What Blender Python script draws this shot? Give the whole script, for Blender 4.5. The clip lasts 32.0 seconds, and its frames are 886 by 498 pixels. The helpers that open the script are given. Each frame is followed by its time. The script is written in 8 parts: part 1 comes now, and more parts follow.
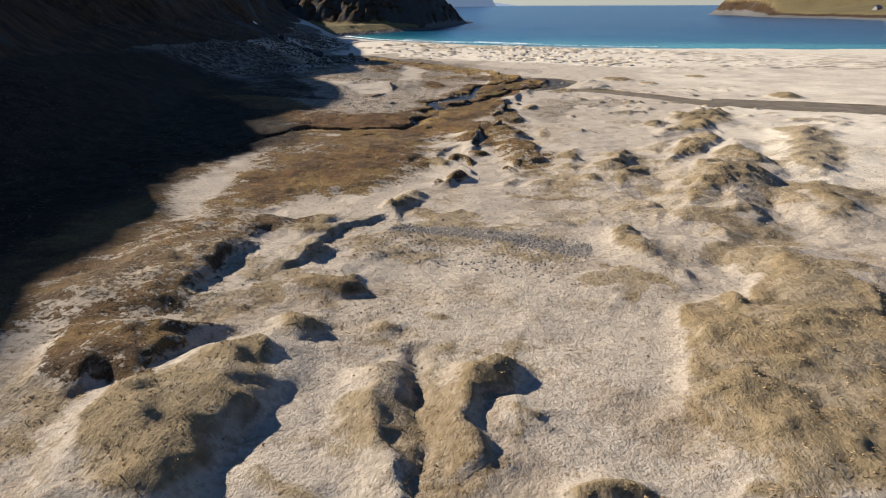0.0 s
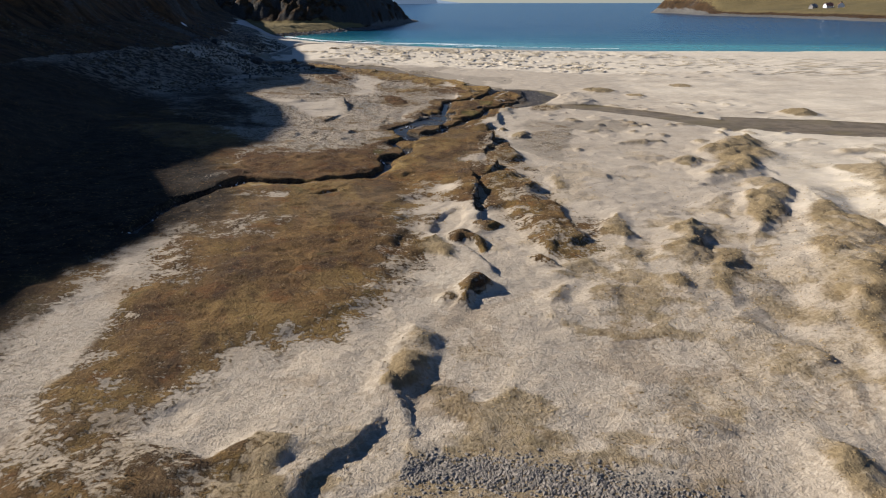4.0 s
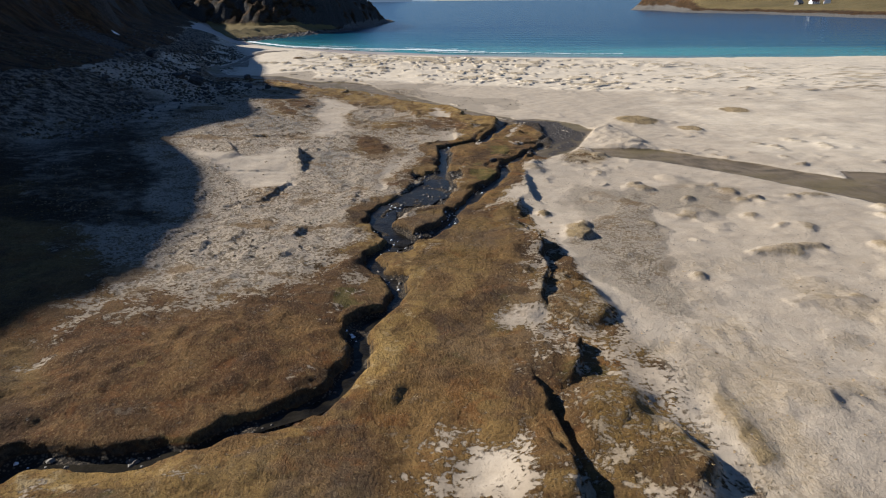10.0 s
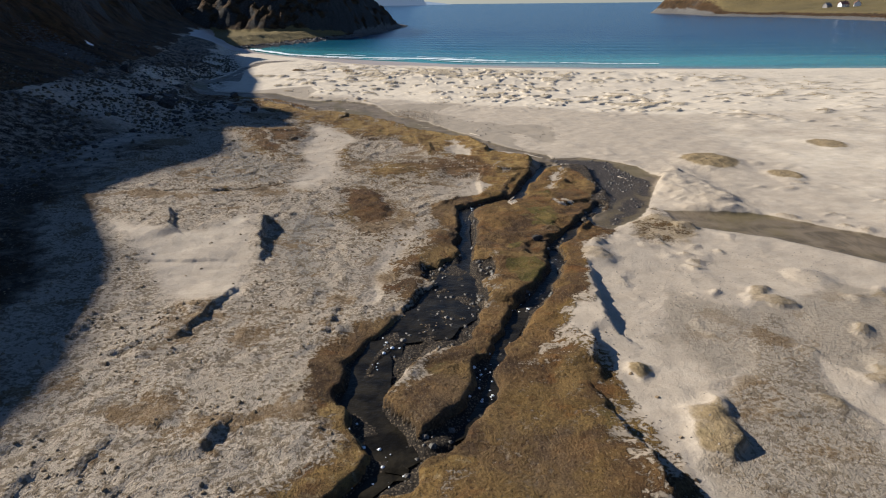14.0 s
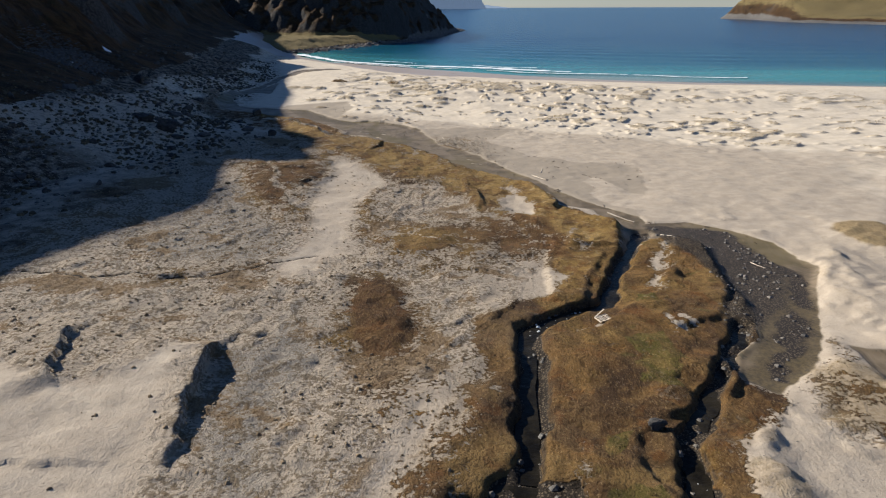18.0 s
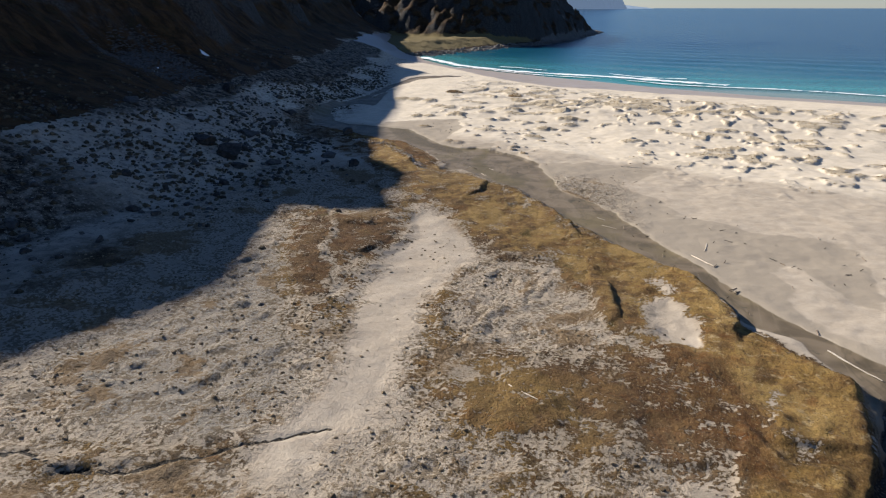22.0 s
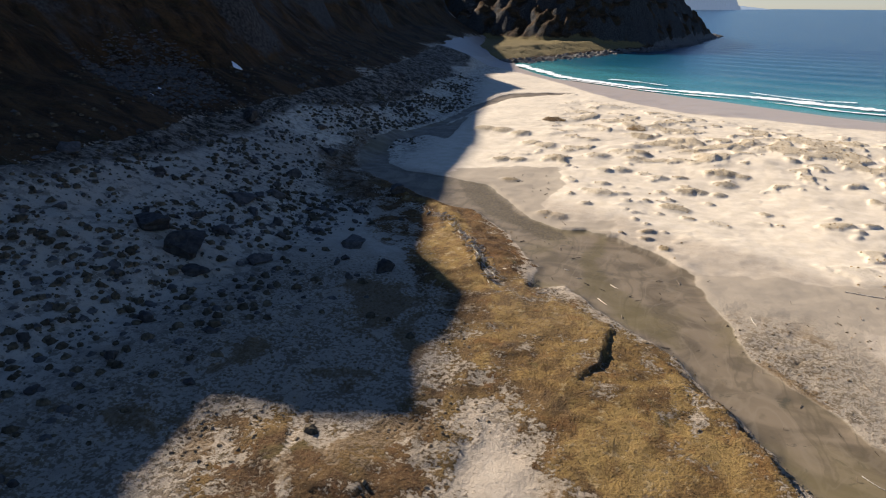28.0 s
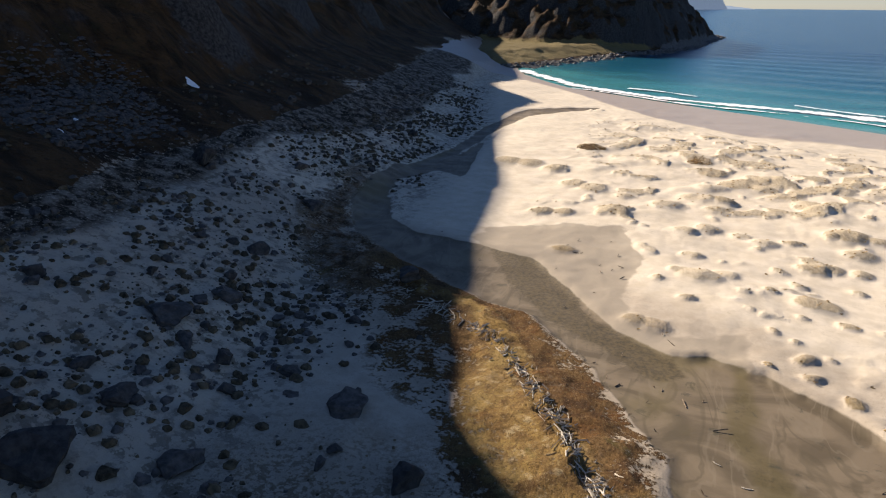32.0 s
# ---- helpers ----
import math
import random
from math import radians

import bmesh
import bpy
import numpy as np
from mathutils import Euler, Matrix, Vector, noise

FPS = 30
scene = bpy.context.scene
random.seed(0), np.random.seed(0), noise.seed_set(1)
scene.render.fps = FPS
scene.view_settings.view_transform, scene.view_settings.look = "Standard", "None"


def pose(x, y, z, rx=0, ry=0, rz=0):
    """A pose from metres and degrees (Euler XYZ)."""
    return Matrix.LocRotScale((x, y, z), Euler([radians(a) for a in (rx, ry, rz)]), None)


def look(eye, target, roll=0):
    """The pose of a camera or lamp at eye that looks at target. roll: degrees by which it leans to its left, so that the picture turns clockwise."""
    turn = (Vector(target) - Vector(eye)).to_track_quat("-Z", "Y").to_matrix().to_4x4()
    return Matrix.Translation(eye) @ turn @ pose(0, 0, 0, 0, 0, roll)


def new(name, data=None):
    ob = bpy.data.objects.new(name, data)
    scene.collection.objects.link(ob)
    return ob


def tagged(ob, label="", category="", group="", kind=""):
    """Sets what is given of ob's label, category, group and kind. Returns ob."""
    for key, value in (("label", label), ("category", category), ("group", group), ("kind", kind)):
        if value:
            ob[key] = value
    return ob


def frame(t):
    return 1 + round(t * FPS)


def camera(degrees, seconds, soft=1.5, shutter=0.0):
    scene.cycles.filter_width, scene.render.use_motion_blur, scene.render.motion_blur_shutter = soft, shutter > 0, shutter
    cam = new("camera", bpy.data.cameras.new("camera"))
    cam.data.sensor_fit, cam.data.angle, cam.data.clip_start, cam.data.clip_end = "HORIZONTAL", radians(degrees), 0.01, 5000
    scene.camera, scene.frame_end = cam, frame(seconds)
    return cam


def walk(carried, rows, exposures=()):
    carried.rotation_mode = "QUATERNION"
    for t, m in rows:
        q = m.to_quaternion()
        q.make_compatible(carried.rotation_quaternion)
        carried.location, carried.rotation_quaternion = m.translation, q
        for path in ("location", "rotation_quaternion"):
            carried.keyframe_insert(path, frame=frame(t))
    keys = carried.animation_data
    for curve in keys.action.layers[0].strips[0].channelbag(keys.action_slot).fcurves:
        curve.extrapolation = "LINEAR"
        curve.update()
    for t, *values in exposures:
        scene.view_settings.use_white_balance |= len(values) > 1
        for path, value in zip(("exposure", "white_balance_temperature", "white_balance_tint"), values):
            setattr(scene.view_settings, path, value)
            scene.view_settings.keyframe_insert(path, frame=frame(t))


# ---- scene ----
cam = camera(67.6, 32.0, 1.15)
METRES, EYE, TILT, LEAN, TURN = 155.6, 14.0, -1.45, 2.35, 0.0
ROWS = [
    (0.0, 0.0, 0.0, 0.0, 0.77, -18.94, -2.24),
    (0.5, -0.0034, 0.0127, 0.0006, 1.0, -18.98, -2.28),
    (1.0, -0.0064, 0.0259, 0.0014, 1.25, -19.02, -2.3),
    (1.5, -0.009, 0.0397, 0.0021, 1.38, -19.04, -2.32),
    (2.0, -0.0116, 0.0538, 0.0029, 1.48, -19.07, -2.36),
    (2.5, -0.0138, 0.0683, 0.0037, 1.6, -19.1, -2.36),
    (3.0, -0.0158, 0.083, 0.0046, 1.67, -19.13, -2.37),
    (3.5, -0.0178, 0.0978, 0.0056, -1.11, -19.05, -2.32),
    (5.5, -0.0232, 0.1595, 0.009, -6.2, -19.0, -2.2),
    (6.0, -0.0237, 0.175, 0.0098, -6.13, -19.01, -2.12),
    (6.5, -0.024, 0.1907, 0.0106, -6.07, -19.03, -2.08),
    (7.0, -0.024, 0.2066, 0.0113, -6.04, -19.05, -2.08),
    (7.5, -0.0237, 0.2224, 0.0121, -6.2, -19.06, -2.04),
    (8.0, -0.0232, 0.2383, 0.013, -6.17, -19.07, -2.0),
    (8.5, -0.0224, 0.2545, 0.0138, -6.14, -19.07, -1.98),
    (9.0, -0.0215, 0.2707, 0.0147, -6.12, -19.08, -1.92),
    (9.5, -0.0206, 0.2868, 0.0155, -6.1, -19.09, -1.89),
    (10.0, -0.0194, 0.303, 0.0163, -6.07, -19.08, -1.84),
    (10.5, -0.0184, 0.3194, 0.017, -6.08, -19.07, -1.85),
    (11.0, -0.0172, 0.3356, 0.0178, -6.07, -19.07, -1.79),
    (11.5, -0.016, 0.3518, 0.0184, -6.05, -19.05, -1.76),
    (12.0, -0.0149, 0.3679, 0.0191, -5.86, -19.01, -1.73),
    (12.5, -0.0137, 0.3838, 0.0199, -5.6, -18.97, -1.72),
    (13.0, -0.0124, 0.3997, 0.0207, -5.35, -18.92, -1.7),
    (13.5, -0.0112, 0.4157, 0.0213, -5.12, -18.87, -1.68),
    (14.0, -0.0099, 0.4316, 0.0221, -4.92, -18.86, -1.72),
    (14.5, -0.0088, 0.4463, 0.0227, -4.75, -18.84, -1.75),
    (16.5, -0.0034, 0.5089, 0.0247, -3.17, -18.68, -2.1),
    (17.0, -0.0021, 0.5249, 0.0253, -2.67, -18.69, -2.1),
    (17.5, -0.0011, 0.5408, 0.0258, -1.75, -18.7, -2.17),
    (18.0, 0.0001, 0.5567, 0.0263, -0.1, -18.77, -2.18),
    (18.5, 0.0011, 0.5725, 0.0268, 1.67, -18.85, -2.26),
    (19.0, 0.002, 0.5883, 0.0273, 3.25, -18.9, -2.31),
    (19.5, 0.0029, 0.6041, 0.0277, 4.09, -18.91, -2.32),
    (20.0, 0.0031, 0.62, 0.0283, 4.58, -18.96, -2.37),
    (20.5, 0.0031, 0.6356, 0.0288, 6.28, -19.03, -2.44),
    (21.0, 0.0031, 0.6512, 0.0293, 9.04, -19.15, -2.51),
    (21.5, 0.0028, 0.6667, 0.0297, 10.49, -19.21, -2.55),
    (22.0, 0.002, 0.6821, 0.0303, 11.04, -19.24, -2.59),
    (22.5, 0.0007, 0.6975, 0.0308, 13.08, -19.32, -2.68),
    (23.0, -0.0006, 0.7128, 0.0314, 15.16, -19.44, -2.71),
    (23.5, -0.0025, 0.7282, 0.0319, 16.7, -19.52, -2.77),
    (24.0, -0.0047, 0.7434, 0.0324, 18.42, -19.61, -2.84),
    (24.5, -0.0072, 0.7587, 0.0329, 19.16, -19.64, -2.86),
    (25.0, -0.0103, 0.7739, 0.0332, 19.18, -19.65, -2.88),
    (25.5, -0.0138, 0.789, 0.0335, 19.17, -19.63, -2.91),
    (27.5, -0.03, 0.8494, 0.035, 19.21, -19.7, -2.99),
    (28.0, -0.0349, 0.8644, 0.0352, 19.23, -19.71, -3.01),
    (28.5, -0.0403, 0.879, 0.0354, 19.21, -19.72, -3.02),
    (29.0, -0.0463, 0.8935, 0.0355, 19.2, -19.73, -3.02),
    (29.5, -0.053, 0.9077, 0.0357, 19.19, -19.75, -3.04),
    (30.0, -0.0602, 0.922, 0.0358, 19.18, -19.76, -3.06),
    (30.5, -0.0679, 0.9361, 0.0359, 19.17, -19.76, -3.09),
    (31.0, -0.0759, 0.95, 0.036, 19.12, -19.77, -3.1),
    (31.5, -0.0844, 0.9639, 0.0361, 18.83, -19.76, -3.1),
    (32.0, -0.0932, 0.9776, 0.0361, 18.11, -19.72, -3.12),
]
SUN_AZ, SUN_EL = 150.0, 28.0          # the sun stands over the hill: degrees from +x, and above the horizon
walk(cam, [(t, pose(0, 0, EYE, TILT, LEAN, TURN) @ pose(METRES * x, METRES * y, METRES * z, 90 + pitch, roll, yaw)) for t, x, y, z, yaw, pitch, roll in ROWS],
     exposures=[(0.0, 0.90, 6600, 11), (1.0, 0.76, 6580, 11), (2.0, 0.72, 6550, 11), (6.0, 0.60, 6450, 10), (11.0, 0.68, 6450, 10), (17.0, 0.69, 6500, 10), (23.0, 0.88, 6550, 11), (28.0, 0.98, 6950, 13), (32.0, 1.02, 7200, 14)])

# ---- light ----
world = bpy.data.worlds.new("sky")
scene.world = world
world.use_nodes = True
sky = world.node_tree.nodes.new("ShaderNodeTexSky")
sky.sky_type, sky.sun_disc = "NISHITA", False
sky.sun_elevation, sky.sun_rotation = radians(SUN_EL), radians(90 - SUN_AZ)
sky.air_density, sky.dust_density, sky.ozone_density = 1.0, 0.0, 7.0
tint = world.node_tree.nodes.new("ShaderNodeMix")
tint.data_type, tint.blend_type = "RGBA", "MULTIPLY"
tint.inputs[0].default_value, tint.inputs[7].default_value = 1.0, (0.895, 0.907, 1.01, 1.0)
world.node_tree.links.new(sky.outputs[0], tint.inputs[6])
world.node_tree.links.new(tint.outputs[2], world.node_tree.nodes["Background"].inputs[0])
world.node_tree.nodes["Background"].inputs[1].default_value = 0.057
sun = new("sun", bpy.data.lights.new("sun", "SUN"))
sun.data.energy, sun.data.angle, sun.data.color = 5.0, radians(0.5), (1.0, 0.945, 0.87)
TO_SUN = Vector((math.cos(radians(SUN_AZ)) * math.cos(radians(SUN_EL)), math.sin(radians(SUN_AZ)) * math.cos(radians(SUN_EL)), math.sin(radians(SUN_EL))))
sun.matrix_world = look((0, 0, 80), Vector((0, 0, 80)) - TO_SUN)

SEA = -1.2


# ---- materials ----
class Graph:
    """A small helper round one node material."""

    def __init__(self, name):
        self.mat = bpy.data.materials.new(name)
        self.mat.use_nodes = True
        self.nt = self.mat.node_tree
        self.bsdf = self.nt.nodes["Principled BSDF"]
        self.place = self.nt.nodes.new("ShaderNodeNewGeometry").outputs["Position"]

    def put(self, socket, value):
        if hasattr(value, "is_linked"):
            self.nt.links.new(value, socket)
        else:
            socket.default_value = value

    def noise(self, scale, detail=4.0, rough=0.55, stretch=None, warp=0.0):
        n = self.nt.nodes.new("ShaderNodeTexNoise")
        n.inputs["Scale"].default_value, n.inputs["Detail"].default_value = scale, detail
        n.inputs["Roughness"].default_value, n.inputs["Distortion"].default_value = rough, warp
        self.put(n.inputs["Vector"], self.stretched(stretch) if stretch else self.place)
        return n.outputs["Fac"]

    def stretched(self, stretch):
        m = self.nt.nodes.new("ShaderNodeMapping")
        m.inputs["Scale"].default_value = stretch[:3]
        if len(stretch) > 3:
            m.inputs["Rotation"].default_value = (0, 0, stretch[3])
        self.put(m.inputs["Vector"], self.place)
        return m.outputs[0]

    def cells(self, scale, feature="F1"):
        n = self.nt.nodes.new("ShaderNodeTexVoronoi")
        n.feature = feature
        n.inputs["Scale"].default_value = scale
        self.put(n.inputs["Vector"], self.place)
        return n.outputs["Distance"]

    def attr(self, name):
        n = self.nt.nodes.new("ShaderNodeAttribute")
        n.attribute_name = name
        return n.outputs["Fac"]

    def random(self):
        return self.nt.nodes.new("ShaderNodeObjectInfo").outputs["Random"]

    def island(self):
        return self.nt.nodes.new("ShaderNodeNewGeometry").outputs["Random Per Island"]

    def up(self):
        n = self.nt.nodes.new("ShaderNodeSeparateXYZ")
        self.put(n.inputs[0], self.nt.nodes.new("ShaderNodeNewGeometry").outputs["Normal"])
        return n.outputs[2]

    def math(self, op, a, b=0.0, clamp=False):
        n = self.nt.nodes.new("ShaderNodeMath")
        n.operation, n.use_clamp = op, clamp
        self.put(n.inputs[0], a)
        self.put(n.inputs[1], b)
        return n.outputs[0]

    def span(self, value, lo, hi, a=0.0, b=1.0):
        n = self.nt.nodes.new("ShaderNodeMapRange")
        n.interpolation_type = "SMOOTHSTEP"
        for k, v in enumerate((value, lo, hi, a, b)):
            self.put(n.inputs[k], v)
        return n.outputs[0]

    def mix(self, fac, a, b, mode="MIX"):
        n = self.nt.nodes.new("ShaderNodeMix")
        n.data_type, n.blend_type = "RGBA", mode
        self.put(n.inputs[0], fac)
        for s, v in ((n.inputs[6], a), (n.inputs[7], b)):
            self.put(s, v if hasattr(v, "is_linked") else (*v, 1.0))
        return n.outputs[2]

    def bump(self, height, strength, distance):
        n = self.nt.nodes.new("ShaderNodeBump")
        n.inputs["Strength"].default_value, n.inputs["Distance"].default_value = strength, distance
        self.put(n.inputs["Height"], height)
        self.nt.links.new(n.outputs[0], self.bsdf.inputs["Normal"])

    def done(self, colour, rough=0.9, spec=0.3):
        self.put(self.bsdf.inputs["Base Color"], colour if hasattr(colour, "is_linked") else (*colour, 1.0))
        self.put(self.bsdf.inputs["Roughness"], rough)
        self.put(self.bsdf.inputs["Specular IOR Level"], spec)
        return self.mat


def ground_material():
    g = Graph("sand and turf")
    broad, mid, fine, grain = g.noise(0.11, 5), g.noise(0.9, 6, 0.62), g.noise(5.0, 6, 0.65), g.noise(38.0, 3)
    streak = g.noise(0.8, 5, 0.6, (0.35, 1.3, 1.0, 0.5))
    sand = g.mix(g.span(mid, 0.3, 0.7), (0.375, 0.313, 0.237), (0.455, 0.385, 0.297))
    sand = g.mix(g.span(streak, 0.45, 0.72, 0.0, 0.3), sand, (0.34, 0.285, 0.215))
    sand = g.mix(g.span(fine, 0.52, 0.72, 0.0, 0.3), sand, (0.25, 0.205, 0.15))
    sand = g.mix(g.span(grain, 0.45, 0.75, 0.0, 0.34), sand, (0.22, 0.18, 0.135))
    speckle = g.span(g.math("ADD", g.noise(9.0, 5, 0.7), g.math("MULTIPLY", g.math("SUBTRACT", mid, 0.5), 0.35)), 0.58, 0.66, 0.0, 0.5)
    sand = g.mix(g.math("MULTIPLY", speckle, g.math("ADD", 0.03, g.math("MULTIPLY", g.attr("mottle"), 0.7))), sand, (0.16, 0.125, 0.085))
    peck = g.span(g.math("ADD", g.noise(15.0, 4, 0.7), g.math("MULTIPLY", g.math("SUBTRACT", g.noise(2.3, 4, 0.6), 0.5), 0.5)), 0.58, 0.66, 0.0, 0.5)
    sand = g.mix(g.math("MULTIPLY", peck, g.math("ADD", 0.15, g.math("MULTIPLY", g.attr("mottle"), 0.8))), sand, (0.13, 0.10, 0.068))
    white = g.mix(g.span(mid, 0.3, 0.7), (0.52, 0.445, 0.335), (0.61, 0.53, 0.415))
    white = g.mix(g.span(streak, 0.5, 0.75, 0.0, 0.3), white, (0.45, 0.38, 0.285))
    sand = g.mix(g.span(g.math("ADD", g.attr("pale"), g.math("MULTIPLY", g.math("SUBTRACT", broad, 0.5), 0.8)), 0.3, 0.7), sand, white)
    # pebbly grey sheets
    stones = g.cells(9.0)
    gravel = g.mix(g.span(stones, 0.1, 0.55), (0.38, 0.34, 0.285), (0.20, 0.18, 0.15))
    gravel = g.mix(g.span(fine, 0.35, 0.65), gravel, (0.30, 0.265, 0.215))

    def mask(name, amp, noise, lo=0.4, hi=0.6):
        wob = g.math("MULTIPLY", g.math("SUBTRACT", noise, 0.5), amp)
        return g.span(g.math("ADD", g.attr(name), wob), lo, hi)

    drift = g.span(g.noise(0.30, 4, 0.6, (0.6, 1.2, 1.0, 0.9), 0.5), 0.46, 0.60)
    litter = g.span(g.noise(10.0, 4, 0.72), 0.565, 0.64, 0.0, 0.35)
    sand = g.mix(g.math("MULTIPLY", litter, g.math("MULTIPLY", drift, g.math("SUBTRACT", 1.0, g.math("MULTIPLY", g.attr("sheet"), 0.8)))), sand, (0.17, 0.14, 0.105))
    colour = g.mix(g.math("MULTIPLY", mask("gravel", 1.2, fine, 0.3, 0.7), 0.9), sand, gravel)
    damp = mask("damp", 1.5, g.noise(0.22, 4, 0.5, (1.0, 1.0, 1.0, 0.5), 0.4), 0.42, 0.58)
    colour = g.mix(g.math("MULTIPLY", damp, 0.75), colour, (0.275, 0.232, 0.175))
    # dune grass, dry and pale
    straw = g.noise(7.0, 6, 0.7, (1.0, 0.35, 1.0, 0.6))
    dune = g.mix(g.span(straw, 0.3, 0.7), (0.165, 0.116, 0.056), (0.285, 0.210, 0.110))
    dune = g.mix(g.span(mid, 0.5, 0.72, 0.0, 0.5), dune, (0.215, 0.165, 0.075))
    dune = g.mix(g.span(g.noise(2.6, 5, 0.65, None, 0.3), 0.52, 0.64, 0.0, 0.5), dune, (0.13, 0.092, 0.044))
    # beach grass lightened in colour to offset the dark shaded sides of tussocks
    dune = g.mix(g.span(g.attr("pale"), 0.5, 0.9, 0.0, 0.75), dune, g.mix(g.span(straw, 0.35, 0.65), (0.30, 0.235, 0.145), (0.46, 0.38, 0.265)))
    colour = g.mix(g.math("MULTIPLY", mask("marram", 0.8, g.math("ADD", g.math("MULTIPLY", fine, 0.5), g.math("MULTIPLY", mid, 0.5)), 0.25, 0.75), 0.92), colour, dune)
    # brown bog turf with golden, rusty, mossy and bleached patches
    blade = g.noise(11.0, 6, 0.72, (1.0, 0.4, 1.0, 0.9))
    patch = g.noise(0.33, 5, 0.6, (1.0, 0.7, 1.0, 0.4), 0.6)
    turf = g.mix(g.span(mid, 0.36, 0.64), (0.068, 0.037, 0.015), (0.128, 0.070, 0.026))
    turf = g.mix(g.span(patch, 0.48, 0.64, 0.0, 0.6), turf, (0.205, 0.115, 0.034))
    turf = g.mix(g.span(patch, 0.46, 0.34, 0.0, 0.7), turf, (0.056, 0.035, 0.023))
    turf = g.mix(g.span(broad, 0.50, 0.62, 0.0, 0.5), turf, (0.18, 0.125, 0.07))
    wide = g.noise(0.16, 4, 0.55, None, 0.8)
    turf = g.mix(g.span(wide, 0.47, 0.38, 0.0, 0.75), turf, (0.050, 0.029, 0.016))
    turf = g.mix(g.span(wide, 0.54, 0.62, 0.0, 0.6), turf, (0.235, 0.150, 0.052))
    turf = g.mix(g.span(g.noise(0.21, 5, 0.6, (1.0, 0.55, 1.0, 1.1), 0.7), 0.5, 0.62, 0.0, 0.65), turf, g.mix(g.span(fine, 0.4, 0.65), (0.13, 0.078, 0.022), (0.235, 0.150, 0.045)))
    golden = g.mix(g.span(mid, 0.38, 0.62), (0.125, 0.070, 0.026), (0.275, 0.170, 0.052))
    golden = g.mix(g.span(patch, 0.50, 0.60, 0.0, 0.8), golden, (0.36, 0.24, 0.082))
    golden = g.mix(g.span(g.noise(1.7, 5, 0.65), 0.56, 0.66, 0.0, 0.8), golden, (0.43, 0.33, 0.18))
    turf = g.mix(g.math("MULTIPLY", mask("gold", 0.9, mid), 0.85), turf, golden)
    russet = g.mix(g.span(mid, 0.38, 0.62), (0.048, 0.023, 0.010), (0.108, 0.053, 0.019))
    turf = g.mix(g.math("MULTIPLY", mask("rust", 0.9, g.math("ADD", g.math("MULTIPLY", patch, 0.5), g.math("MULTIPLY", mid, 0.5)), 0.2, 0.7), 0.9), turf, russet)
    turf = g.mix(g.math("MULTIPLY", mask("moss", 0.6, mid), 0.85), turf, (0.085, 0.078, 0.018))
    turf = g.mix(g.span(g.math("ADD", blade, g.math("MULTIPLY", g.math("SUBTRACT", patch, 0.5), 0.5)), 0.47, 0.68, 0.0, 0.4), turf, (0.26, 0.165, 0.072))
    turf = g.mix(g.span(g.noise(0.7, 4, 0.6, None, 0.5), 0.54, 0.68, 0.0, 0.5), turf, (0.165, 0.066, 0.018))
    turf = g.mix(g.span(g.noise(0.55, 5, 0.65, (1.0, 0.6, 1.0, 1.0), 0.6), 0.53, 0.66, 0.0, 0.35), turf, (0.25, 0.15, 0.055))
    turf = g.mix(g.span(g.noise(0.5, 4, 0.6, (0.8, 1.0, 1.0, 2.0), 0.6), 0.63, 0.71, 0.0, 0.6), turf, (0.10, 0.084, 0.026))
    turf = g.mix(g.span(fine, 0.45, 0.30, 0.0, 0.6), turf, (0.040, 0.023, 0.011))
    turf = g.mix(g.span(g.noise(16.0, 4, 0.7), 0.47, 0.36, 0.0, 0.6), turf, (0.035, 0.021, 0.011))
    turf = g.mix(g.span(g.noise(14.0, 4, 0.7, (1.0, 0.5, 1.0, 0.2)), 0.56, 0.68, 0.0, 0.5), turf, (0.34, 0.25, 0.13))
    turf = g.mix(g.span(g.noise(1.9, 4, 0.6, None, 0.4), 0.47, 0.34, 0.0, 0.4), turf, (0.050, 0.027, 0.012))
    turf = g.mix(g.span(g.noise(2.4, 5, 0.65, (1.0, 0.6, 1.0, 0.7), 0.4), 0.54, 0.68, 0.0, 0.3), turf, (0.25, 0.15, 0.055))
    ragged = g.span(g.math("ADD", g.math("MULTIPLY", fine, 0.36), g.math("ADD", g.math("MULTIPLY", mid, 0.32), g.math("MULTIPLY", g.noise(0.42, 4, 0.6, None, 0.7), 0.32))), 0.39, 0.61)
    turfy = g.math("MULTIPLY", mask("turf", 1.05, ragged, 0.30, 0.55), g.span(g.attr("turf"), 0.03, 0.22))
    colour = g.mix(g.math("MULTIPLY", g.span(g.attr("turf"), 0.03, 0.5), 0.6), colour, g.mix(g.span(fine, 0.4, 0.65), (0.30, 0.24, 0.17), (0.19, 0.145, 0.095)))
    bald = g.span(g.math("ADD", g.math("MULTIPLY", g.math("ADD", mid, broad), 0.4), g.math("MULTIPLY", fine, 0.2)), 0.57, 0.66, 0.0, 0.3)
    colour = g.mix(g.math("MULTIPLY", turfy, g.math("SUBTRACT", 1.0, bald)), colour, turf)
    # thin mat that mottles the sandy flats
    thin = g.math("MULTIPLY", mask("mottle", 0.0, fine, 0.0, 1.0), g.math("SUBTRACT", 1.0, g.math("MULTIPLY", turfy, 0.85)))
    speck = g.span(g.math("ADD", fine, g.math("MULTIPLY", mid, 0.6)), 0.76, 0.88)
    colour = g.mix(g.math("MULTIPLY", thin, 0.16), colour, g.mix(g.span(mid, 0.35, 0.65), (0.21, 0.17, 0.125), (0.36, 0.305, 0.24)))
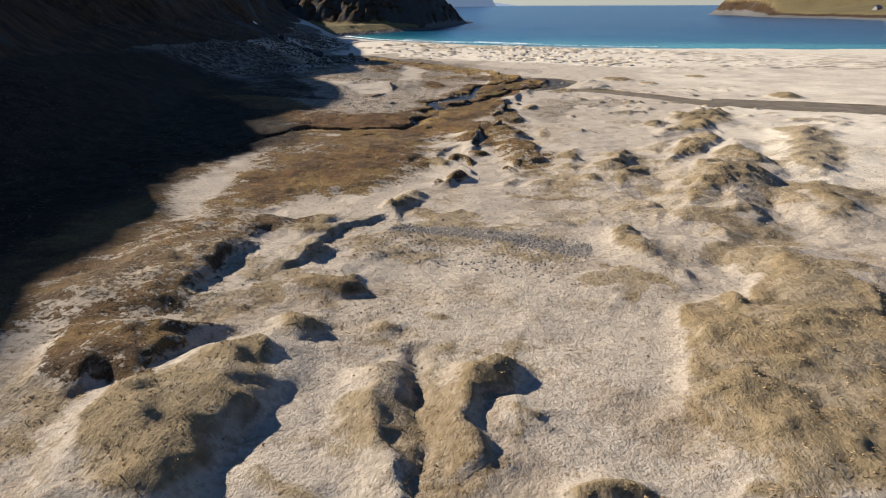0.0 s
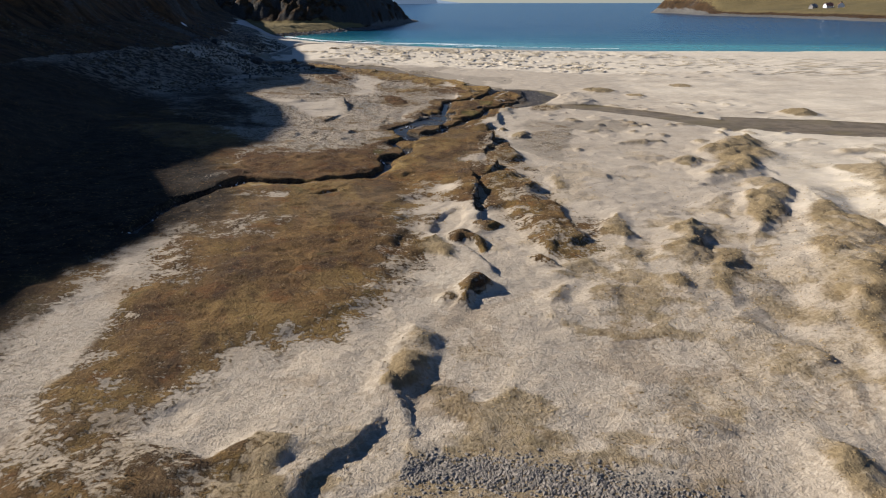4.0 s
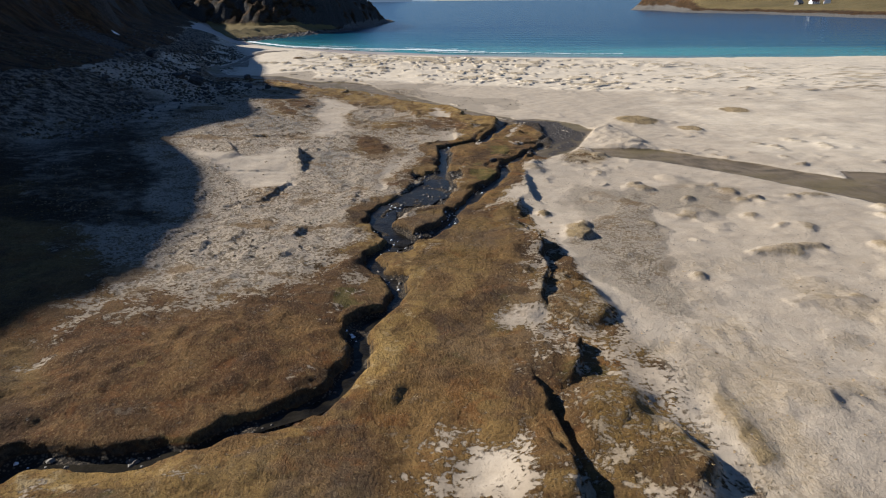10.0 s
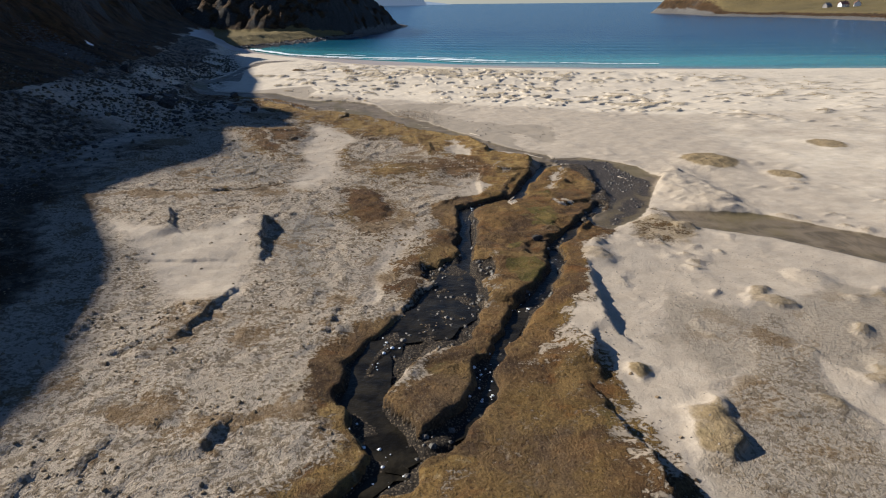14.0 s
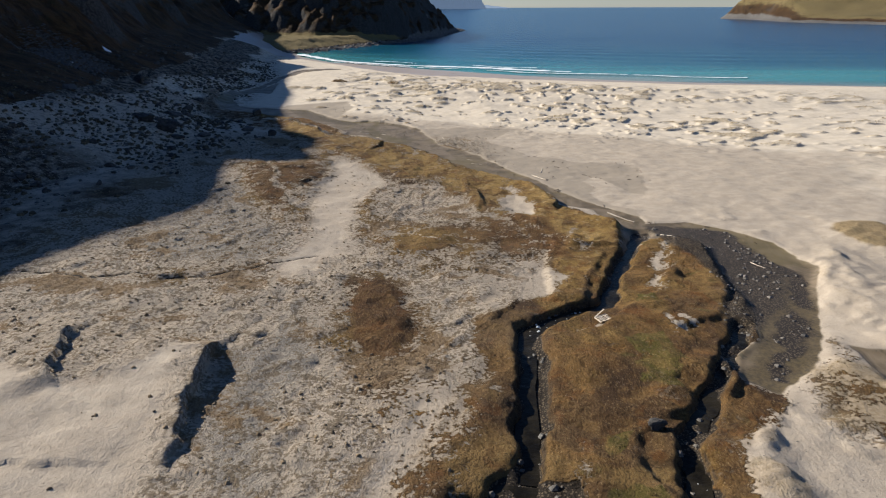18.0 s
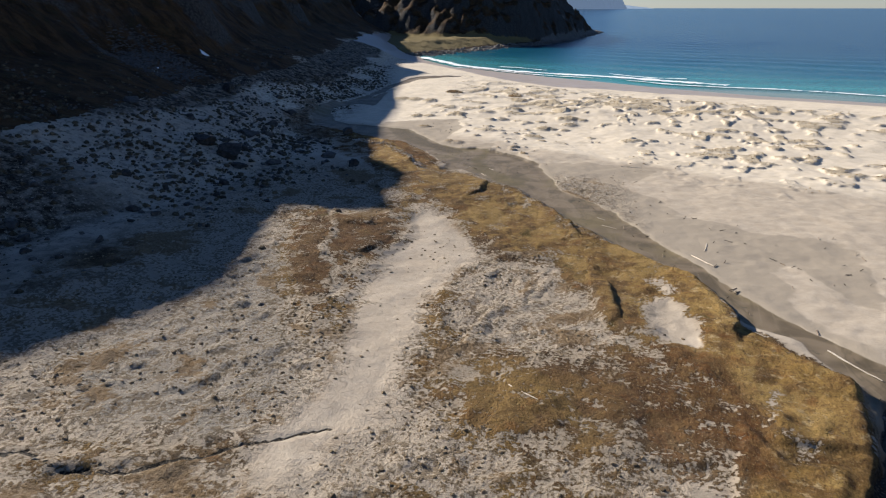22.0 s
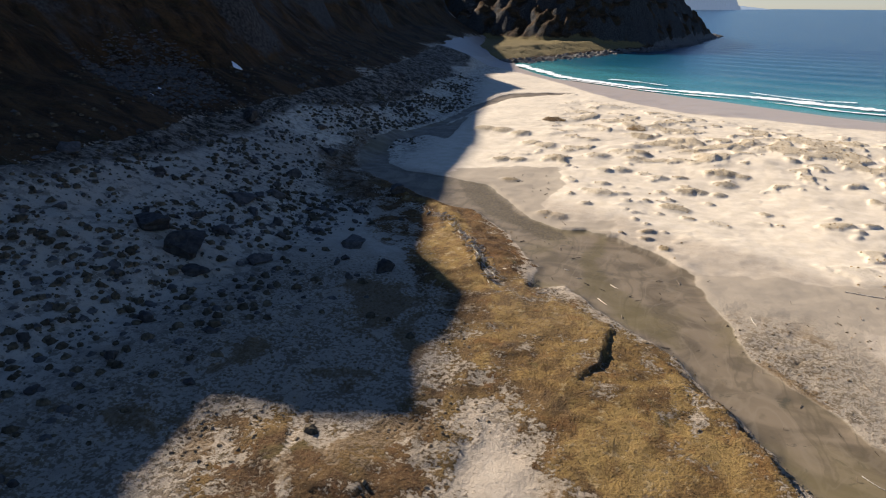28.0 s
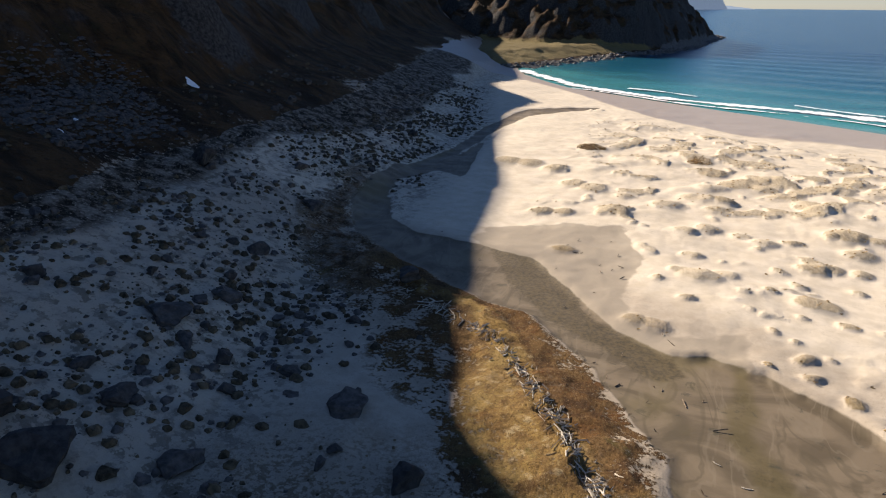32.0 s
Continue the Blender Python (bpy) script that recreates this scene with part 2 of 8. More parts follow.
    colour = g.mix(g.math("MULTIPLY", g.math("MULTIPLY", thin, speck), 0.75), colour, (0.12, 0.085, 0.048))
    rusty = g.span(g.math("ADD", g.noise(0.28, 4, 0.6, None, 0.5), g.math("MULTIPLY", fine, 0.25)), 0.66, 0.74)
    colour = g.mix(g.math("MULTIPLY", g.math("MULTIPLY", thin, rusty), 0.75), colour, g.mix(g.span(blade, 0.4, 0.7), (0.12, 0.068, 0.026), (0.22, 0.15, 0.075)))
    # black heath in the hill's lee, its colour also deepening the hill's shadow
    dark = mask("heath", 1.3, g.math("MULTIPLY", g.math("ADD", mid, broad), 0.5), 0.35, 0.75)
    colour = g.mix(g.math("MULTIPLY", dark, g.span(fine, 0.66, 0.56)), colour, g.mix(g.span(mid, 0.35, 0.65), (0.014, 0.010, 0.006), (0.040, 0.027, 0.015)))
    # stony slope foot: sand between dark crowberry and stones
    scrub = g.span(g.math("ADD", g.math("MULTIPLY", g.noise(1.5, 6, 0.62), 0.7), g.math("MULTIPLY", fine, 0.3)), 0.505, 0.55)
    talus = mask("talus", 0.5, mid, 0.25, 0.75)
    colour = g.mix(g.math("MULTIPLY", g.math("MULTIPLY", talus, scrub), 0.6), colour, g.mix(g.span(fine, 0.4, 0.6), (0.018, 0.015, 0.010), (0.062, 0.048, 0.03)))
    colour = g.mix(g.math("MULTIPLY", talus, g.span(g.noise(0.9, 5, 0.7), 0.42, 0.62, 0.0, 0.6)), colour, g.mix(g.span(fine, 0.4, 0.6), (0.22, 0.19, 0.15), (0.36, 0.305, 0.24)))
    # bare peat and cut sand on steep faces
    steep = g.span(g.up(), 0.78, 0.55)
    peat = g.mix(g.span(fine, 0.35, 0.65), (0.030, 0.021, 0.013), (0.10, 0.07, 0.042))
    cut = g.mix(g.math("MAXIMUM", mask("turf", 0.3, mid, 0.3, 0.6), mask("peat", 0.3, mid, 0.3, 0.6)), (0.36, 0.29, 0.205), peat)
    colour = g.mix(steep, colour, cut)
    # wet bed
    wet = mask("wet", 0.35, mid, 0.38, 0.62)
    swirl = g.noise(0.35, 4, 0.5, (0.7, 1.0, 1.0, 0.7), 1.6)
    bed = g.mix(g.span(swirl, 0.35, 0.65), (0.100, 0.076, 0.046), (0.175, 0.134, 0.086))
    thread = g.noise(0.22, 3, 0.5, (1.6, 0.6, 1.0, 0.3), 1.6)
    bed = g.mix(g.math("MULTIPLY", g.span(thread, 0.47, 0.50, 0.0, 0.22), g.span(thread, 0.54, 0.51)), bed, (0.24, 0.195, 0.135))
    bed = g.mix(g.math("MULTIPLY", g.span(thread, 0.37, 0.40, 0.0, 0.4), g.span(thread, 0.44, 0.41)), bed, (0.07, 0.056, 0.032))
    bed = g.mix(g.math("MULTIPLY", g.attr("moss"), 0.6), bed, (0.085, 0.066, 0.02))
    bed = g.mix(g.span(g.noise(0.8, 5, 0.65, None, 0.8), 0.60, 0.68, 0.0, 0.7), bed, (0.055, 0.05, 0.032))
    bed = g.mix(g.span(broad, 0.5, 0.65, 0.0, 0.6), bed, (0.135, 0.105, 0.045))
    slimy = mask("algae", 1.3, g.math("ADD", g.math("MULTIPLY", mid, 0.7), g.math("MULTIPLY", fine, 0.3)), 0.3, 0.8)
    bed = g.mix(g.math("MULTIPLY", slimy, 0.75), bed, g.mix(g.span(fine, 0.4, 0.62), (0.10, 0.073, 0.034), (0.042, 0.033, 0.018)))
    colour = g.mix(wet, colour, bed)
    black = mask("bed", 0.3, fine, 0.35, 0.65)
    colour = g.mix(black, colour, g.mix(g.span(stones, 0.2, 0.5), (0.13, 0.10, 0.066), (0.026, 0.020, 0.014)))
    swash = mask("swash", 0.2, mid, 0.2, 0.8)
    colour = g.mix(g.math("MULTIPLY", swash, 0.8), colour, (0.29, 0.235, 0.195))
    shiny = g.math("MAXIMUM", g.math("MAXIMUM", g.math("MULTIPLY", wet, 0.6), g.math("MULTIPLY", black, 0.4)), swash)
    rough = g.math("SUBTRACT", 0.95, g.math("MULTIPLY", shiny, 0.52))
    relief = g.math("ADD", g.math("MULTIPLY", fine, g.math("ADD", 0.10, g.math("MULTIPLY", g.attr("mottle"), 0.85))), g.math("MULTIPLY", g.noise(2.0, 3, 0.5), g.math("ADD", 0.10, g.math("MULTIPLY", g.attr("mottle"), 0.4))))
    relief = g.math("ADD", relief, g.math("MULTIPLY", g.noise(13.0, 3, 0.6), g.math("ADD", 0.05, g.math("MULTIPLY", g.attr("mottle"), 0.6))))
    relief = g.math("ADD", relief, g.math("MULTIPLY", g.math("MULTIPLY", straw, g.attr("marram")), 0.7))
    relief = g.math("ADD", relief, g.math("MULTIPLY", g.math("ADD", g.math("MULTIPLY", blade, 0.7), g.math("MULTIPLY", fine, 0.8)), turfy))
    relief = g.math("MULTIPLY", relief, g.math("SUBTRACT", 1.0, g.math("MULTIPLY", shiny, 0.85)))
    g.bump(relief, 0.95, 0.18)
    return g.done(colour, rough, g.math("ADD", 0.12, g.math("MULTIPLY", g.math("MAXIMUM", wet, swash), 0.12)))


def hill_material():
    g = Graph("heather slope")
    broad, mid, fine = g.noise(0.05, 5), g.noise(0.35, 6, 0.65), g.noise(2.2, 6, 0.68)
    gully = g.noise(0.30, 6, 0.65, (0.6, 1.0, 0.5, 0.5), 1.2)
    heath = g.mix(g.span(gully, 0.35, 0.65), (0.019, 0.0105, 0.004), (0.080, 0.043, 0.016))
    heath = g.mix(g.span(mid, 0.52, 0.7, 0.0, 0.8), heath, (0.034, 0.028, 0.011))
    heath = g.mix(g.span(fine, 0.5, 0.7, 0.0, 0.6), heath, (0.010, 0.008, 0.005))
    rock = g.mix(g.span(fine, 0.35, 0.65), (0.022, 0.021, 0.019), (0.075, 0.07, 0.063))
    stony = g.span(g.math("ADD", g.up(), g.math("MULTIPLY", g.math("SUBTRACT", mid, 0.5), 0.5)), 0.68, 0.52)
    colour = g.mix(stony, heath, rock)
    sand = g.span(g.math("ADD", g.attr("sandy"), g.math("MULTIPLY", g.math("SUBTRACT", fine, 0.5), 1.3)), 0.45, 0.6)
    colour = g.mix(g.math("MULTIPLY", sand, 0.85), colour, (0.42, 0.36, 0.28))
    grass = g.span(g.math("ADD", g.attr("grassy"), g.math("MULTIPLY", g.math("SUBTRACT", mid, 0.5), 0.8)), 0.4, 0.6)
    colour = g.mix(grass, colour, g.mix(g.span(fine, 0.3, 0.7), (0.20, 0.145, 0.06), (0.105, 0.088, 0.038)))
    colour = g.mix(g.math("MULTIPLY", g.attr("field"), g.span(mid, 0.35, 0.6, 0.1, 0.7)), colour, g.mix(g.span(broad, 0.4, 0.6), (0.075, 0.066, 0.03), (0.12, 0.096, 0.045)))
    rocky = g.span(g.math("ADD", g.attr("rocky"), g.math("MULTIPLY", g.math("SUBTRACT", mid, 0.5), 1.1)), 0.42, 0.58)
    colour = g.mix(rocky, colour, g.mix(g.span(fine, 0.35, 0.65), (0.06, 0.056, 0.05), (0.17, 0.158, 0.14)))
    g.bump(g.math("ADD", mid, g.math("MULTIPLY", fine, 0.5)), 0.9, 0.6)
    return g.done(colour, 0.92, 0.15)


def sea_material():
    g = Graph("sea water")
    depth = g.attr("depth")
    broad = g.noise(0.012, 3, 0.5, (0.5, 1.6, 1.0, -0.2))
    d = g.math("ADD", depth, g.math("MULTIPLY", g.math("SUBTRACT", broad, 0.5), 0.18))
    colour = g.mix(g.span(d, 0.0, 0.04), (0.20, 0.25, 0.215), (0.045, 0.22, 0.22))
    colour = g.mix(g.span(d, 0.03, 0.16), colour, (0.007, 0.078, 0.118))
    colour = g.mix(g.span(d, 0.12, 0.45), colour, (0.003, 0.036, 0.080))
    colour = g.mix(g.span(g.noise(0.05, 4, 0.6, (0.25, 1.6, 1.0, -0.25)), 0.45, 0.7, 0.0, 0.35), colour, (0.004, 0.030, 0.075))
    swell, ripple = g.noise(0.30, 4, 0.6, (0.35, 1.4, 1.0, -0.2)), g.noise(1.6, 4, 0.6, (0.5, 1.2, 1.0, -0.25))
    g.bump(g.math("ADD", swell, g.math("MULTIPLY", ripple, 0.35)), 0.35, 0.5)
    return g.done(colour, 0.2, 0.045)


def plain(name, a, b, scale, rough=0.85, spec=0.25, per="", lift=0.02):
    g = Graph(name)
    n = g.noise(scale, 5, 0.65)
    colour = g.mix(g.span(n, 0.3, 0.7), a, b)
    if per:
        r = g.random() if per == "object" else g.island()
        colour = g.mix(1.0, colour, g.mix(r, (0.62, 0.62, 0.62), (1.3, 1.25, 1.2)), "MULTIPLY")
    g.bump(n, 0.7, lift)
    return g.done(colour, rough, spec)


GROUND, HILL, WATER = ground_material(), hill_material(), sea_material()
ROCK = plain("grey rock", (0.028, 0.027, 0.026), (0.085, 0.08, 0.074), 3.0, 0.85, 0.25, "object", 0.08)
SHORE_ROCK = plain("shore rock", (0.05, 0.047, 0.043), (0.20, 0.185, 0.165), 1.2, 0.85, 0.25, "island", 0.1)
PEBBLE = plain("pebble", (0.16, 0.14, 0.11), (0.36, 0.32, 0.26), 9.0, 0.7, 0.3, "island", 0.02)
DRIFT = plain("bleached driftwood", (0.50, 0.43, 0.33), (0.70, 0.64, 0.54), 6.0, 0.8, 0.2, "object", 0.02)
BARK = plain("wet dark wood", (0.07, 0.05, 0.035), (0.17, 0.13, 0.09), 6.0, 0.7, 0.25, "object", 0.02)
MARRAM = plain("dry dune grass", (0.30, 0.215, 0.11), (0.50, 0.39, 0.23), 1.5, 0.9, 0.1, "island")
SEDGE = plain("brown sedge", (0.11, 0.060, 0.021), (0.25, 0.155, 0.058), 0.7, 0.9, 0.1, "island")
SCRUB = plain("dark crowberry", (0.034, 0.029, 0.019), (0.125, 0.10, 0.066), 4.0, 0.95, 0.1, "island")
FOAM = plain("sea foam", (0.62, 0.65, 0.65), (0.86, 0.88, 0.88), 1.2, 0.8, 0.2)
# distance haze is put in as a bluish colour and a faint glow
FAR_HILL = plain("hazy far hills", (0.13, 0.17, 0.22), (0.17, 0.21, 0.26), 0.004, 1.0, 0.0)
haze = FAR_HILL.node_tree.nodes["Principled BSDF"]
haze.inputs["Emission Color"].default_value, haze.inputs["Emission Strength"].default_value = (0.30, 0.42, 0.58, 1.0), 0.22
g = Graph("stream water")
BROOK_NOISE = g.noise(3.5, 4, 0.6)
g.bump(BROOK_NOISE, 0.6, 0.06)
BROOK = g.done(g.mix(g.span(g.noise(1.1, 4), 0.35, 0.65), (0.008, 0.007, 0.005), (0.024, 0.020, 0.013)), 0.3, 0.05)


# ---- the lie of the land ----
def lattice(ix, iy, seed):
    h = (ix.astype(np.int64) * 374761393 + iy.astype(np.int64) * 668265263 + seed * 1442695041) & 0xFFFFFFFF
    h = ((h ^ (h >> 13)) * 1274126177) & 0xFFFFFFFF
    return ((h ^ (h >> 16)) & 0xFFFF) / 65535.0


def value_noise(x, y, seed):
    ix, iy = np.floor(x), np.floor(y)
    fx, fy = x - ix, y - iy
    fx, fy = fx * fx * (3 - 2 * fx), fy * fy * (3 - 2 * fy)
    a, b = lattice(ix, iy, seed), lattice(ix + 1, iy, seed)
    c, d = lattice(ix, iy + 1, seed), lattice(ix + 1, iy + 1, seed)
    return (a + (b - a) * fx) * (1 - fy) + (c + (d - c) * fx) * fy


def fbm(x, y, size, octaves=4, seed=0, gain=0.5):
    """Rolling noise in -1..1 with features about size metres across."""
    total, amp, norm, k = 0.0, 1.0, 0.0, 1.0 / size
    for o in range(octaves):
        c, s = math.cos(0.6 * o), math.sin(0.6 * o)
        total = total + amp * value_noise((c * x - s * y) * k + 17.3 * o, (s * x + c * y) * k + 9.1 * o, seed + o)
        norm, amp, k = norm + amp, amp * gain, k * 2.03
    return 2 * total / norm - 1


def smooth(v, lo, hi):
    t = np.clip((v - lo) / (hi - lo), 0, 1)
    return t * t * (3 - 2 * t)


PROFILE_Y = [-60, 0, 15, 25, 40, 55, 75, 100, 120, 140, 160, 180, 200, 214, 230, 242, 256, 272, 300, 420, 900, 5000]
PROFILE_Z = [6.2, 5, 4.4, 3.7, 2.7, 2.2, 1.8, 1.0, 0.6, 0.25, 0.1, -0.05, -0.05, 0.5, 0.9, 0.7, 0.0, -0.78, -2.1, -7, -12, -12]
SHORE_X = [-400, -90, -62, -50, -34, -14, 21, 57, 100, 200, 400, 1000, 5000]
SHORE_Y = [560, 420, 352, 316, 290, 277, 257, 245, 234, 222, 240, 340, 900]
FOOT_Y = [-200, -60, 30, 60, 90, 115, 135, 150, 165, 178, 190, 235, 262, 310, 355, 420, 700]
FOOT_X = [-26, -25, -26, -28, -34, -37, -36, -32, -31, -33, -36.5, -38.5, -46, -55, -62, -74, -120]


def lie(x, y):
    """The plain ground, before any feature."""
    yy = y - (np.interp(x, SHORE_X, SHORE_Y) - 272) * smooth(y, 190, 240)
    z = np.interp(yy, PROFILE_Y, PROFILE_Z)
    k = np.interp(y, [150, 185], [0.05, 0.01])
    return z + k * np.clip(-x - 2, 0, 30) - 0.01 * np.clip(x, 0, 40)


# the edge of the hill's shadow on the flat: it sets how high the ridge stands along the sun's rays
RIDGE_A = [(-9, -40), (-11, 5), (-12, 15), (-13, 18), (-14.8, 22), (-14.9, 29), (-15.2, 33.5), (-17.6, 37.4), (-18.3, 44), (-16, 52.6), (-16.9, 59),
           (-20.4, 66), (-19, 70.5), (-15.2, 81), (-14.5, 90), (-17.8, 106), (-24.7, 119), (-21.6, 130), (-18.5, 138), (-18.9, 142)]
RIDGE_B = [(-21.6, 152), (-21.5, 153.7), (-17.4, 154), (-13.2, 155.5), (-15.2, 160), (-14.6, 163.5), (-15.1, 168), (-20.6, 174), (-23.3, 183),
           (-24.5, 190), (-26.5, 197), (-28, 212), (-33, 230), (-36, 247), (-34, 265), (-49, 288), (-48, 314), (-60, 360), (-70, 430)]
RAY = np.array((-math.cos(radians(SUN_AZ)), -math.sin(radians(SUN_AZ))))      # the way the light goes over the ground


def shade_cap(x, y):
    r = np.array([-RAY[1] * a + RAY[0] * b for a, b in RIDGE_A + RIDGE_B])
    s = np.array([RAY[0] * a + RAY[1] * b for a, b in RIDGE_A + RIDGE_B])
    z = np.array([float(lie(np.float64(a), np.float64(b))) for a, b in RIDGE_A + RIDGE_B])
    order = np.argsort(r)
    rr = -RAY[1] * x + RAY[0] * y
    return np.interp(rr, r[order], z[order]) + (np.interp(rr, r[order], s[order]) - (RAY[0] * x + RAY[1] * y)) * math.tan(radians(SUN_EL))


def hill_height(x, y):
    d = np.interp(y, FOOT_Y, FOOT_X) - x + 2.5 * fbm(x, y, 14, 3, 70)
    wide = 26 + 5 * fbm(x, y, 30, 2, 71) - 8 * smooth(y, 130, 60)
    z = lie(x, y) + 0.36 * np.clip(d, -10, wide) + 0.35 * fbm(x, y, 5, 4, 72) * smooth(d, -2, 6)
    up = np.clip(d - wide, 0, None)
    gully = np.abs(fbm(x * 0.5, y, 11, 4, 73))
    z = z + up * (0.85 + 0.35 * fbm(x, y, 25, 3, 74)) + smooth(up, 0, 14) * (3.2 * gully + 1.6 * fbm(x, y, 4, 4, 75))
    z = z + 0.8 * np.clip(up - 9, 0, None)
    crag = smooth(fbm(x, y, 22, 3, 78), 0.15, 0.4) * smooth(up, 0, 6)
    z = z + crag * 3.5
    cap = shade_cap(x, y) - 0.35 * np.abs(fbm(x, y, 6, 3, 76))
    return np.minimum(np.minimum(z, cap), 90 + 6 * fbm(x, y, 30, 3, 77))


FEATURES = []          # what shapes the ground, in the order in which it is laid down


def turf_patch(outline, rise=0.28, edge=0.35, gold=0.0, cover=1.0):
    FEATURES.append(("turf", outline, rise, edge, gold, cover))


def zone(kind, outline, soft=1.0, amount=1.0):
    FEATURES.append((kind, outline, soft, amount))


def cliff(line, high, back, side=1, peaty=0.0):
    """A cut edge: the ground on one side of the line stands high and falls away behind it over back metres."""
    FEATURES.append(("cliff", line, high, back, side, peaty))


def hummock(x, y, rx, ry, high, grassy=1.0, lee=0.3):
    FEATURES.append(("hummock", x, y, rx, ry, high, grassy, lee))


def path(line, width):
    FEATURES.append(("path", line, width))


def brook(line, width, deep):
    FEATURES.append(("brook", line, width, deep))


def mound(outline, high, soft=0.8, cover="marram", amount=1.0, lee=1.0):
    """A hummock of any outline: it rises over soft metres, and falls off steeply on the side that the wind and sun turn away from."""
    FEATURES.append(("mound", outline, high, soft, cover, amount, lee))


def hollow(outline, deep, soft=0.8):
    """Sand scooped out by the wind."""
    FEATURES.append(("hollow", outline, deep, soft))


def scarp(line, heights, back, peaty=0.0):
    """A cut edge of changing height, drawn from far to near: the ground stands high to the west of it and falls away over back metres."""
    FEATURES.append(("scarp", line, heights, back, peaty))


def facing(x, y, pts):
    """Signed distance to an outline (inside is positive), and how far its nearest edge faces away from the sun."""
    best, fx, fy = np.full(x.shape, 1e9), np.zeros(x.shape), np.zeros(x.shape)
    inside = np.zeros(x.shape, bool)
    for (ax, ay), (bx, by) in zip(pts, pts[1:] + pts[:1]):
        ex, ey = bx - ax, by - ay
        c = np.clip(((x - ax) * ex + (y - ay) * ey) / max(ex * ex + ey * ey, 1e-9), 0, 1)
        dx, dy = ax + c * ex - x, ay + c * ey - y
        d = np.hypot(dx, dy)
        near = d < best
        best, fx, fy = np.where(near, d, best), np.where(near, dx, fx), np.where(near, dy, fy)
        inside ^= ((ay > y) != (by > y)) & (x < ex * (y - ay) / (ey if ey else 1e-9) + ax)
    sign = np.where(inside, 1.0, -1.0)
    return best * sign, sign * (fx * RAY[0] + fy * RAY[1]) / np.maximum(best, 1e-6)


def outline_distance(x, y, pts, closed):
    """Distance to a line, the side of it (left is positive), how far past its ends, and whether inside."""
    best, side, over = np.full(x.shape, 1e9), np.ones(x.shape), np.zeros(x.shape)
    inside = np.zeros(x.shape, bool)
    n = len(pts)
    for i in range(n if closed else n - 1):
        (ax, ay), (bx, by) = pts[i], pts[(i + 1) % n]
        ex, ey = bx - ax, by - ay
        t = ((x - ax) * ex + (y - ay) * ey) / max(ex * ex + ey * ey, 1e-9)
        c = np.clip(t, 0, 1)
        d = np.hypot(x - ax - c * ex, y - ay - c * ey)
        near = d < best
        best = np.where(near, d, best)
        side = np.where(near, np.sign(ex * (y - ay) - ey * (x - ax)), side)
        if not closed:
            past = np.zeros(x.shape)
            if i == 0:
                past = np.maximum(past, -t * math.hypot(ex, ey))
            if i == n - 2:
                past = np.maximum(past, (t - 1) * math.hypot(ex, ey))
            over = np.where(near, np.clip(past, 0, None), over)
        else:
            cross = ((ay > y) != (by > y)) & (x < ex * (y - ay) / (ey if ey else 1e-9) + ax)
            inside ^= cross
    return best, side, over, inside


turf_patch([(-13.5, 21.3), (-14, 23.2), (-14.6, 27.7), (-14.5, 31), (-14, 33.9), (-14.2, 36.8), (-12.2, 40.7), (-10.6, 41.6), (-8.1, 41), (-10.3, 38), (-11.3, 36), (-11.7, 34.3), (-11, 31.6), (-11.1, 29.5), (-11, 27.8), (-9.1, 25.5), (-9.2, 24.1), (-9.3, 22.9), (-9.1, 21.1), (-9.6, 20.5), (-9.5, 19.6), (-10, 17.4), (-11.9, 17.1)], 0.13, 1.0)
turf_patch([(-17.8, 54), (-16.9, 56.2), (-14.1, 55.7), (-12.2, 57.1), (-11.5, 53.8), (-12.3, 51.6), (-11.9, 49.7), (-10.4, 48.5), (-11.1, 46.8), (-11.2, 45.1), (-5.2, 44.7), (-5, 47), (-3.7, 49.6), (-3.5, 51.6), (-2.8, 53.6), (-2.7, 55.5), (-1.6, 57.5), (-3, 59.4), (-0.3, 63.5), (2.5, 65.8), (3.6, 69.9), (5.5, 78.1), (6.9, 88.2), (6.6, 92.2), (2.7, 86.2), (-1.2, 83.3), (-2.7, 77.9), (-4, 70.9), (-4.6, 68.7), (-8.7, 64.8), (-11.3, 63.9), (-15.9, 61.6), (-17.2, 58.2)], 0.13, 1.0)
turf_patch([(-5.8, 83.2), (-4.8, 83.9), (-3.6, 79.7), (-3.7, 75.5), (-4.5, 73), (-4.9, 70.9), (-5.7, 68.4), (-6.6, 67.7), (-13.3, 68.1), (-16.6, 71.5), (-15, 73.8), (-12.8, 72.6), (-10.4, 73.2), (-7.9, 75.6), (-6.9, 78.1)], 0.13, 1.0, cover=0.85)
turf_patch([(-1.1, 84.1), (0.5, 85.3), (2.3, 87.6), (3.9, 91.1), (6.1, 93), (6.5, 90.2), (7.3, 86.1), (6.6, 82.2), (6.8, 80.4), (5.4, 77.3), (-1.9, 78.1), (-3, 80.4), (-3.2, 82.7)], 0.13, 1.0)
turf_patch([(5.1, 76.6), (6.6, 79.1), (7.9, 77.4), (8.7, 76.2), (8.4, 73.8), (6.9, 71.9), (5.2, 72.5), (4.9, 74.2)], 0.13, 1.0, cover=0.75)
turf_patch([(2.3, 67), (3.9, 68.7), (5.5, 69.1), (6.9, 68.3), (6.6, 67.1), (5.3, 65), (1.9, 65.3)], 0.13, 1.0, cover=0.75)
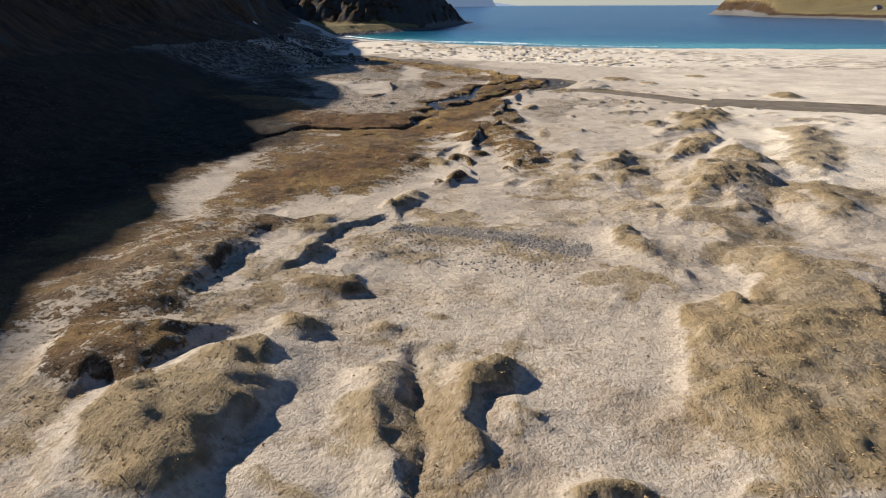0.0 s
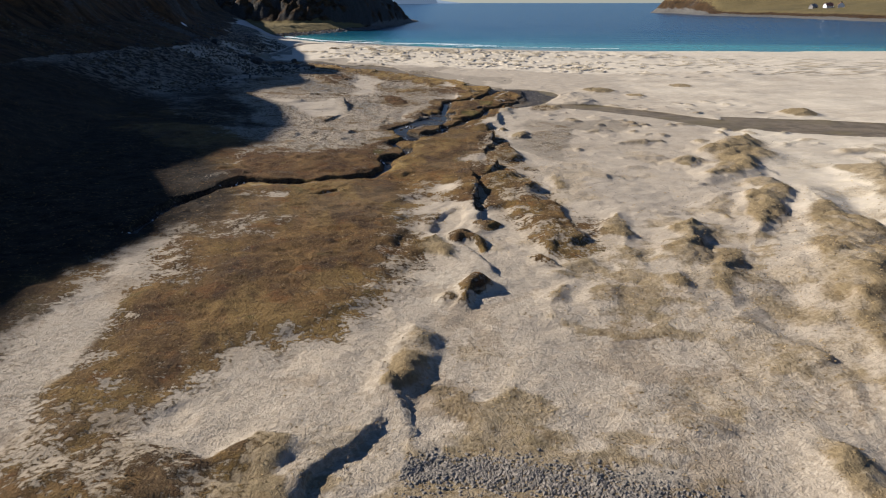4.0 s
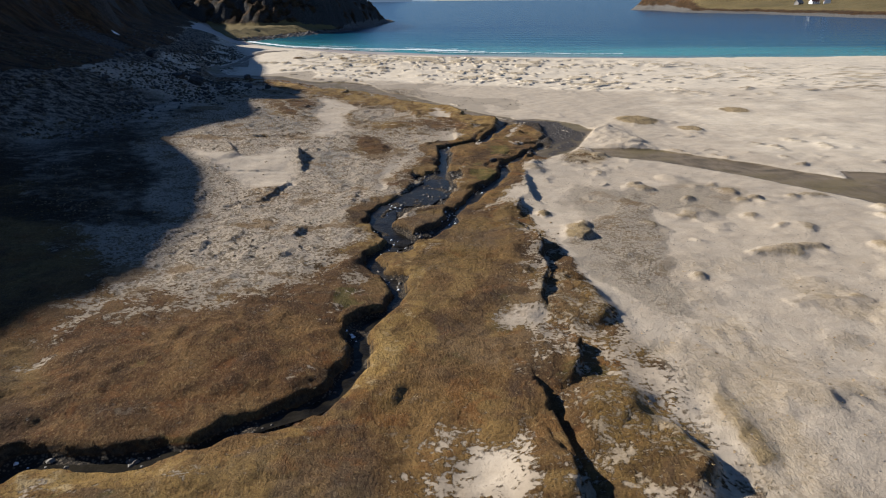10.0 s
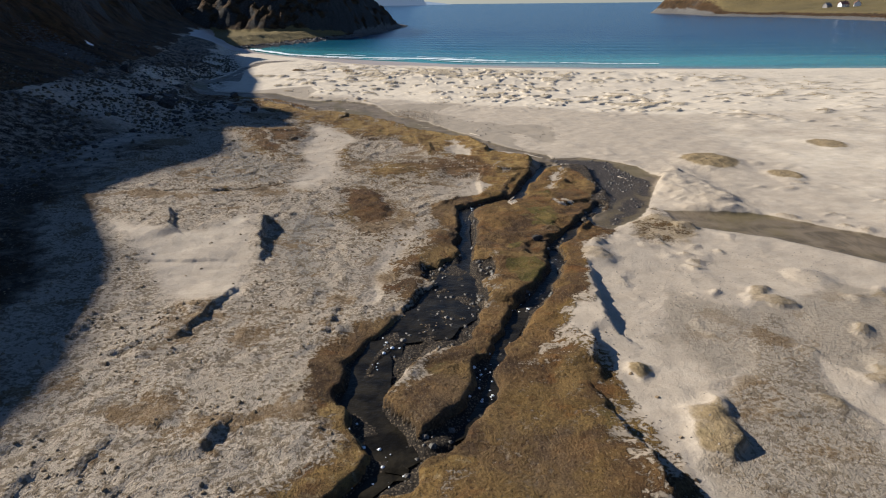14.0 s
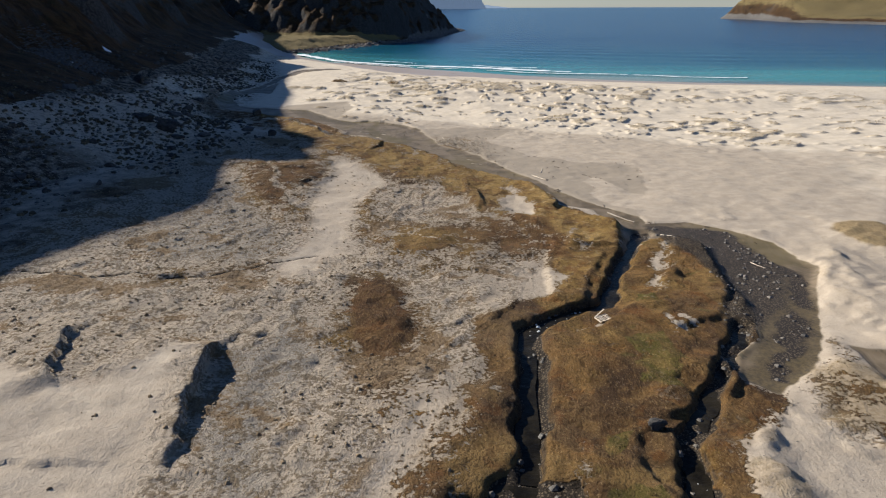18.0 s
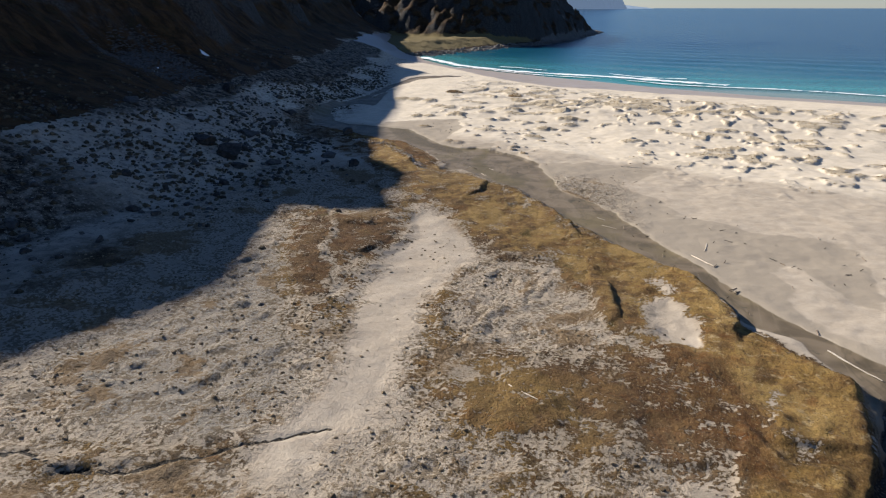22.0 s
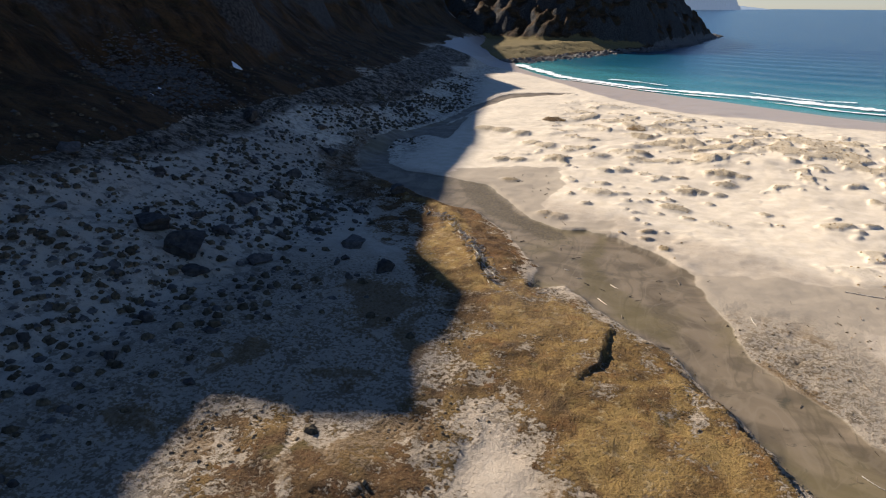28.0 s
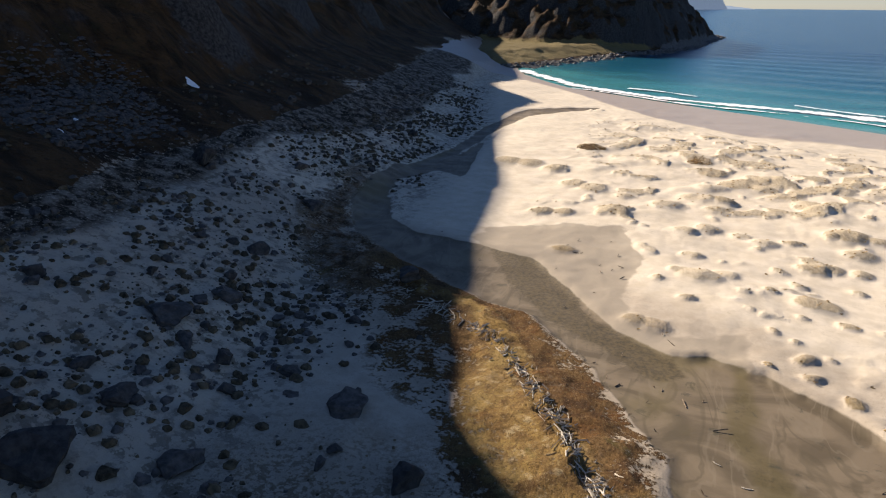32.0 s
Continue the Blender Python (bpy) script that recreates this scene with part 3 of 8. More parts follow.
turf_patch([(2.5, 65.8), (5.3, 69.7), (6.3, 69.7), (7, 62), (7.7, 59.1), (9.2, 54.4), (8.3, 51), (6.4, 49.7), (6.9, 51.9), (5.5, 52.9), (5.6, 56.8), (4.8, 59.3), (3, 60.9), (2.6, 63.2)], 0.13, 1.0, cover=0.62)
turf_patch([(-1.9, 89.2), (0.9, 91.4), (2.7, 92.6), (3.1, 91.2), (0.6, 86.2), (-0.8, 85.4), (-1.7, 88)], 0.22, 0.35)
turf_patch([(5.3, 115.8), (8.3, 116.6), (12.7, 122.4), (16.5, 131.2), (18.5, 130.3), (17.2, 122.3), (14.6, 117.3), (12.3, 116.4), (13.4, 112.5), (12.1, 109.9), (9.3, 108.8), (7.5, 107.2), (7.3, 105.3), (8.1, 102.8), (5.9, 99), (5, 98.2), (3, 98.3), (3.4, 104.6), (3.8, 109.5)], 0.22, 0.35)
turf_patch([(1.4, 148.4), (5.6, 145.1), (7.8, 148), (9.1, 140.7), (12.1, 136.8), (13.9, 132.3), (12.7, 129.2), (8.9, 128.9), (8.1, 131.8), (4.8, 136.2), (2.5, 138.7)], 0.22, 0.35, gold=0.9)
turf_patch([(7.9, 130.7), (9.1, 128), (11.1, 128.2), (9, 123.3), (8.3, 120.1), (6.1, 119.9), (6.6, 124.5)], 0.22, 0.35, gold=0.9)
turf_patch([(-22.4, 183.3), (-16.8, 178), (-12.6, 171.7), (-9, 169.2), (-6.1, 166.9), (-2.7, 163.5), (0.2, 157.8), (-0.1, 154.6), (-1.5, 154.1), (-4.1, 158.7), (-6.9, 159.4), (-7.9, 156.9), (-11.2, 161.8), (-12.1, 155.8), (-12.8, 154.5), (-14.3, 165.8), (-20.5, 176.2)], 0.13, 1.0, gold=0.5, cover=0.72)
turf_patch([(-8.7, 154.7), (-6.6, 157.5), (-3.1, 155.7), (-0.1, 152.5), (2.5, 151.1), (4.5, 147.8), (7.9, 147.4), (6.7, 142.2), (3.4, 141.5), (2.9, 144), (1.3, 145.7), (0, 147), (-2.4, 147.1), (-5.2, 149.1)], 0.13, 1.0, gold=0.5, cover=0.68)
turf_patch([(-22.6, 180.8), (-23.7, 185.7), (-20.9, 183.6), (-17.4, 180.3), (-15.5, 176.9), (-13.8, 174.3), (-13.1, 171.3), (-17.7, 169.6), (-20.4, 173.3)], 0.13, 1.0, gold=0.5, cover=0.66)
turf_patch([(-30.4, 183.9), (-28.6, 186.5), (-23.1, 183.5), (-21.3, 175.6), (-24.4, 177.6), (-28.4, 181.3)], 0.13, 1.0, cover=0.6)
turf_patch([(-39.6, 197), (-39.8, 203.6), (-41.9, 210.6), (-38.5, 205.7), (-35.8, 195.3), (-29.6, 188), (-28.9, 185.4), (-32.4, 185), (-36.2, 189.9)], 0.13, 1.0)
turf_patch([(-20.2, 66.8), (-16.7, 71.2), (-13.1, 74.8), (-6.7, 76.6), (-4.9, 79.7), (-3.9, 77.6), (-4.2, 71.1), (-6, 67.2), (-9.2, 64.9), (-13, 64.2), (-17.1, 61.3)], 0.13, 1.0)
turf_patch([(-16.8, 60.7), (-12.7, 63.2), (-9.1, 64.3), (-5.9, 66), (-3.9, 68.6), (-2.5, 73.2), (0.3, 77.4), (4.3, 81.4), (5.9, 78.9), (4.9, 73.3), (3.3, 69.2), (2.8, 64), (2.8, 60.8), (1.4, 58.5), (0.8, 60.4), (-0.6, 61.2), (-2.3, 60), (-3, 58.9), (-4, 56.5), (-14.1, 55.9)], 0.13, 1.0)
turf_patch([(-11.1, 41.4), (-11.6, 46.2), (-12.3, 50.2), (-3, 52.2), (-3.4, 46), (-4.3, 42.9), (-5, 41), (-5.6, 39.5), (-11.2, 39.9)], 0.13, 1.0, cover=0.8)
turf_patch([(9.2, 109.4), (13.4, 112.5), (12.9, 110.5), (11.5, 108.1), (8.7, 105.2), (7.1, 104.9), (7.5, 107.2)], 0.13, 1.0)
turf_patch([(8.8, 103.5), (10.4, 103.1), (10.4, 99.7), (10.2, 98.2), (7, 98.3), (7.4, 100.7)], 0.13, 1.0)
turf_patch([(-20.8, 153), (-17.2, 153.7), (-14.1, 154.3), (-12.5, 155.8), (-12.4, 153.5), (-12.8, 151.4), (-16, 149.4), (-18.7, 150.8)], 0.13, 1.0, cover=0.5)
turf_patch([(-20.7, 151.9), (-16.8, 152.6), (-12.8, 154.1), (-11.2, 159.1), (-10.3, 151.2), (-10.7, 144.9), (-10.7, 140.1), (-10.9, 136.7), (-11, 132.7), (-11.9, 133), (-16, 140.2), (-18.1, 145.8)], 0.13, 1.0, cover=0.5)
turf_patch([(-16.6, 168.6), (-12.4, 170.1), (-8.7, 168.8), (-3.4, 163.8), (0.3, 156.1), (2.8, 152.5), (0.4, 150.7), (-2.5, 147.7), (-4.8, 148), (-8.4, 154.9), (-11.2, 159.1), (-13.9, 162.3)], 0.13, 1.0, cover=0.85)
turf_patch([(-7.4, 142), (-6.3, 141.5), (-5, 134.5), (-5.8, 134.3), (-6.6, 136.6)], 0.13, 1.0, cover=0.55)
turf_patch([(3.2, 144.9), (5.3, 145.4), (7.5, 146.8), (8.4, 144.3), (8.8, 141.2), (9.3, 139.2), (8.7, 136.5), (7.2, 136.8), (5.8, 141.3), (3.9, 139.4), (3.7, 141.6)], 0.22, 0.35, gold=0.9, cover=0.95)
turf_patch([(7.7, 135.2), (9.5, 137.9), (11.8, 136.6), (13.8, 132.7), (12.5, 129.3), (10.2, 129.2), (9.5, 130.9), (8.7, 132.9)], 0.22, 0.35, gold=0.9, cover=0.95)
turf_patch([(2.3, 134), (5.1, 136.9), (8, 135.2), (9.3, 132.5), (9.1, 128.6), (7, 128.1), (5.3, 130), (3.7, 131.8)], 0.13, 1.0, cover=0.75)
turf_patch([(-18.1, 121.7), (-16.5, 122.5), (-13.9, 123.4), (-10.1, 124), (-10.1, 123.6), (-13.2, 122.4), (-14, 121.5), (-16, 120.9), (-17.5, 121.1)], 0.13, 1.0, cover=0.6)
turf_patch([(1, 112.2), (3, 115.1), (3, 112.1), (2.3, 107.4), (1.5, 103.8), (0.7, 101), (-0.1, 98.6), (-1.7, 98.7), (-1.3, 102.4), (-0.2, 107.5)], 0.13, 1.0, cover=0.75)
turf_patch([(18.4, 115.4), (19.5, 111.6), (18.9, 109), (15.8, 106.9), (15.7, 111)], 0.13, 1.0, cover=0.3)
turf_patch([(-19.1, 182.4), (-17, 180.3), (-15.3, 176.5), (-13.6, 172.8), (-13.1, 171.9), (-14.6, 170.8), (-15.6, 173.9), (-17.1, 176.1)], 0.13, 1.0, cover=0.8)
turf_patch([(-14.3, 27), (-14.5, 29.9), (-14.2, 31.5), (-13.5, 34), (-13.5, 36.9), (-13.6, 39.8), (-14.5, 42.9), (-13.8, 45.9), (-15.3, 53.1), (-15.6, 59.8), (-11.6, 60.8), (-3.3, 67.2), (1.6, 70.2), (5.2, 76.2), (9, 88.1), (8.3, 72.1), (5.9, 65.8), (6.8, 58.3), (7.8, 50), (6.6, 48.8), (4.7, 51), (2.9, 63.5), (1.6, 58), (0.1, 59.6), (-1.6, 56.2), (-3.1, 54.5), (-3, 48.1), (-4.6, 43.8), (-6, 41.1), (-7.8, 39.3), (-9.8, 37.5), (-10.5, 36.1), (-10.6, 33.9), (-10.3, 32.5), (-11.4, 31.5), (-10.6, 29), (-11.1, 28), (-11.5, 27.2), (-11.8, 25.3), (-12.9, 25), (-13.7, 24.3), (-14.6, 25.5)], 0.13, 1.0)
turf_patch([(-20.8, 153), (-18.8, 153), (-16.8, 153.1), (-13.8, 153.6), (-12.9, 154.8), (-13, 157.9), (-13.2, 162.9), (-12.5, 166), (-11.8, 161), (-11.1, 156.4), (-11.6, 153.9), (-12.9, 151.6), (-14.3, 150.1), (-16.3, 149.9), (-18.7, 150.8)], 0.13, 1.0, cover=0.5)
turf_patch([(-14.2, 165.2), (-14.4, 169.3), (-11.7, 169.6), (-8.3, 168.6), (-7.3, 167.5), (-7.4, 163), (-8.1, 161), (-9.4, 159.4), (-10.8, 159.3), (-12.1, 162.1)], 0.13, 1.0, gold=0.5, cover=0.75)
turf_patch([(-7.1, 165.5), (-5.2, 165.1), (-2.6, 162.9), (-1.5, 161.4), (-0.8, 159.1), (-0.3, 156.9), (-0.8, 155.2), (-3.7, 154.3), (-3.7, 156.5), (-4.2, 157.8), (-6.6, 160.2), (-7, 162)], 0.22, 0.35, gold=0.9, cover=0.8)
turf_patch([(-8, 156.9), (-5.9, 157.8), (-4.1, 155.7), (-4.6, 154.2), (-7.7, 152.9)], 0.13, 1.0, cover=0.55)
turf_patch([(-21.8, 182.7), (-18.4, 182.5), (-15.4, 177.8), (-13.4, 172.7), (-13.7, 170.6), (-15.2, 169.9), (-18.4, 173.9), (-20.5, 175.5), (-22, 179.2)], 0.13, 1.0, gold=0.5, cover=0.6)
turf_patch([(-17.8, 73.5), (-16.5, 74.6), (-15.1, 75.8), (-13.5, 77.2), (-10.1, 75.2), (-10.2, 77.1), (-8.1, 78.1), (-5.7, 81.7), (-4.2, 83.9), (-3.6, 79.7), (-4.4, 75), (-7.9, 71.1), (-13.3, 68.1), (-14.8, 68.2)], 0.13, 1.0, cover=0.93)
zone("wet", [(14, 137.3), (15.4, 135), (19, 135.7), (21.6, 133.4), (23.6, 130.9), (23.9, 125.2), (20.5, 119.2), (16.9, 112.6), (14.1, 110.7), (13, 111.7), (13.5, 113.4), (16, 115.7), (17.2, 119.3), (17.8, 124.8), (18.7, 129.5), (16.9, 132.2), (14.2, 130.7), (12.2, 128.2)], 0.5)
zone("wet", [(-39.4, 205.2), (-39.3, 213.1), (-37.3, 223.7), (-36.7, 239), (-34.3, 254.2), (-24.3, 266.3), (-23.9, 262.5), (-32.7, 248.5), (-34.7, 234.2), (-35.7, 220.6), (-38.2, 213.4), (-38.5, 205.5)], 0.5)
zone("wet", [(-12.4, 170.6), (-13.6, 176.5), (-14.9, 182.7), (-11, 183.8), (-6.7, 181.5), (-2.5, 175.3), (0.1, 166.4), (3.9, 160.8), (8, 150.8), (10.5, 144.9), (13.2, 140.3), (15.6, 136.9), (15.6, 135.1), (14.6, 132.7), (13.3, 135.1), (12.4, 138.5), (9.7, 140.9), (8.4, 145.8), (6, 148.7), (0.3, 157.2), (-1.7, 161.8), (-8.8, 173.4)], 0.5)
zone("wet", [(-39.1, 202.9), (-38.8, 212.2), (-35, 223.4), (-34.7, 230.8), (-31.9, 214.4), (-35.4, 204.1), (-34, 199.2), (-30.8, 196.4), (-25.7, 195.9), (-21.7, 194.1), (-18.3, 189.3), (-15.4, 185.3), (-12.2, 182.8), (-8, 182.7), (-5.5, 180.9), (-2.9, 177.5), (-2.4, 171.4), (-1.1, 167.7), (0.5, 163.3), (2.6, 160.3), (4, 158.1), (3.4, 155.6), (0.8, 156.3), (0.9, 157.9), (0.1, 159.7), (-1.6, 163), (-3.8, 165.4), (-6.1, 167.6), (-8.4, 169.6), (-10, 171.5), (-12.1, 173.5), (-13.6, 175), (-16.1, 180.4), (-19.7, 185.2), (-22.4, 185.9), (-29.7, 190.8), (-35.7, 195.8)], 0.5)
zone("wet", [(39.3, 102.1), (50.8, 98.4), (61.7, 91.5), (72.4, 83.2), (64.2, 75.1), (53.2, 80.5), (43.9, 86.8), (35.2, 93.1)], 0.5)
zone("wet", [(19.5, 115), (26.8, 113), (33.6, 105.2), (37.7, 99.1), (40.8, 95.3), (35, 89), (33.6, 93.8), (30.2, 99.9), (24.5, 107.9), (19.3, 111.2)], 0.5)
zone("damp", [(9.4, 83.7), (12, 85.6), (12.8, 81.4), (11.5, 77), (11.6, 72.5), (9.8, 71.9), (9.2, 76.2), (8.5, 79.4)], 1.6)
zone("damp", [(-2.9, 176.9), (2.8, 178.2), (8.3, 179.4), (7.4, 171.8), (4.4, 172.8), (5.3, 166.3), (3.5, 158.6), (0.9, 162.7), (-1.1, 167.3), (-2.1, 171.1)], 1.6)
zone("damp", [(-26.6, 198.5), (-20.6, 198.5), (-16.5, 195.4), (-14.1, 183.6), (-18.1, 188.7), (-23.5, 192.6)], 1.6)
zone("damp", [(-6.6, 180.6), (-2.5, 175.8), (2.8, 178.4), (8.6, 177.1), (5.5, 173.8), (9.3, 160.6), (13.2, 158.4), (16.7, 156.4), (20.4, 156), (20.8, 150.5), (17.9, 143), (15, 150.2), (11.8, 146.5), (13.4, 142), (16.2, 138.7), (15.4, 136.5), (13, 139.9), (10.4, 144.4), (7.9, 150.2), (3.9, 160.1), (0.1, 165.7), (-2.4, 174.4)], 1.6)
zone("damp", [(15.6, 135.3), (23.9, 128), (15.3, 112.6), (14.7, 114), (17, 121.8), (17.7, 126.7), (16.8, 132.1)], 1.6)
zone("damp", [(-1.9, 18), (-0.7, 17.6), (-0.4, 14.9), (-0.8, 12.8), (-0.5, 11.2), (-0.9, 11.2), (-1.4, 13.8), (-1.7, 15.5)], 1.6)
zone("damp", [(-26.7, 199.5), (-16.3, 202.5), (-15.4, 195), (-15.5, 186.9), (-12.5, 185.2), (-8.3, 186.7), (-8.9, 182.8), (-11.7, 182.4), (-15, 184.2), (-18.2, 185.9), (-22.6, 191.2)], 1.6)
zone("damp", [(-3, 177.9), (3, 177.4), (8.4, 179.2), (10.8, 177.6), (5.4, 172.7), (7.1, 160.8), (11.5, 156.2), (14, 146.1), (12.3, 140.6), (10.7, 145.1), (7.6, 152.9), (2.7, 162.2), (-0.5, 169.8)], 1.6)
zone("damp", [(11.2, 95.6), (13.4, 94.6), (12.4, 90.1), (12.5, 85.5), (13.1, 82.4), (11.8, 79.3), (10.6, 77.2), (8.5, 77.9), (8.1, 81), (11.1, 85.2), (11.6, 90.2)], 1.6)
zone("gravel", [(-3.5, 32.2), (-0.8, 32.4), (1.8, 31.5), (4.1, 30.2), (6.8, 29.1), (6.2, 27.8), (4.7, 27.5), (3.3, 28.5), (1.5, 29.6), (-1, 30.5), (-2.7, 30.9)], 2.2)
zone("gravel", [(-8.8, 112.7), (-8.9, 119.4), (-8, 120.1), (-6.2, 114.7), (-5.7, 111), (-6.2, 108.5), (-7.7, 108.3), (-8.2, 110.7)], 2.2)
zone("gravel", [(-21.8, 128), (-20.2, 133), (-14.8, 134.6), (-12.4, 133.6), (-10.5, 129.1), (-10.4, 125.2), (-12.3, 123.8), (-17.8, 124.4)], 2.2)
zone("gravel", [(-10.2, 114.3), (-7.7, 114.6), (-5.6, 104.1), (-5.8, 97.6), (-8.4, 105.8)], 2.2)
cliff([(-10.3, 100.8), (-10.9, 97.4), (-11.4, 95.6)], 0.21, 2, -1, 1.0)
cliff([(-3.3, 139.4), (-4.2, 135.3)], 0.19, 0.7, 1, 1.0)
cliff([(1.5, 116.6), (0.3, 115)], 0.15, 0.6, 1, 1.0)
# creek lip on the beach: the peat tone darkens its shaded face
cliff([(-39.3, 204.8), (-37.7, 212.2), (-35.6, 220.3), (-34.2, 232.3), (-33.2, 248.6), (-28.7, 257.8), (-23.8, 260.5)], 0.21, 3, 1, 1.0)
cliff([(-12.3, 181.6), (-10.7, 182.2), (-8.5, 182.2), (-6.5, 180.5), (-4.5, 178.3)], 0.18, 3, 1, 1.0)
cliff([(-12.9, 85.2), (-13.1, 83.8)], 0.12, 1, -1, 1.0)
cliff([(-10.1, 83.9), (-10.3, 83.2)], 0.12, 1, -1, 1.0)
cliff([(-7.9, 87.4), (-8, 86.4)], 0.12, 1, -1, 1.0)
cliff([(-11.4, 86.3), (-11.6, 85.5)], 0.12, 1, -1, 1.0)
cliff([(-8.1, 83.6), (-8.3, 82.9)], 0.12, 1, -1, 1.0)
cliff([(-15.8, 97.5), (-15.9, 95.8)], 0.12, 1, -1, 1.0)
cliff([(4.1, 119.4), (2.9, 117.4)], 0.12, 1, -1, 1.0)
cliff([(-1.2, 143.3), (-1.4, 141.1)], 0.12, 1, -1, 1.0)
cliff([(-0.3, 143.4), (-0.6, 142.1)], 0.12, 1, -1, 1.0)
cliff([(-4.6, 98), (-4.8, 95.7)], 0.12, 1, -1, 1.0)
cliff([(-7.9, 87.6), (-8.1, 86.4)], 0.12, 1, -1, 1.0)
cliff([(-4.6, 73.5), (-4.6, 74.7), (-3.8, 75.5)], 0.24, 1, -1, 1.0)
cliff([(-32.3, 189.8), (-29.5, 188.7), (-27, 187.2), (-23.7, 185.8), (-21.5, 184.4)], 0.21, 1.2, -1, 1.0)
cliff([(-18.3, 176.2), (-17.3, 174.3), (-16.3, 173.1), (-15.6, 171.6), (-15.1, 170.9)], 0.21, 1, -1, 1.0)
zone("bare", [(11.2, 124.3), (13.2, 124.8), (12.5, 122.9), (11.2, 121.8)], 0.6)
zone("bare", [(13.1, 117), (13.8, 114.3), (13.8, 112.4), (13.4, 112.9), (12.9, 115.9)], 0.6)
zone("bare", [(4.4, 142.5), (7.9, 140.3), (7.3, 136.3), (4.5, 137.3)], 0.6)
zone("bare", [(-5.3, 144.5), (-2.1, 147.5), (2.2, 140.4), (2, 136.4), (-1.9, 136.6), (-4.3, 136.3)], 0.6)
zone("bare", [(0.7, 124.4), (3.2, 122), (6.3, 125.5), (5.7, 120.9), (2.6, 118.9), (1, 120)], 0.6)
zone("bare", [(-0.4, 64.5), (1.1, 64), (0.5, 62), (-0.5, 62.1)], 0.6)
zone("bare", [(-15.9, 65.8), (-13.7, 66), (-13.3, 64.9), (-15.4, 64.7)], 0.6)
zone("bare", [(-1.2, 59.8), (0.6, 59.6), (1.2, 57.4), (1.3, 56.6), (-3.1, 57), (-2, 58.5)], 0.6)
zone("bare", [(1.7, 74), (4.8, 74.1), (4.2, 73), (1.8, 73)], 0.6)
zone("bare", [(5.1, 143), (6, 142.4), (7.2, 138.4), (7.6, 136), (6.2, 136.9), (4.7, 138.8)], 0.6)
zone("bare", [(9.5, 132.8), (9.6, 131.5), (9.2, 129.9), (9.6, 128.9), (8.9, 128.4), (9, 130.2)], 0.6)
zone("bare", [(-5.2, 138.9), (-0.8, 143.5), (0.6, 141.2), (2.1, 137.2), (0.7, 136.9), (-1.4, 138.5), (-3.5, 135.9), (-4.5, 134.9)], 0.6)
zone("bare", [(-22.9, 185.1), (-21.1, 184.6), (-18.7, 181.3), (-17.1, 178), (-18.1, 178.1), (-20.2, 180.7), (-21.8, 182.1)], 0.6)
zone("bare", [(-5.2, 161.5), (-4.2, 161.4), (-4, 158.9), (-4.7, 157), (-5.5, 158.3)], 0.6)
zone("bare", [(11, 123.4), (12, 124.4), (12.6, 123.5), (12, 122.2), (11, 121.5)], 0.6)
zone("bare", [(4.7, 140.1), (6.1, 140.9), (7.2, 138.8), (7.2, 136.2), (6.1, 136.7)], 0.6)
zone("bare", [(4.6, 140.5), (6.1, 143.6), (6.4, 141.3), (6.7, 138.8), (7.5, 137.2), (7.1, 135.8), (6.3, 136.4), (5.4, 137.9)], 0.6)
zone("bare", [(-3.3, 162.3), (-2.7, 162.1), (-2.7, 159.4), (-3.1, 158.9)], 0.6)
zone("bare", [(-1, 56.7), (0.7, 58.5), (1.3, 57.5), (0.4, 53.6), (-1.2, 53.4)], 0.6)
zone("bare", [(-13.8, 61.4), (-12.8, 61.3), (-10.2, 60.9), (-10.2, 60.2), (-11.8, 60.4)], 0.6)
zone("bare", [(9.4, 131.2), (9.5, 129.8), (10.7, 129.2), (10.6, 128.7), (9.1, 128.8)], 0.6)
zone("bare", [(-3.3, 162.5), (-2.7, 161.7), (-2.8, 159.7), (-3.3, 159.9)], 0.6)
zone("dry", [(-36.6, 205), (-37.1, 210.6), (-35.3, 215.5), (-32.5, 214.1), (-29.9, 207.2), (-27.7, 200.3), (-27.3, 196.8), (-29.9, 196.5), (-33.8, 199.6)], 0.4)
zone("moss", [(8.2, 113), (9.5, 113.6), (10.3, 112.2), (9.4, 110.9), (8, 111.3)], 0.5)
zone("moss", [(5.9, 103.5), (7.1, 103.8), (7.1, 102.7), (6.3, 101.6), (5.6, 102.4)], 0.5)
zone("moss", [(6.2, 103.1), (7.8, 103.6), (7.5, 100.7), (6, 100.3)], 0.5)
zone("moss", [(8.9, 114.9), (11.4, 115.6), (11, 112.8), (8.6, 112.2)], 0.5)
zone("moss", [(11.2, 121.2), (12.3, 121.2), (12.1, 119.6), (10.9, 119.2)], 0.5)
zone("moss", [(-4.7, 77.5), (-3.8, 77.6), (-3.6, 75.3), (-4.5, 74.8)], 0.5)
zone("algae", [(18.5, 127.8), (17.2, 118.5), (15.4, 114.2), (13, 112.1), (13.3, 110.1), (16.5, 112), (20.1, 118.4), (19.3, 119.4), (18.9, 122.7), (19.3, 127.8)], 1)
zone("algae", [(-25.3, 195.6), (-22.8, 191.9), (-21.2, 189.6), (-19.7, 187.5), (-17.9, 185.8), (-16.5, 184.1), (-14.4, 183), (-12.5, 181.3), (-13.3, 180.5), (-15.3, 180.8), (-17.1, 181.9), (-19.2, 184.5), (-21.8, 187.5), (-23.6, 190.6)], 1, 0.45)
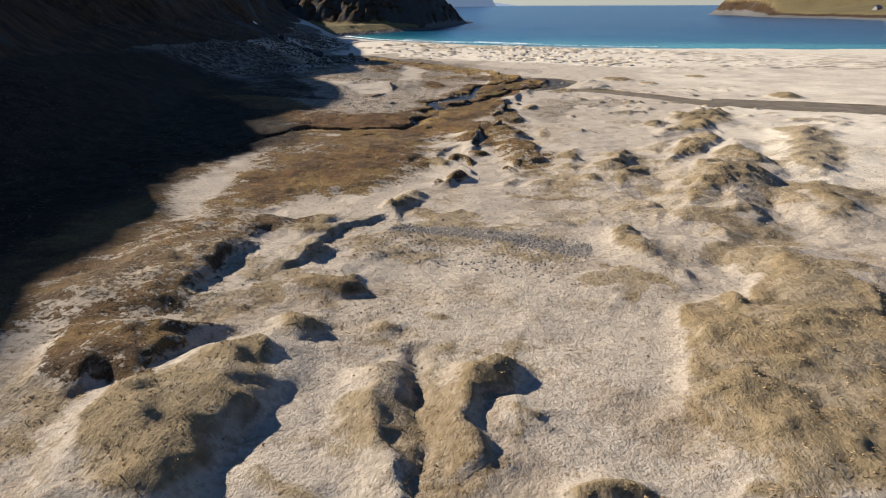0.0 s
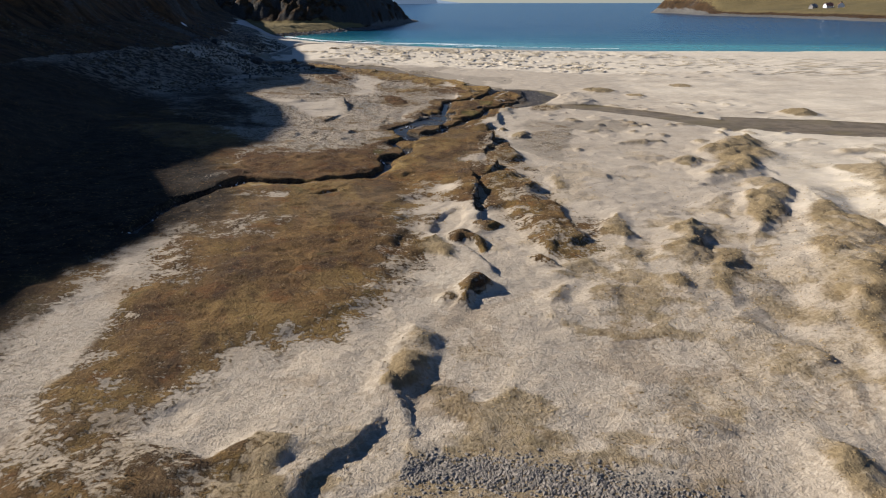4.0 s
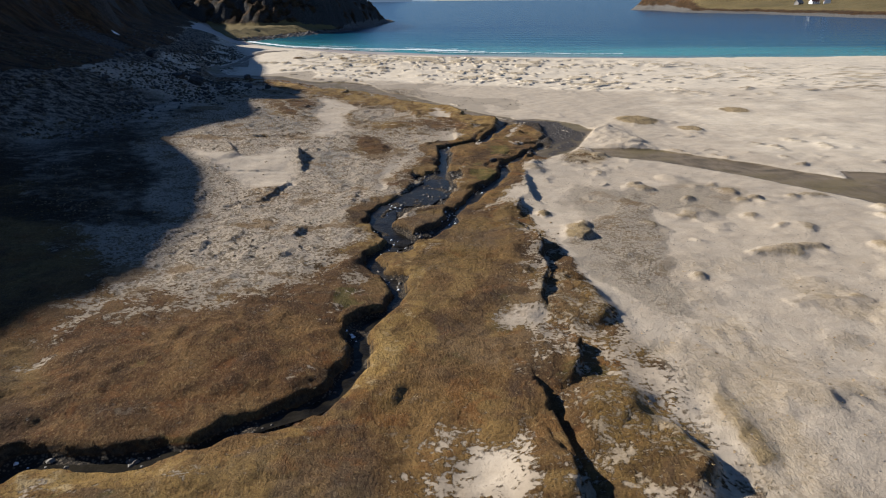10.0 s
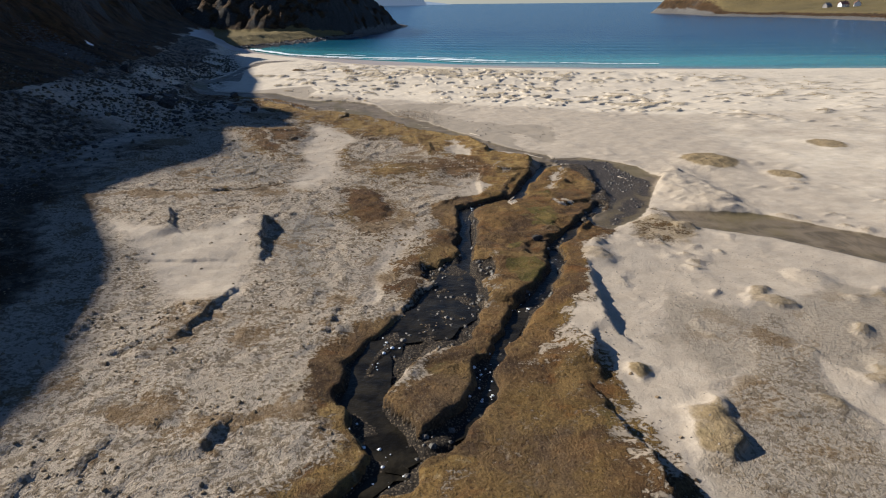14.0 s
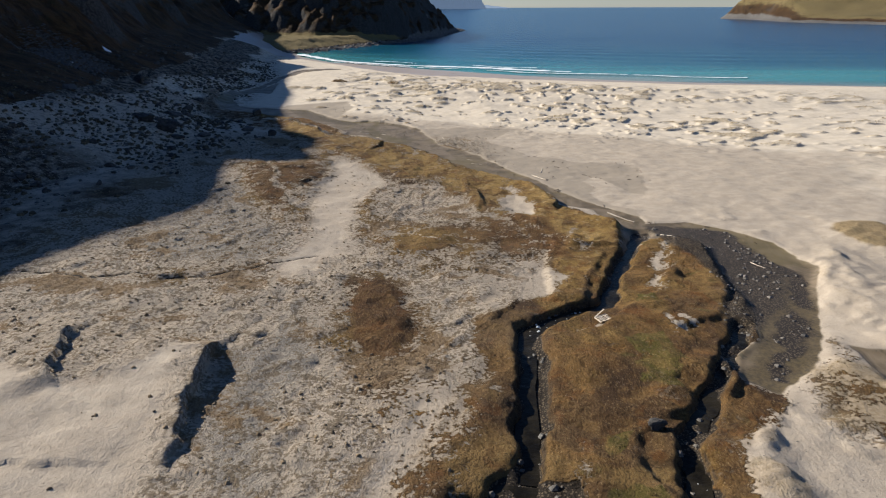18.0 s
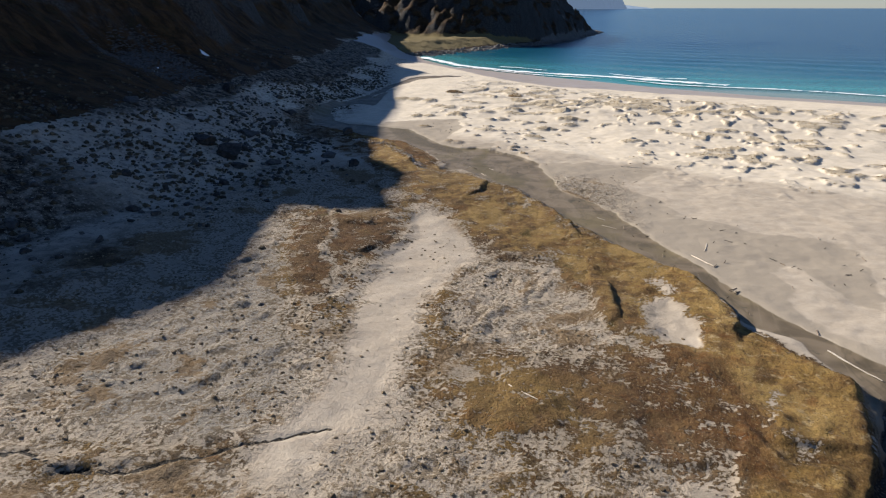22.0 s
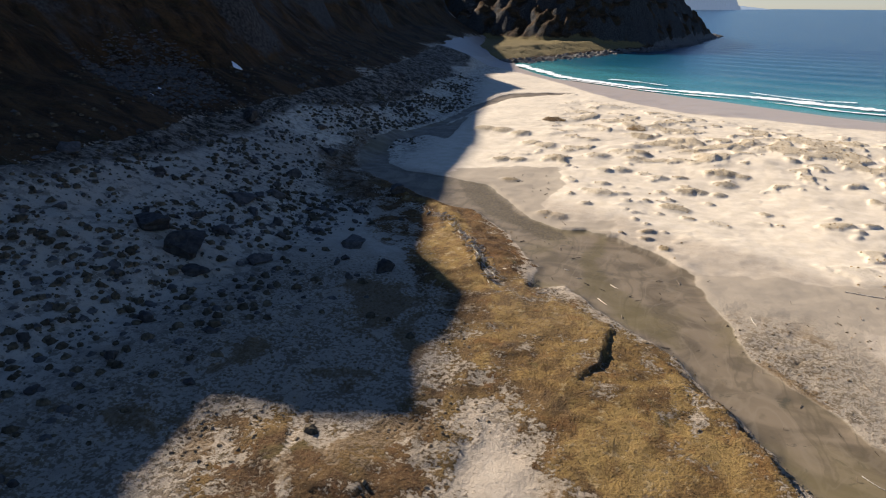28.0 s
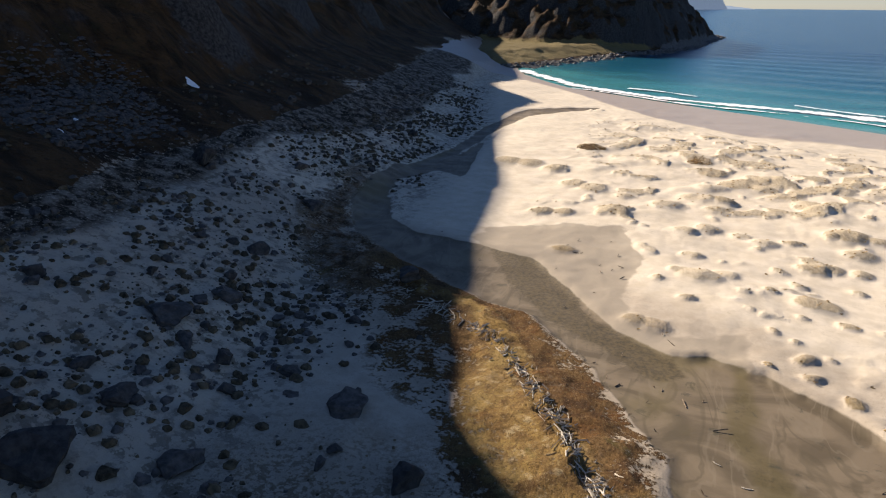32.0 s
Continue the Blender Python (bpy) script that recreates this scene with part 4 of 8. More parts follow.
zone("algae", [(-10.3, 179.3), (-9.5, 180.2), (-9.2, 179.1), (-8.9, 177.5), (-9.2, 176.3), (-7.7, 176.1), (-7.2, 175.4), (-7.5, 174.2), (-9.7, 172.8), (-10.1, 174.5), (-10.5, 176.1)], 1, 0.45)
zone("algae", [(-6.3, 174.3), (-4.6, 172.3), (-3, 169), (-1.5, 165.8), (-0.7, 162.9), (-1.6, 163), (-3.3, 166.2), (-5.1, 169.6)], 1, 0.45)
zone("rust", [(-39.8, 197.4), (-40, 204), (-42.1, 211.1), (-38.7, 206.2), (-36, 195.7), (-29.7, 188.3), (-29, 185.7), (-32.6, 185.3), (-36.4, 190.3)], 1.5)
zone("rust", [(-18, 73.8), (-16.7, 74.9), (-15.2, 76.1), (-13.8, 78), (-10.3, 75.9), (-10.4, 77.9), (-8.1, 78.4), (-5.8, 82.1), (-4.2, 84.3), (-3.6, 80.1), (-4.4, 75.3), (-7.9, 71.3), (-13.4, 68.3), (-14.9, 68.4)], 1.5)
zone("rust", [(-15.7, 73), (-12.3, 73.5), (-9.9, 75.9), (-7.1, 79.5), (-4.7, 83.5), (-3.6, 80.1), (-4, 75.7), (-4.7, 72.5), (-5.4, 67.8), (-13.4, 68.3)], 1.5)
zone("rust", [(-20.9, 152.4), (-17, 153), (-12.9, 154.6), (-11.8, 157.6), (-10.8, 145.3), (-10.8, 140.4), (-11, 137), (-11.1, 133), (-12.1, 133.3), (-16.1, 140.5)], 1.5, 0.4)
zone("rust", [(2.8, 134.4), (5, 136), (7.9, 135), (8.9, 131), (8.6, 126.7), (6, 128.1), (3.7, 132)], 1.5)
zone("rust", [(-30.5, 184.3), (-28.7, 186.8), (-23.1, 183.8), (-21.4, 175.8), (-24.5, 177.8), (-28.6, 181.6)], 1.5)
zone("rust", [(-19.1, 182.7), (-17.1, 180.6), (-15.3, 176.8), (-13.6, 173), (-13.1, 172.1), (-14.6, 170.9), (-15.6, 174.2), (-17.1, 176.4)], 1.5)
zone("rust", [(-18.3, 67), (-12.1, 67.9), (-6.1, 68.9), (-5.1, 67.5), (-9.3, 65.2), (-13.1, 64.4), (-16.2, 62.8)], 1.5)
zone("pool", [(-0.3, 98.6), (0.7, 101.2), (1.7, 103.2), (2.5, 106.7), (3, 109.9), (3.2, 113.9), (4, 116.2), (5.3, 116.2), (4.6, 112.4), (3.9, 109.8), (3.5, 105.7), (3.6, 103.2), (3.7, 101.1), (3.1, 98.5)], 0.22)
zone("pool", [(-3.9, 90.4), (-3.8, 92.1), (-3, 94.2), (-1.5, 96.7), (-0.1, 99.3), (1.6, 102.1), (2.9, 104.6), (3.5, 102.8), (3.3, 99), (2.5, 96.2), (1.3, 94.3), (0.2, 92.8), (-1.1, 91.3), (-2.1, 89.5), (-1.9, 88.6), (-1.3, 87.2), (-1.2, 85.7), (-1.7, 84.9), (-2, 85.7), (-2.9, 87.6)], 0.22)
zone("marram", [(32.1, 65.3), (39.4, 73.1), (34.9, 59.4), (29.8, 49.4), (26.3, 49.2)], 2)
zone("marram", [(13.1, 109.5), (18.4, 110.6), (19.5, 105.1), (17.3, 101.9), (15, 104.4), (13.5, 107.3)], 2, 0.3)
zone("marram", [(21.2, 130.6), (32.5, 136.3), (31.5, 121.4), (27.6, 113.1), (22.5, 113.6), (20.7, 117.8)], 2, 0.3)
zone("marram", [(32.3, 86.3), (34.4, 83.3), (29, 72.7), (23.2, 67), (24.7, 73.1)], 2)
zone("sheet", [(-10.5, 156.3), (-8, 152.5), (-7.7, 143.2), (-6.9, 136.9), (-7.1, 133), (-6.8, 128.1), (-5.9, 126.8), (-7.1, 125), (-8.1, 122.3), (-9.5, 121.9), (-9.4, 124.4), (-9.8, 127.3), (-9.8, 131.1), (-10.9, 135.6), (-11, 142.2), (-11.2, 151.4)], 1)
zone("sheet", [(-11.4, 157.9), (-7.9, 149.1), (-7.3, 137.8), (-7, 127.9), (-7.3, 121.8), (-8.8, 123.9), (-10.6, 137.4)], 1)
zone("sheet", [(-1.6, 112.6), (-0.2, 110), (-0.7, 105.8), (-2, 102.7), (-2.5, 98.9), (-3.4, 98.9), (-2.5, 105)], 1)
zone("sheet", [(-10.6, 114.3), (-9.8, 106.2), (-10.2, 100.3), (-11.5, 98.8), (-13.1, 98.8), (-20.4, 111.7), (-16.2, 110), (-13.4, 110.8), (-12.2, 112.8)], 1)
path([(0.6, 114.2), (-1.3, 105.4), (-2.8, 99.8), (-3.9, 93.7), (-4.5, 89.1), (-4.1, 87)], 0.2)
path([(-17.4, 152.8), (-13.8, 142.6), (-12.6, 140)], 0.2)
path([(-20.9, 162.7), (-18, 154.6), (-16.9, 151.9)], 0.2)
path([(12.1, 117.4), (12.8, 115.6), (13.5, 114.3), (14.2, 113.9)], 0.2)
turf_patch([(-13, 12), (-13.5, 30), (-17, 40), (-17.5, 50), (-16, 56), (-17, 64), (-16, 72), (-18, 82), (-28, 96), (-36, 112), (-40, 122), (-48, 118), (-48, 8)], 0.06, 2.0)
# black heath, doubling as darker shade under the hill
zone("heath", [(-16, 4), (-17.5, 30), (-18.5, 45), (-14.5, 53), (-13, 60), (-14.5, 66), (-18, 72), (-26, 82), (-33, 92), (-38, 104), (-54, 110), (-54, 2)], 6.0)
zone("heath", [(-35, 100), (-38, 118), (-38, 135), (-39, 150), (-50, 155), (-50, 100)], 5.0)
brook([(-23.8, 121.6), (-21.2, 121.3), (-19.5, 120.9), (-17.8, 122.2), (-15.5, 121.7), (-12.9, 122.7), (-10.6, 124.2), (-8.8, 125.5), (-7.7, 126.3)], 0.1, 0.07)
hummock(28.8, 75.3, 2.7, 3.4, 0.57, 0.7, 0.0)
hummock(28.6, 75.6, 3.2, 4.0, 0.45, 0.7, 0.0)
hummock(34.9, 67.2, 3.3, 4.1, 0.45, 0.7, 0.0)
hummock(21.2, 72.1, 1.5, 1.8, 0.38, 0.6, 0.0)
hummock(28.0, 75.7, 4.2, 5.2, 0.68, 0.6, 0.0)
hummock(50.4, 102.9, 3.0, 3.7, 0.68, 0.8, 0.0)
hummock(24.3, 64.1, 2.1, 2.6, 0.38, 0.6, 0.0)
hummock(31.8, 131.9, 3.7, 4.6, 0.52, 0.8, 0.0)
hummock(22.6, 100.3, 1.4, 1.8, 0.26, 0.3, 0.0)
hummock(20.0, 89.8, 1.3, 1.6, 0.22, 0.3, 0.0)
hummock(8.6, 90.7, 0.6, 0.7, 0.26, 0.7, 0.0)
hummock(11.1, 104.2, 1.3, 1.6, 0.38, 0.5, 0.0)
hummock(36.3, 125.9, 2.0, 2.5, 0.30, 0.7, 0.0)
hummock(49.2, 139.7, 2.5, 3.1, 0.30, 0.7, 0.0)
hummock(-21.2, 228.8, 1.88, 2.34, 0.19, 0.93, 0.2)
hummock(-9.9, 225.2, 1.5, 1.95, 0.19, 0.93, 0.2)
hummock(-10.9, 182.4, 0.38, 0.52, 0.14, 0.29, 0.2)
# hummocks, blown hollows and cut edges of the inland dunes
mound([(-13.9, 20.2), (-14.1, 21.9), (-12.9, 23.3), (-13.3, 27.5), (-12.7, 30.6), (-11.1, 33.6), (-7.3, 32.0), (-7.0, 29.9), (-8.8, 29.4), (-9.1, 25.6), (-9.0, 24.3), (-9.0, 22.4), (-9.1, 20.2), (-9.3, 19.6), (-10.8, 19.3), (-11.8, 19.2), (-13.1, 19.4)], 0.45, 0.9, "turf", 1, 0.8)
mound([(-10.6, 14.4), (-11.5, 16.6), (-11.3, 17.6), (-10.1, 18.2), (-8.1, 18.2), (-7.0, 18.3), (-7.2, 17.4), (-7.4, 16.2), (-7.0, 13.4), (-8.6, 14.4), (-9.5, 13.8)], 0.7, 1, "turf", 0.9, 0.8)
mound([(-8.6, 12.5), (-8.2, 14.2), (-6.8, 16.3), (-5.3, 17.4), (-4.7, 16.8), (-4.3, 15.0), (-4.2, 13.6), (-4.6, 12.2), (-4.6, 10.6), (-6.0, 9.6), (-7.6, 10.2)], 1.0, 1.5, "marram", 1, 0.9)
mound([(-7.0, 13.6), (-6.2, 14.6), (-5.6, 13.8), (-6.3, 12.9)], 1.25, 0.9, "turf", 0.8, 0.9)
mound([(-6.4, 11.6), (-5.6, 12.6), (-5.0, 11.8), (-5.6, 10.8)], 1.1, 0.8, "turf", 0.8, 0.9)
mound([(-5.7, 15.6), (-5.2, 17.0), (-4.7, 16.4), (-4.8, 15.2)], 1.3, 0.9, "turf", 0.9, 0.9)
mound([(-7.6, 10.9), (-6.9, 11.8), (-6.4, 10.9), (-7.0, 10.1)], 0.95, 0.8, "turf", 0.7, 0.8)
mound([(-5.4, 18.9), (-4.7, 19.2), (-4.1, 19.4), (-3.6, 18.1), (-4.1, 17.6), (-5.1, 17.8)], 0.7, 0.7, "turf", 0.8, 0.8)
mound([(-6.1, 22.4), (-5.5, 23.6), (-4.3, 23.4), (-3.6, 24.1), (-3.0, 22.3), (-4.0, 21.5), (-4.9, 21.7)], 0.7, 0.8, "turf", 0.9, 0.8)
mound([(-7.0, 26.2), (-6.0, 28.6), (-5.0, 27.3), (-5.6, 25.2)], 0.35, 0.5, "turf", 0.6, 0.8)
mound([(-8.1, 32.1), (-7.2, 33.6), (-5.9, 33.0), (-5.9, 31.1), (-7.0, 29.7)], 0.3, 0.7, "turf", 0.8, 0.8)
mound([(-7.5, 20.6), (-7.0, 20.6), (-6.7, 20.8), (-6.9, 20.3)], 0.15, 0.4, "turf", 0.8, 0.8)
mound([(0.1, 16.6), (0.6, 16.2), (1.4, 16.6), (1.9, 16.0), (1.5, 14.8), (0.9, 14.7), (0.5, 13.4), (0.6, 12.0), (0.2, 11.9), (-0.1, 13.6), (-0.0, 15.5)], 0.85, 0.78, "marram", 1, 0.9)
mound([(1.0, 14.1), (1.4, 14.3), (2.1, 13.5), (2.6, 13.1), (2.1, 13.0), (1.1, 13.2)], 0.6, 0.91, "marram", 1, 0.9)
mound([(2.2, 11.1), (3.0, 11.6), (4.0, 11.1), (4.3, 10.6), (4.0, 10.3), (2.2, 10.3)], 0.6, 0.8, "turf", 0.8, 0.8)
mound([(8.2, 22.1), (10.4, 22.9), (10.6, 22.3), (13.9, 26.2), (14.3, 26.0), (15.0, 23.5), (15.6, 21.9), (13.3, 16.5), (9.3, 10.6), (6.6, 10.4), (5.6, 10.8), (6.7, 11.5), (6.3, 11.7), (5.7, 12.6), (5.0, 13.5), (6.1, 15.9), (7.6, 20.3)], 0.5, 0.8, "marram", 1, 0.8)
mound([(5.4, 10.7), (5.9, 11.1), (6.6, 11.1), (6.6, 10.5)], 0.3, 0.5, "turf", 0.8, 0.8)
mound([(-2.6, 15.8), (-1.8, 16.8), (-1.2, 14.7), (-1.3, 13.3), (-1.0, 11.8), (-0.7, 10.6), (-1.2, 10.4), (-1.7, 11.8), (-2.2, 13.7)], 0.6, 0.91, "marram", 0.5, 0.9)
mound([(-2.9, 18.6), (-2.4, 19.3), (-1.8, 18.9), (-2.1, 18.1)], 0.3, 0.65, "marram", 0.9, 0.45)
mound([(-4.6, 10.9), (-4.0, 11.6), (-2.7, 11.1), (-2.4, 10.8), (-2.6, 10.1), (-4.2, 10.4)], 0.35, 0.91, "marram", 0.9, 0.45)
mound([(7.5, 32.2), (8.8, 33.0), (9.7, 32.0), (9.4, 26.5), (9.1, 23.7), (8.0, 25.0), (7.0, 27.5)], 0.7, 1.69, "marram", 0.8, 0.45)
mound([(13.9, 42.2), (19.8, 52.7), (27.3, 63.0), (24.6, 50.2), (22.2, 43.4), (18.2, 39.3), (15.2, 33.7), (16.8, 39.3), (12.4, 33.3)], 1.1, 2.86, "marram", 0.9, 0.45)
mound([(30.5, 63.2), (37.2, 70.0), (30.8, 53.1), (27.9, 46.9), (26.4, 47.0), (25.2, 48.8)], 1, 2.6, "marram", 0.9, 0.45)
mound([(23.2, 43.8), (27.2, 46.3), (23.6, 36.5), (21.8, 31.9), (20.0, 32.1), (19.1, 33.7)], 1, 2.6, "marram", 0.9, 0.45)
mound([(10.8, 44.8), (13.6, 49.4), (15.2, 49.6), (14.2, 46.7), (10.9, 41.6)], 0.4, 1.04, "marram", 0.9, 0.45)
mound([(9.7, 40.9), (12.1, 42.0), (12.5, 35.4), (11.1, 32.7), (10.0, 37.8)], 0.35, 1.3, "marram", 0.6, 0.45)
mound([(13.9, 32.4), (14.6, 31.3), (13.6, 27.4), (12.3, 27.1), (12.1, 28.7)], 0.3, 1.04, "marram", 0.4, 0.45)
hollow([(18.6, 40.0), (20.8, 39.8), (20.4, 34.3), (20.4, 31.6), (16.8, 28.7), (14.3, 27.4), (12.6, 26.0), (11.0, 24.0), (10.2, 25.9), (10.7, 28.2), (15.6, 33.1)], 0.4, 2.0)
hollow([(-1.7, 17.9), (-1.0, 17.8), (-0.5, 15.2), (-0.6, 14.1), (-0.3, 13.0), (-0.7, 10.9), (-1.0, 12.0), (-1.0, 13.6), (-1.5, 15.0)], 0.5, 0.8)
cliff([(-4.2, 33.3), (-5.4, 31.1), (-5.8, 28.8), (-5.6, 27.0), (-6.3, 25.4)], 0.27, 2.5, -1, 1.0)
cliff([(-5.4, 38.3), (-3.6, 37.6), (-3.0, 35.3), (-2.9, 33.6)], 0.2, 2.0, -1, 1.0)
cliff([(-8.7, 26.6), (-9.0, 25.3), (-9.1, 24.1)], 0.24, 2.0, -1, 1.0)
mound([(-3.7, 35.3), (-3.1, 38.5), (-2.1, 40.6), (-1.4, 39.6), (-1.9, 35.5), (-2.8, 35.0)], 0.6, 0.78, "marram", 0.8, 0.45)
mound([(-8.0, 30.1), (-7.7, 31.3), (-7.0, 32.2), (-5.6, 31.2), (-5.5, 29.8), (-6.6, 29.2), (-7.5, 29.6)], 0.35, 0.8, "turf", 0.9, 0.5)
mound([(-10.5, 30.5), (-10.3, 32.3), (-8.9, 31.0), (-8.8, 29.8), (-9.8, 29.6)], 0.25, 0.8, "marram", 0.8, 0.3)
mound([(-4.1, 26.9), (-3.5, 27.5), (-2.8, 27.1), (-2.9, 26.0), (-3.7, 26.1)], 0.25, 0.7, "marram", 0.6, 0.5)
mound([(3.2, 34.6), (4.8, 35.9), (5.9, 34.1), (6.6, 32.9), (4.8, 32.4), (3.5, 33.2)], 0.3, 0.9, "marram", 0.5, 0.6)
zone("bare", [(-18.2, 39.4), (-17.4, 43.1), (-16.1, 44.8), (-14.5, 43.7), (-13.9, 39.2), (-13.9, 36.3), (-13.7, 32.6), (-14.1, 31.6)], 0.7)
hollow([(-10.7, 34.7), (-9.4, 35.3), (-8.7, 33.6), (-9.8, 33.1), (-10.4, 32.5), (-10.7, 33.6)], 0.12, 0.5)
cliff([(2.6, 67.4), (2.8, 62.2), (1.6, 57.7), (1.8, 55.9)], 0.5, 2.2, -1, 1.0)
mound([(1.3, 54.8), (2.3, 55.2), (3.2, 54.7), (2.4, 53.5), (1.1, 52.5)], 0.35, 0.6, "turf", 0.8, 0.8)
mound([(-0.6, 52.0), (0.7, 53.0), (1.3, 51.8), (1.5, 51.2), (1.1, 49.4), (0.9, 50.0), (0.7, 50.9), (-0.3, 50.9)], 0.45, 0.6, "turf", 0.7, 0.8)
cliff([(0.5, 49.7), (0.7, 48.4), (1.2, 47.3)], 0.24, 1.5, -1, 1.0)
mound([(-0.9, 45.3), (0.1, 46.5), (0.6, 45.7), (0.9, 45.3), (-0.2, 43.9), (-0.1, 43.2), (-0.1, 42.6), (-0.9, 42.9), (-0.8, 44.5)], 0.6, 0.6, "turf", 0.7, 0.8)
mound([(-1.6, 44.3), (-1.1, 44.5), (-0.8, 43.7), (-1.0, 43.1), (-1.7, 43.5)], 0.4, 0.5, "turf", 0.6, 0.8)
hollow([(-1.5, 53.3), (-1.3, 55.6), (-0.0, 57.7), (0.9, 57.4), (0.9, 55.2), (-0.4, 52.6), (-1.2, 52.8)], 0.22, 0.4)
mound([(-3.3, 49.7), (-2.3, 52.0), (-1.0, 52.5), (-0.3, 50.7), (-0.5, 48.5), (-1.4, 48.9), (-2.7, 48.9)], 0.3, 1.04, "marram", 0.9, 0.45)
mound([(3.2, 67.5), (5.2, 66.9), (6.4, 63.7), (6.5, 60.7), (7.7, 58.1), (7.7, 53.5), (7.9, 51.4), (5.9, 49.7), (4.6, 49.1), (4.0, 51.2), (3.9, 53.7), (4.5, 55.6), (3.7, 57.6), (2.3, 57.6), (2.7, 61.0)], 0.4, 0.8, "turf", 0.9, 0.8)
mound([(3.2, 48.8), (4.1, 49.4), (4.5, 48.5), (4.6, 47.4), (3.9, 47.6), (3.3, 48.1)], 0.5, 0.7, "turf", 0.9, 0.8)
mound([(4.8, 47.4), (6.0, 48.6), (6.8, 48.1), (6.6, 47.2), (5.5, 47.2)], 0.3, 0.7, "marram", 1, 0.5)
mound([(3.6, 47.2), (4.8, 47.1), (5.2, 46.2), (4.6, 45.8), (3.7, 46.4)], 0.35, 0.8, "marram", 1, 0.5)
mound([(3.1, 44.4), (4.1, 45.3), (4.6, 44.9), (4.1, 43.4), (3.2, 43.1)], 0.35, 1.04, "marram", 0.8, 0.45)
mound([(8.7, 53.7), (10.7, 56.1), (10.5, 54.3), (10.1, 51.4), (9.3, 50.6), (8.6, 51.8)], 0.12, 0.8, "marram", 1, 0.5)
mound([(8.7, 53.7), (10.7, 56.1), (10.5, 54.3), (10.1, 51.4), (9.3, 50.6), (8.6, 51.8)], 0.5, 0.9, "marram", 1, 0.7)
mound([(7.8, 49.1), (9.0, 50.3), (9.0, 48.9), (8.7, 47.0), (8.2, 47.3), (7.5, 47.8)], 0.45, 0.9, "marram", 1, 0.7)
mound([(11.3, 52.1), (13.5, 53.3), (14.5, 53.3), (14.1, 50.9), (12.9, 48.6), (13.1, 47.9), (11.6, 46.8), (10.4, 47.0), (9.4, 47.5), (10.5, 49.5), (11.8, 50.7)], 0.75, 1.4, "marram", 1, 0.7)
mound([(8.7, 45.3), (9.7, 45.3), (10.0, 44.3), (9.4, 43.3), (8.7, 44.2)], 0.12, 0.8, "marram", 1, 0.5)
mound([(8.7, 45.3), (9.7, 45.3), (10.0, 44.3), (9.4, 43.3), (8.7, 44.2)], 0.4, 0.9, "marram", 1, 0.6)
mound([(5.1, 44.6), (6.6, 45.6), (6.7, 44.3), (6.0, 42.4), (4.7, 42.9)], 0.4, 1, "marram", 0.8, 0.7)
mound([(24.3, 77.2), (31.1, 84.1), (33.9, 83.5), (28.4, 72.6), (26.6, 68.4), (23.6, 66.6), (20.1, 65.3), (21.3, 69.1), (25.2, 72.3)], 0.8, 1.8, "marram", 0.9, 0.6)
mound([(20.7, 60.7), (23.1, 62.9), (25.2, 63.8), (25.7, 61.7), (21.3, 54.8), (16.4, 50.5), (17.0, 53.0), (17.8, 55.5)], 0.9, 2.2, "marram", 1, 0.7)
mound([(17.1, 58.9), (20.8, 61.9), (18.4, 56.4), (16.8, 52.6), (16.7, 54.7)], 0.45, 1.3, "marram", 0.8, 0.7)
mound([(19.5, 72.0), (22.0, 73.3), (21.3, 70.1)], 0.25, 0.8, "marram", 0.8, 0.5)
mound([(8.1, 66.6), (9.2, 67.3), (9.1, 63.1), (8.0, 62.4)], 0.12, 0.8, "marram", 1, 0.5)
mound([(8.1, 66.6), (9.2, 67.3), (9.1, 63.1), (8.0, 62.4)], 0.3, 0.7, "marram", 1, 0.5)
mound([(7.4, 45.4), (7.8, 45.6), (7.6, 45.1)], 0.25, 0.4, "marram", 0.7, 0.5)
hollow([(-9.0, 60.7), (-8.5, 61.6), (-7.1, 62.5), (-7.0, 61.9), (-8.4, 60.3)], 0.3, 0.3)
zone("bare", [(-19.7, 64.0), (-17.2, 66.5), (-15.7, 66.5), (-16.2, 63.4), (-17.5, 63.0)], 0.4)
zone("bare", [(-15.3, 64.7), (-14.7, 66.3), (-13.0, 65.3), (-13.9, 65.3)], 0.4)
zone("bare", [(-14.4, 60.1), (-12.4, 60.3), (-10.3, 60.5), (-10.4, 59.4), (-12.7, 59.5)], 0.4)
scarp([(-8.9, 120.0), (-10.1, 114.4), (-10.2, 112.8), (-9.8, 109.0), (-9.3, 105.0), (-9.4, 104.3)], [0.0, 0.12, 0.72, 0.55, 0.12, 0.0], 7, 0.0)
scarp([(-17.2, 114.8), (-17.2, 113.8), (-15.9, 110.3), (-15.0, 109.5)], [0.1, 0.45, 0.4, 0.1], 3, 0.0)
scarp([(10.2, 102.9), (9.2, 98.0), (9.0, 95.2), (9.2, 94.3)], [0.1, 0.5, 0.5, 0.25], 3, 0.0)
scarp([(7.7, 93.7), (7.6, 92.8), (7.0, 91.2), (7.0, 90.8)], [0.3, 0.5, 0.5, 0.3], 2, 0.3)
scarp([(6.4, 89.1), (7.0, 85.4), (7.0, 84.0), (6.9, 83.1), (6.8, 82.4)], [0.15, 0.35, 0.65, 0.65, 0.6], 3, 0.8)
scarp([(4.7, 71.6), (4.9, 70.7), (4.4, 69.0), (3.6, 68.2)], [0.15, 0.5, 0.4, 0.1], 3, 1.0)
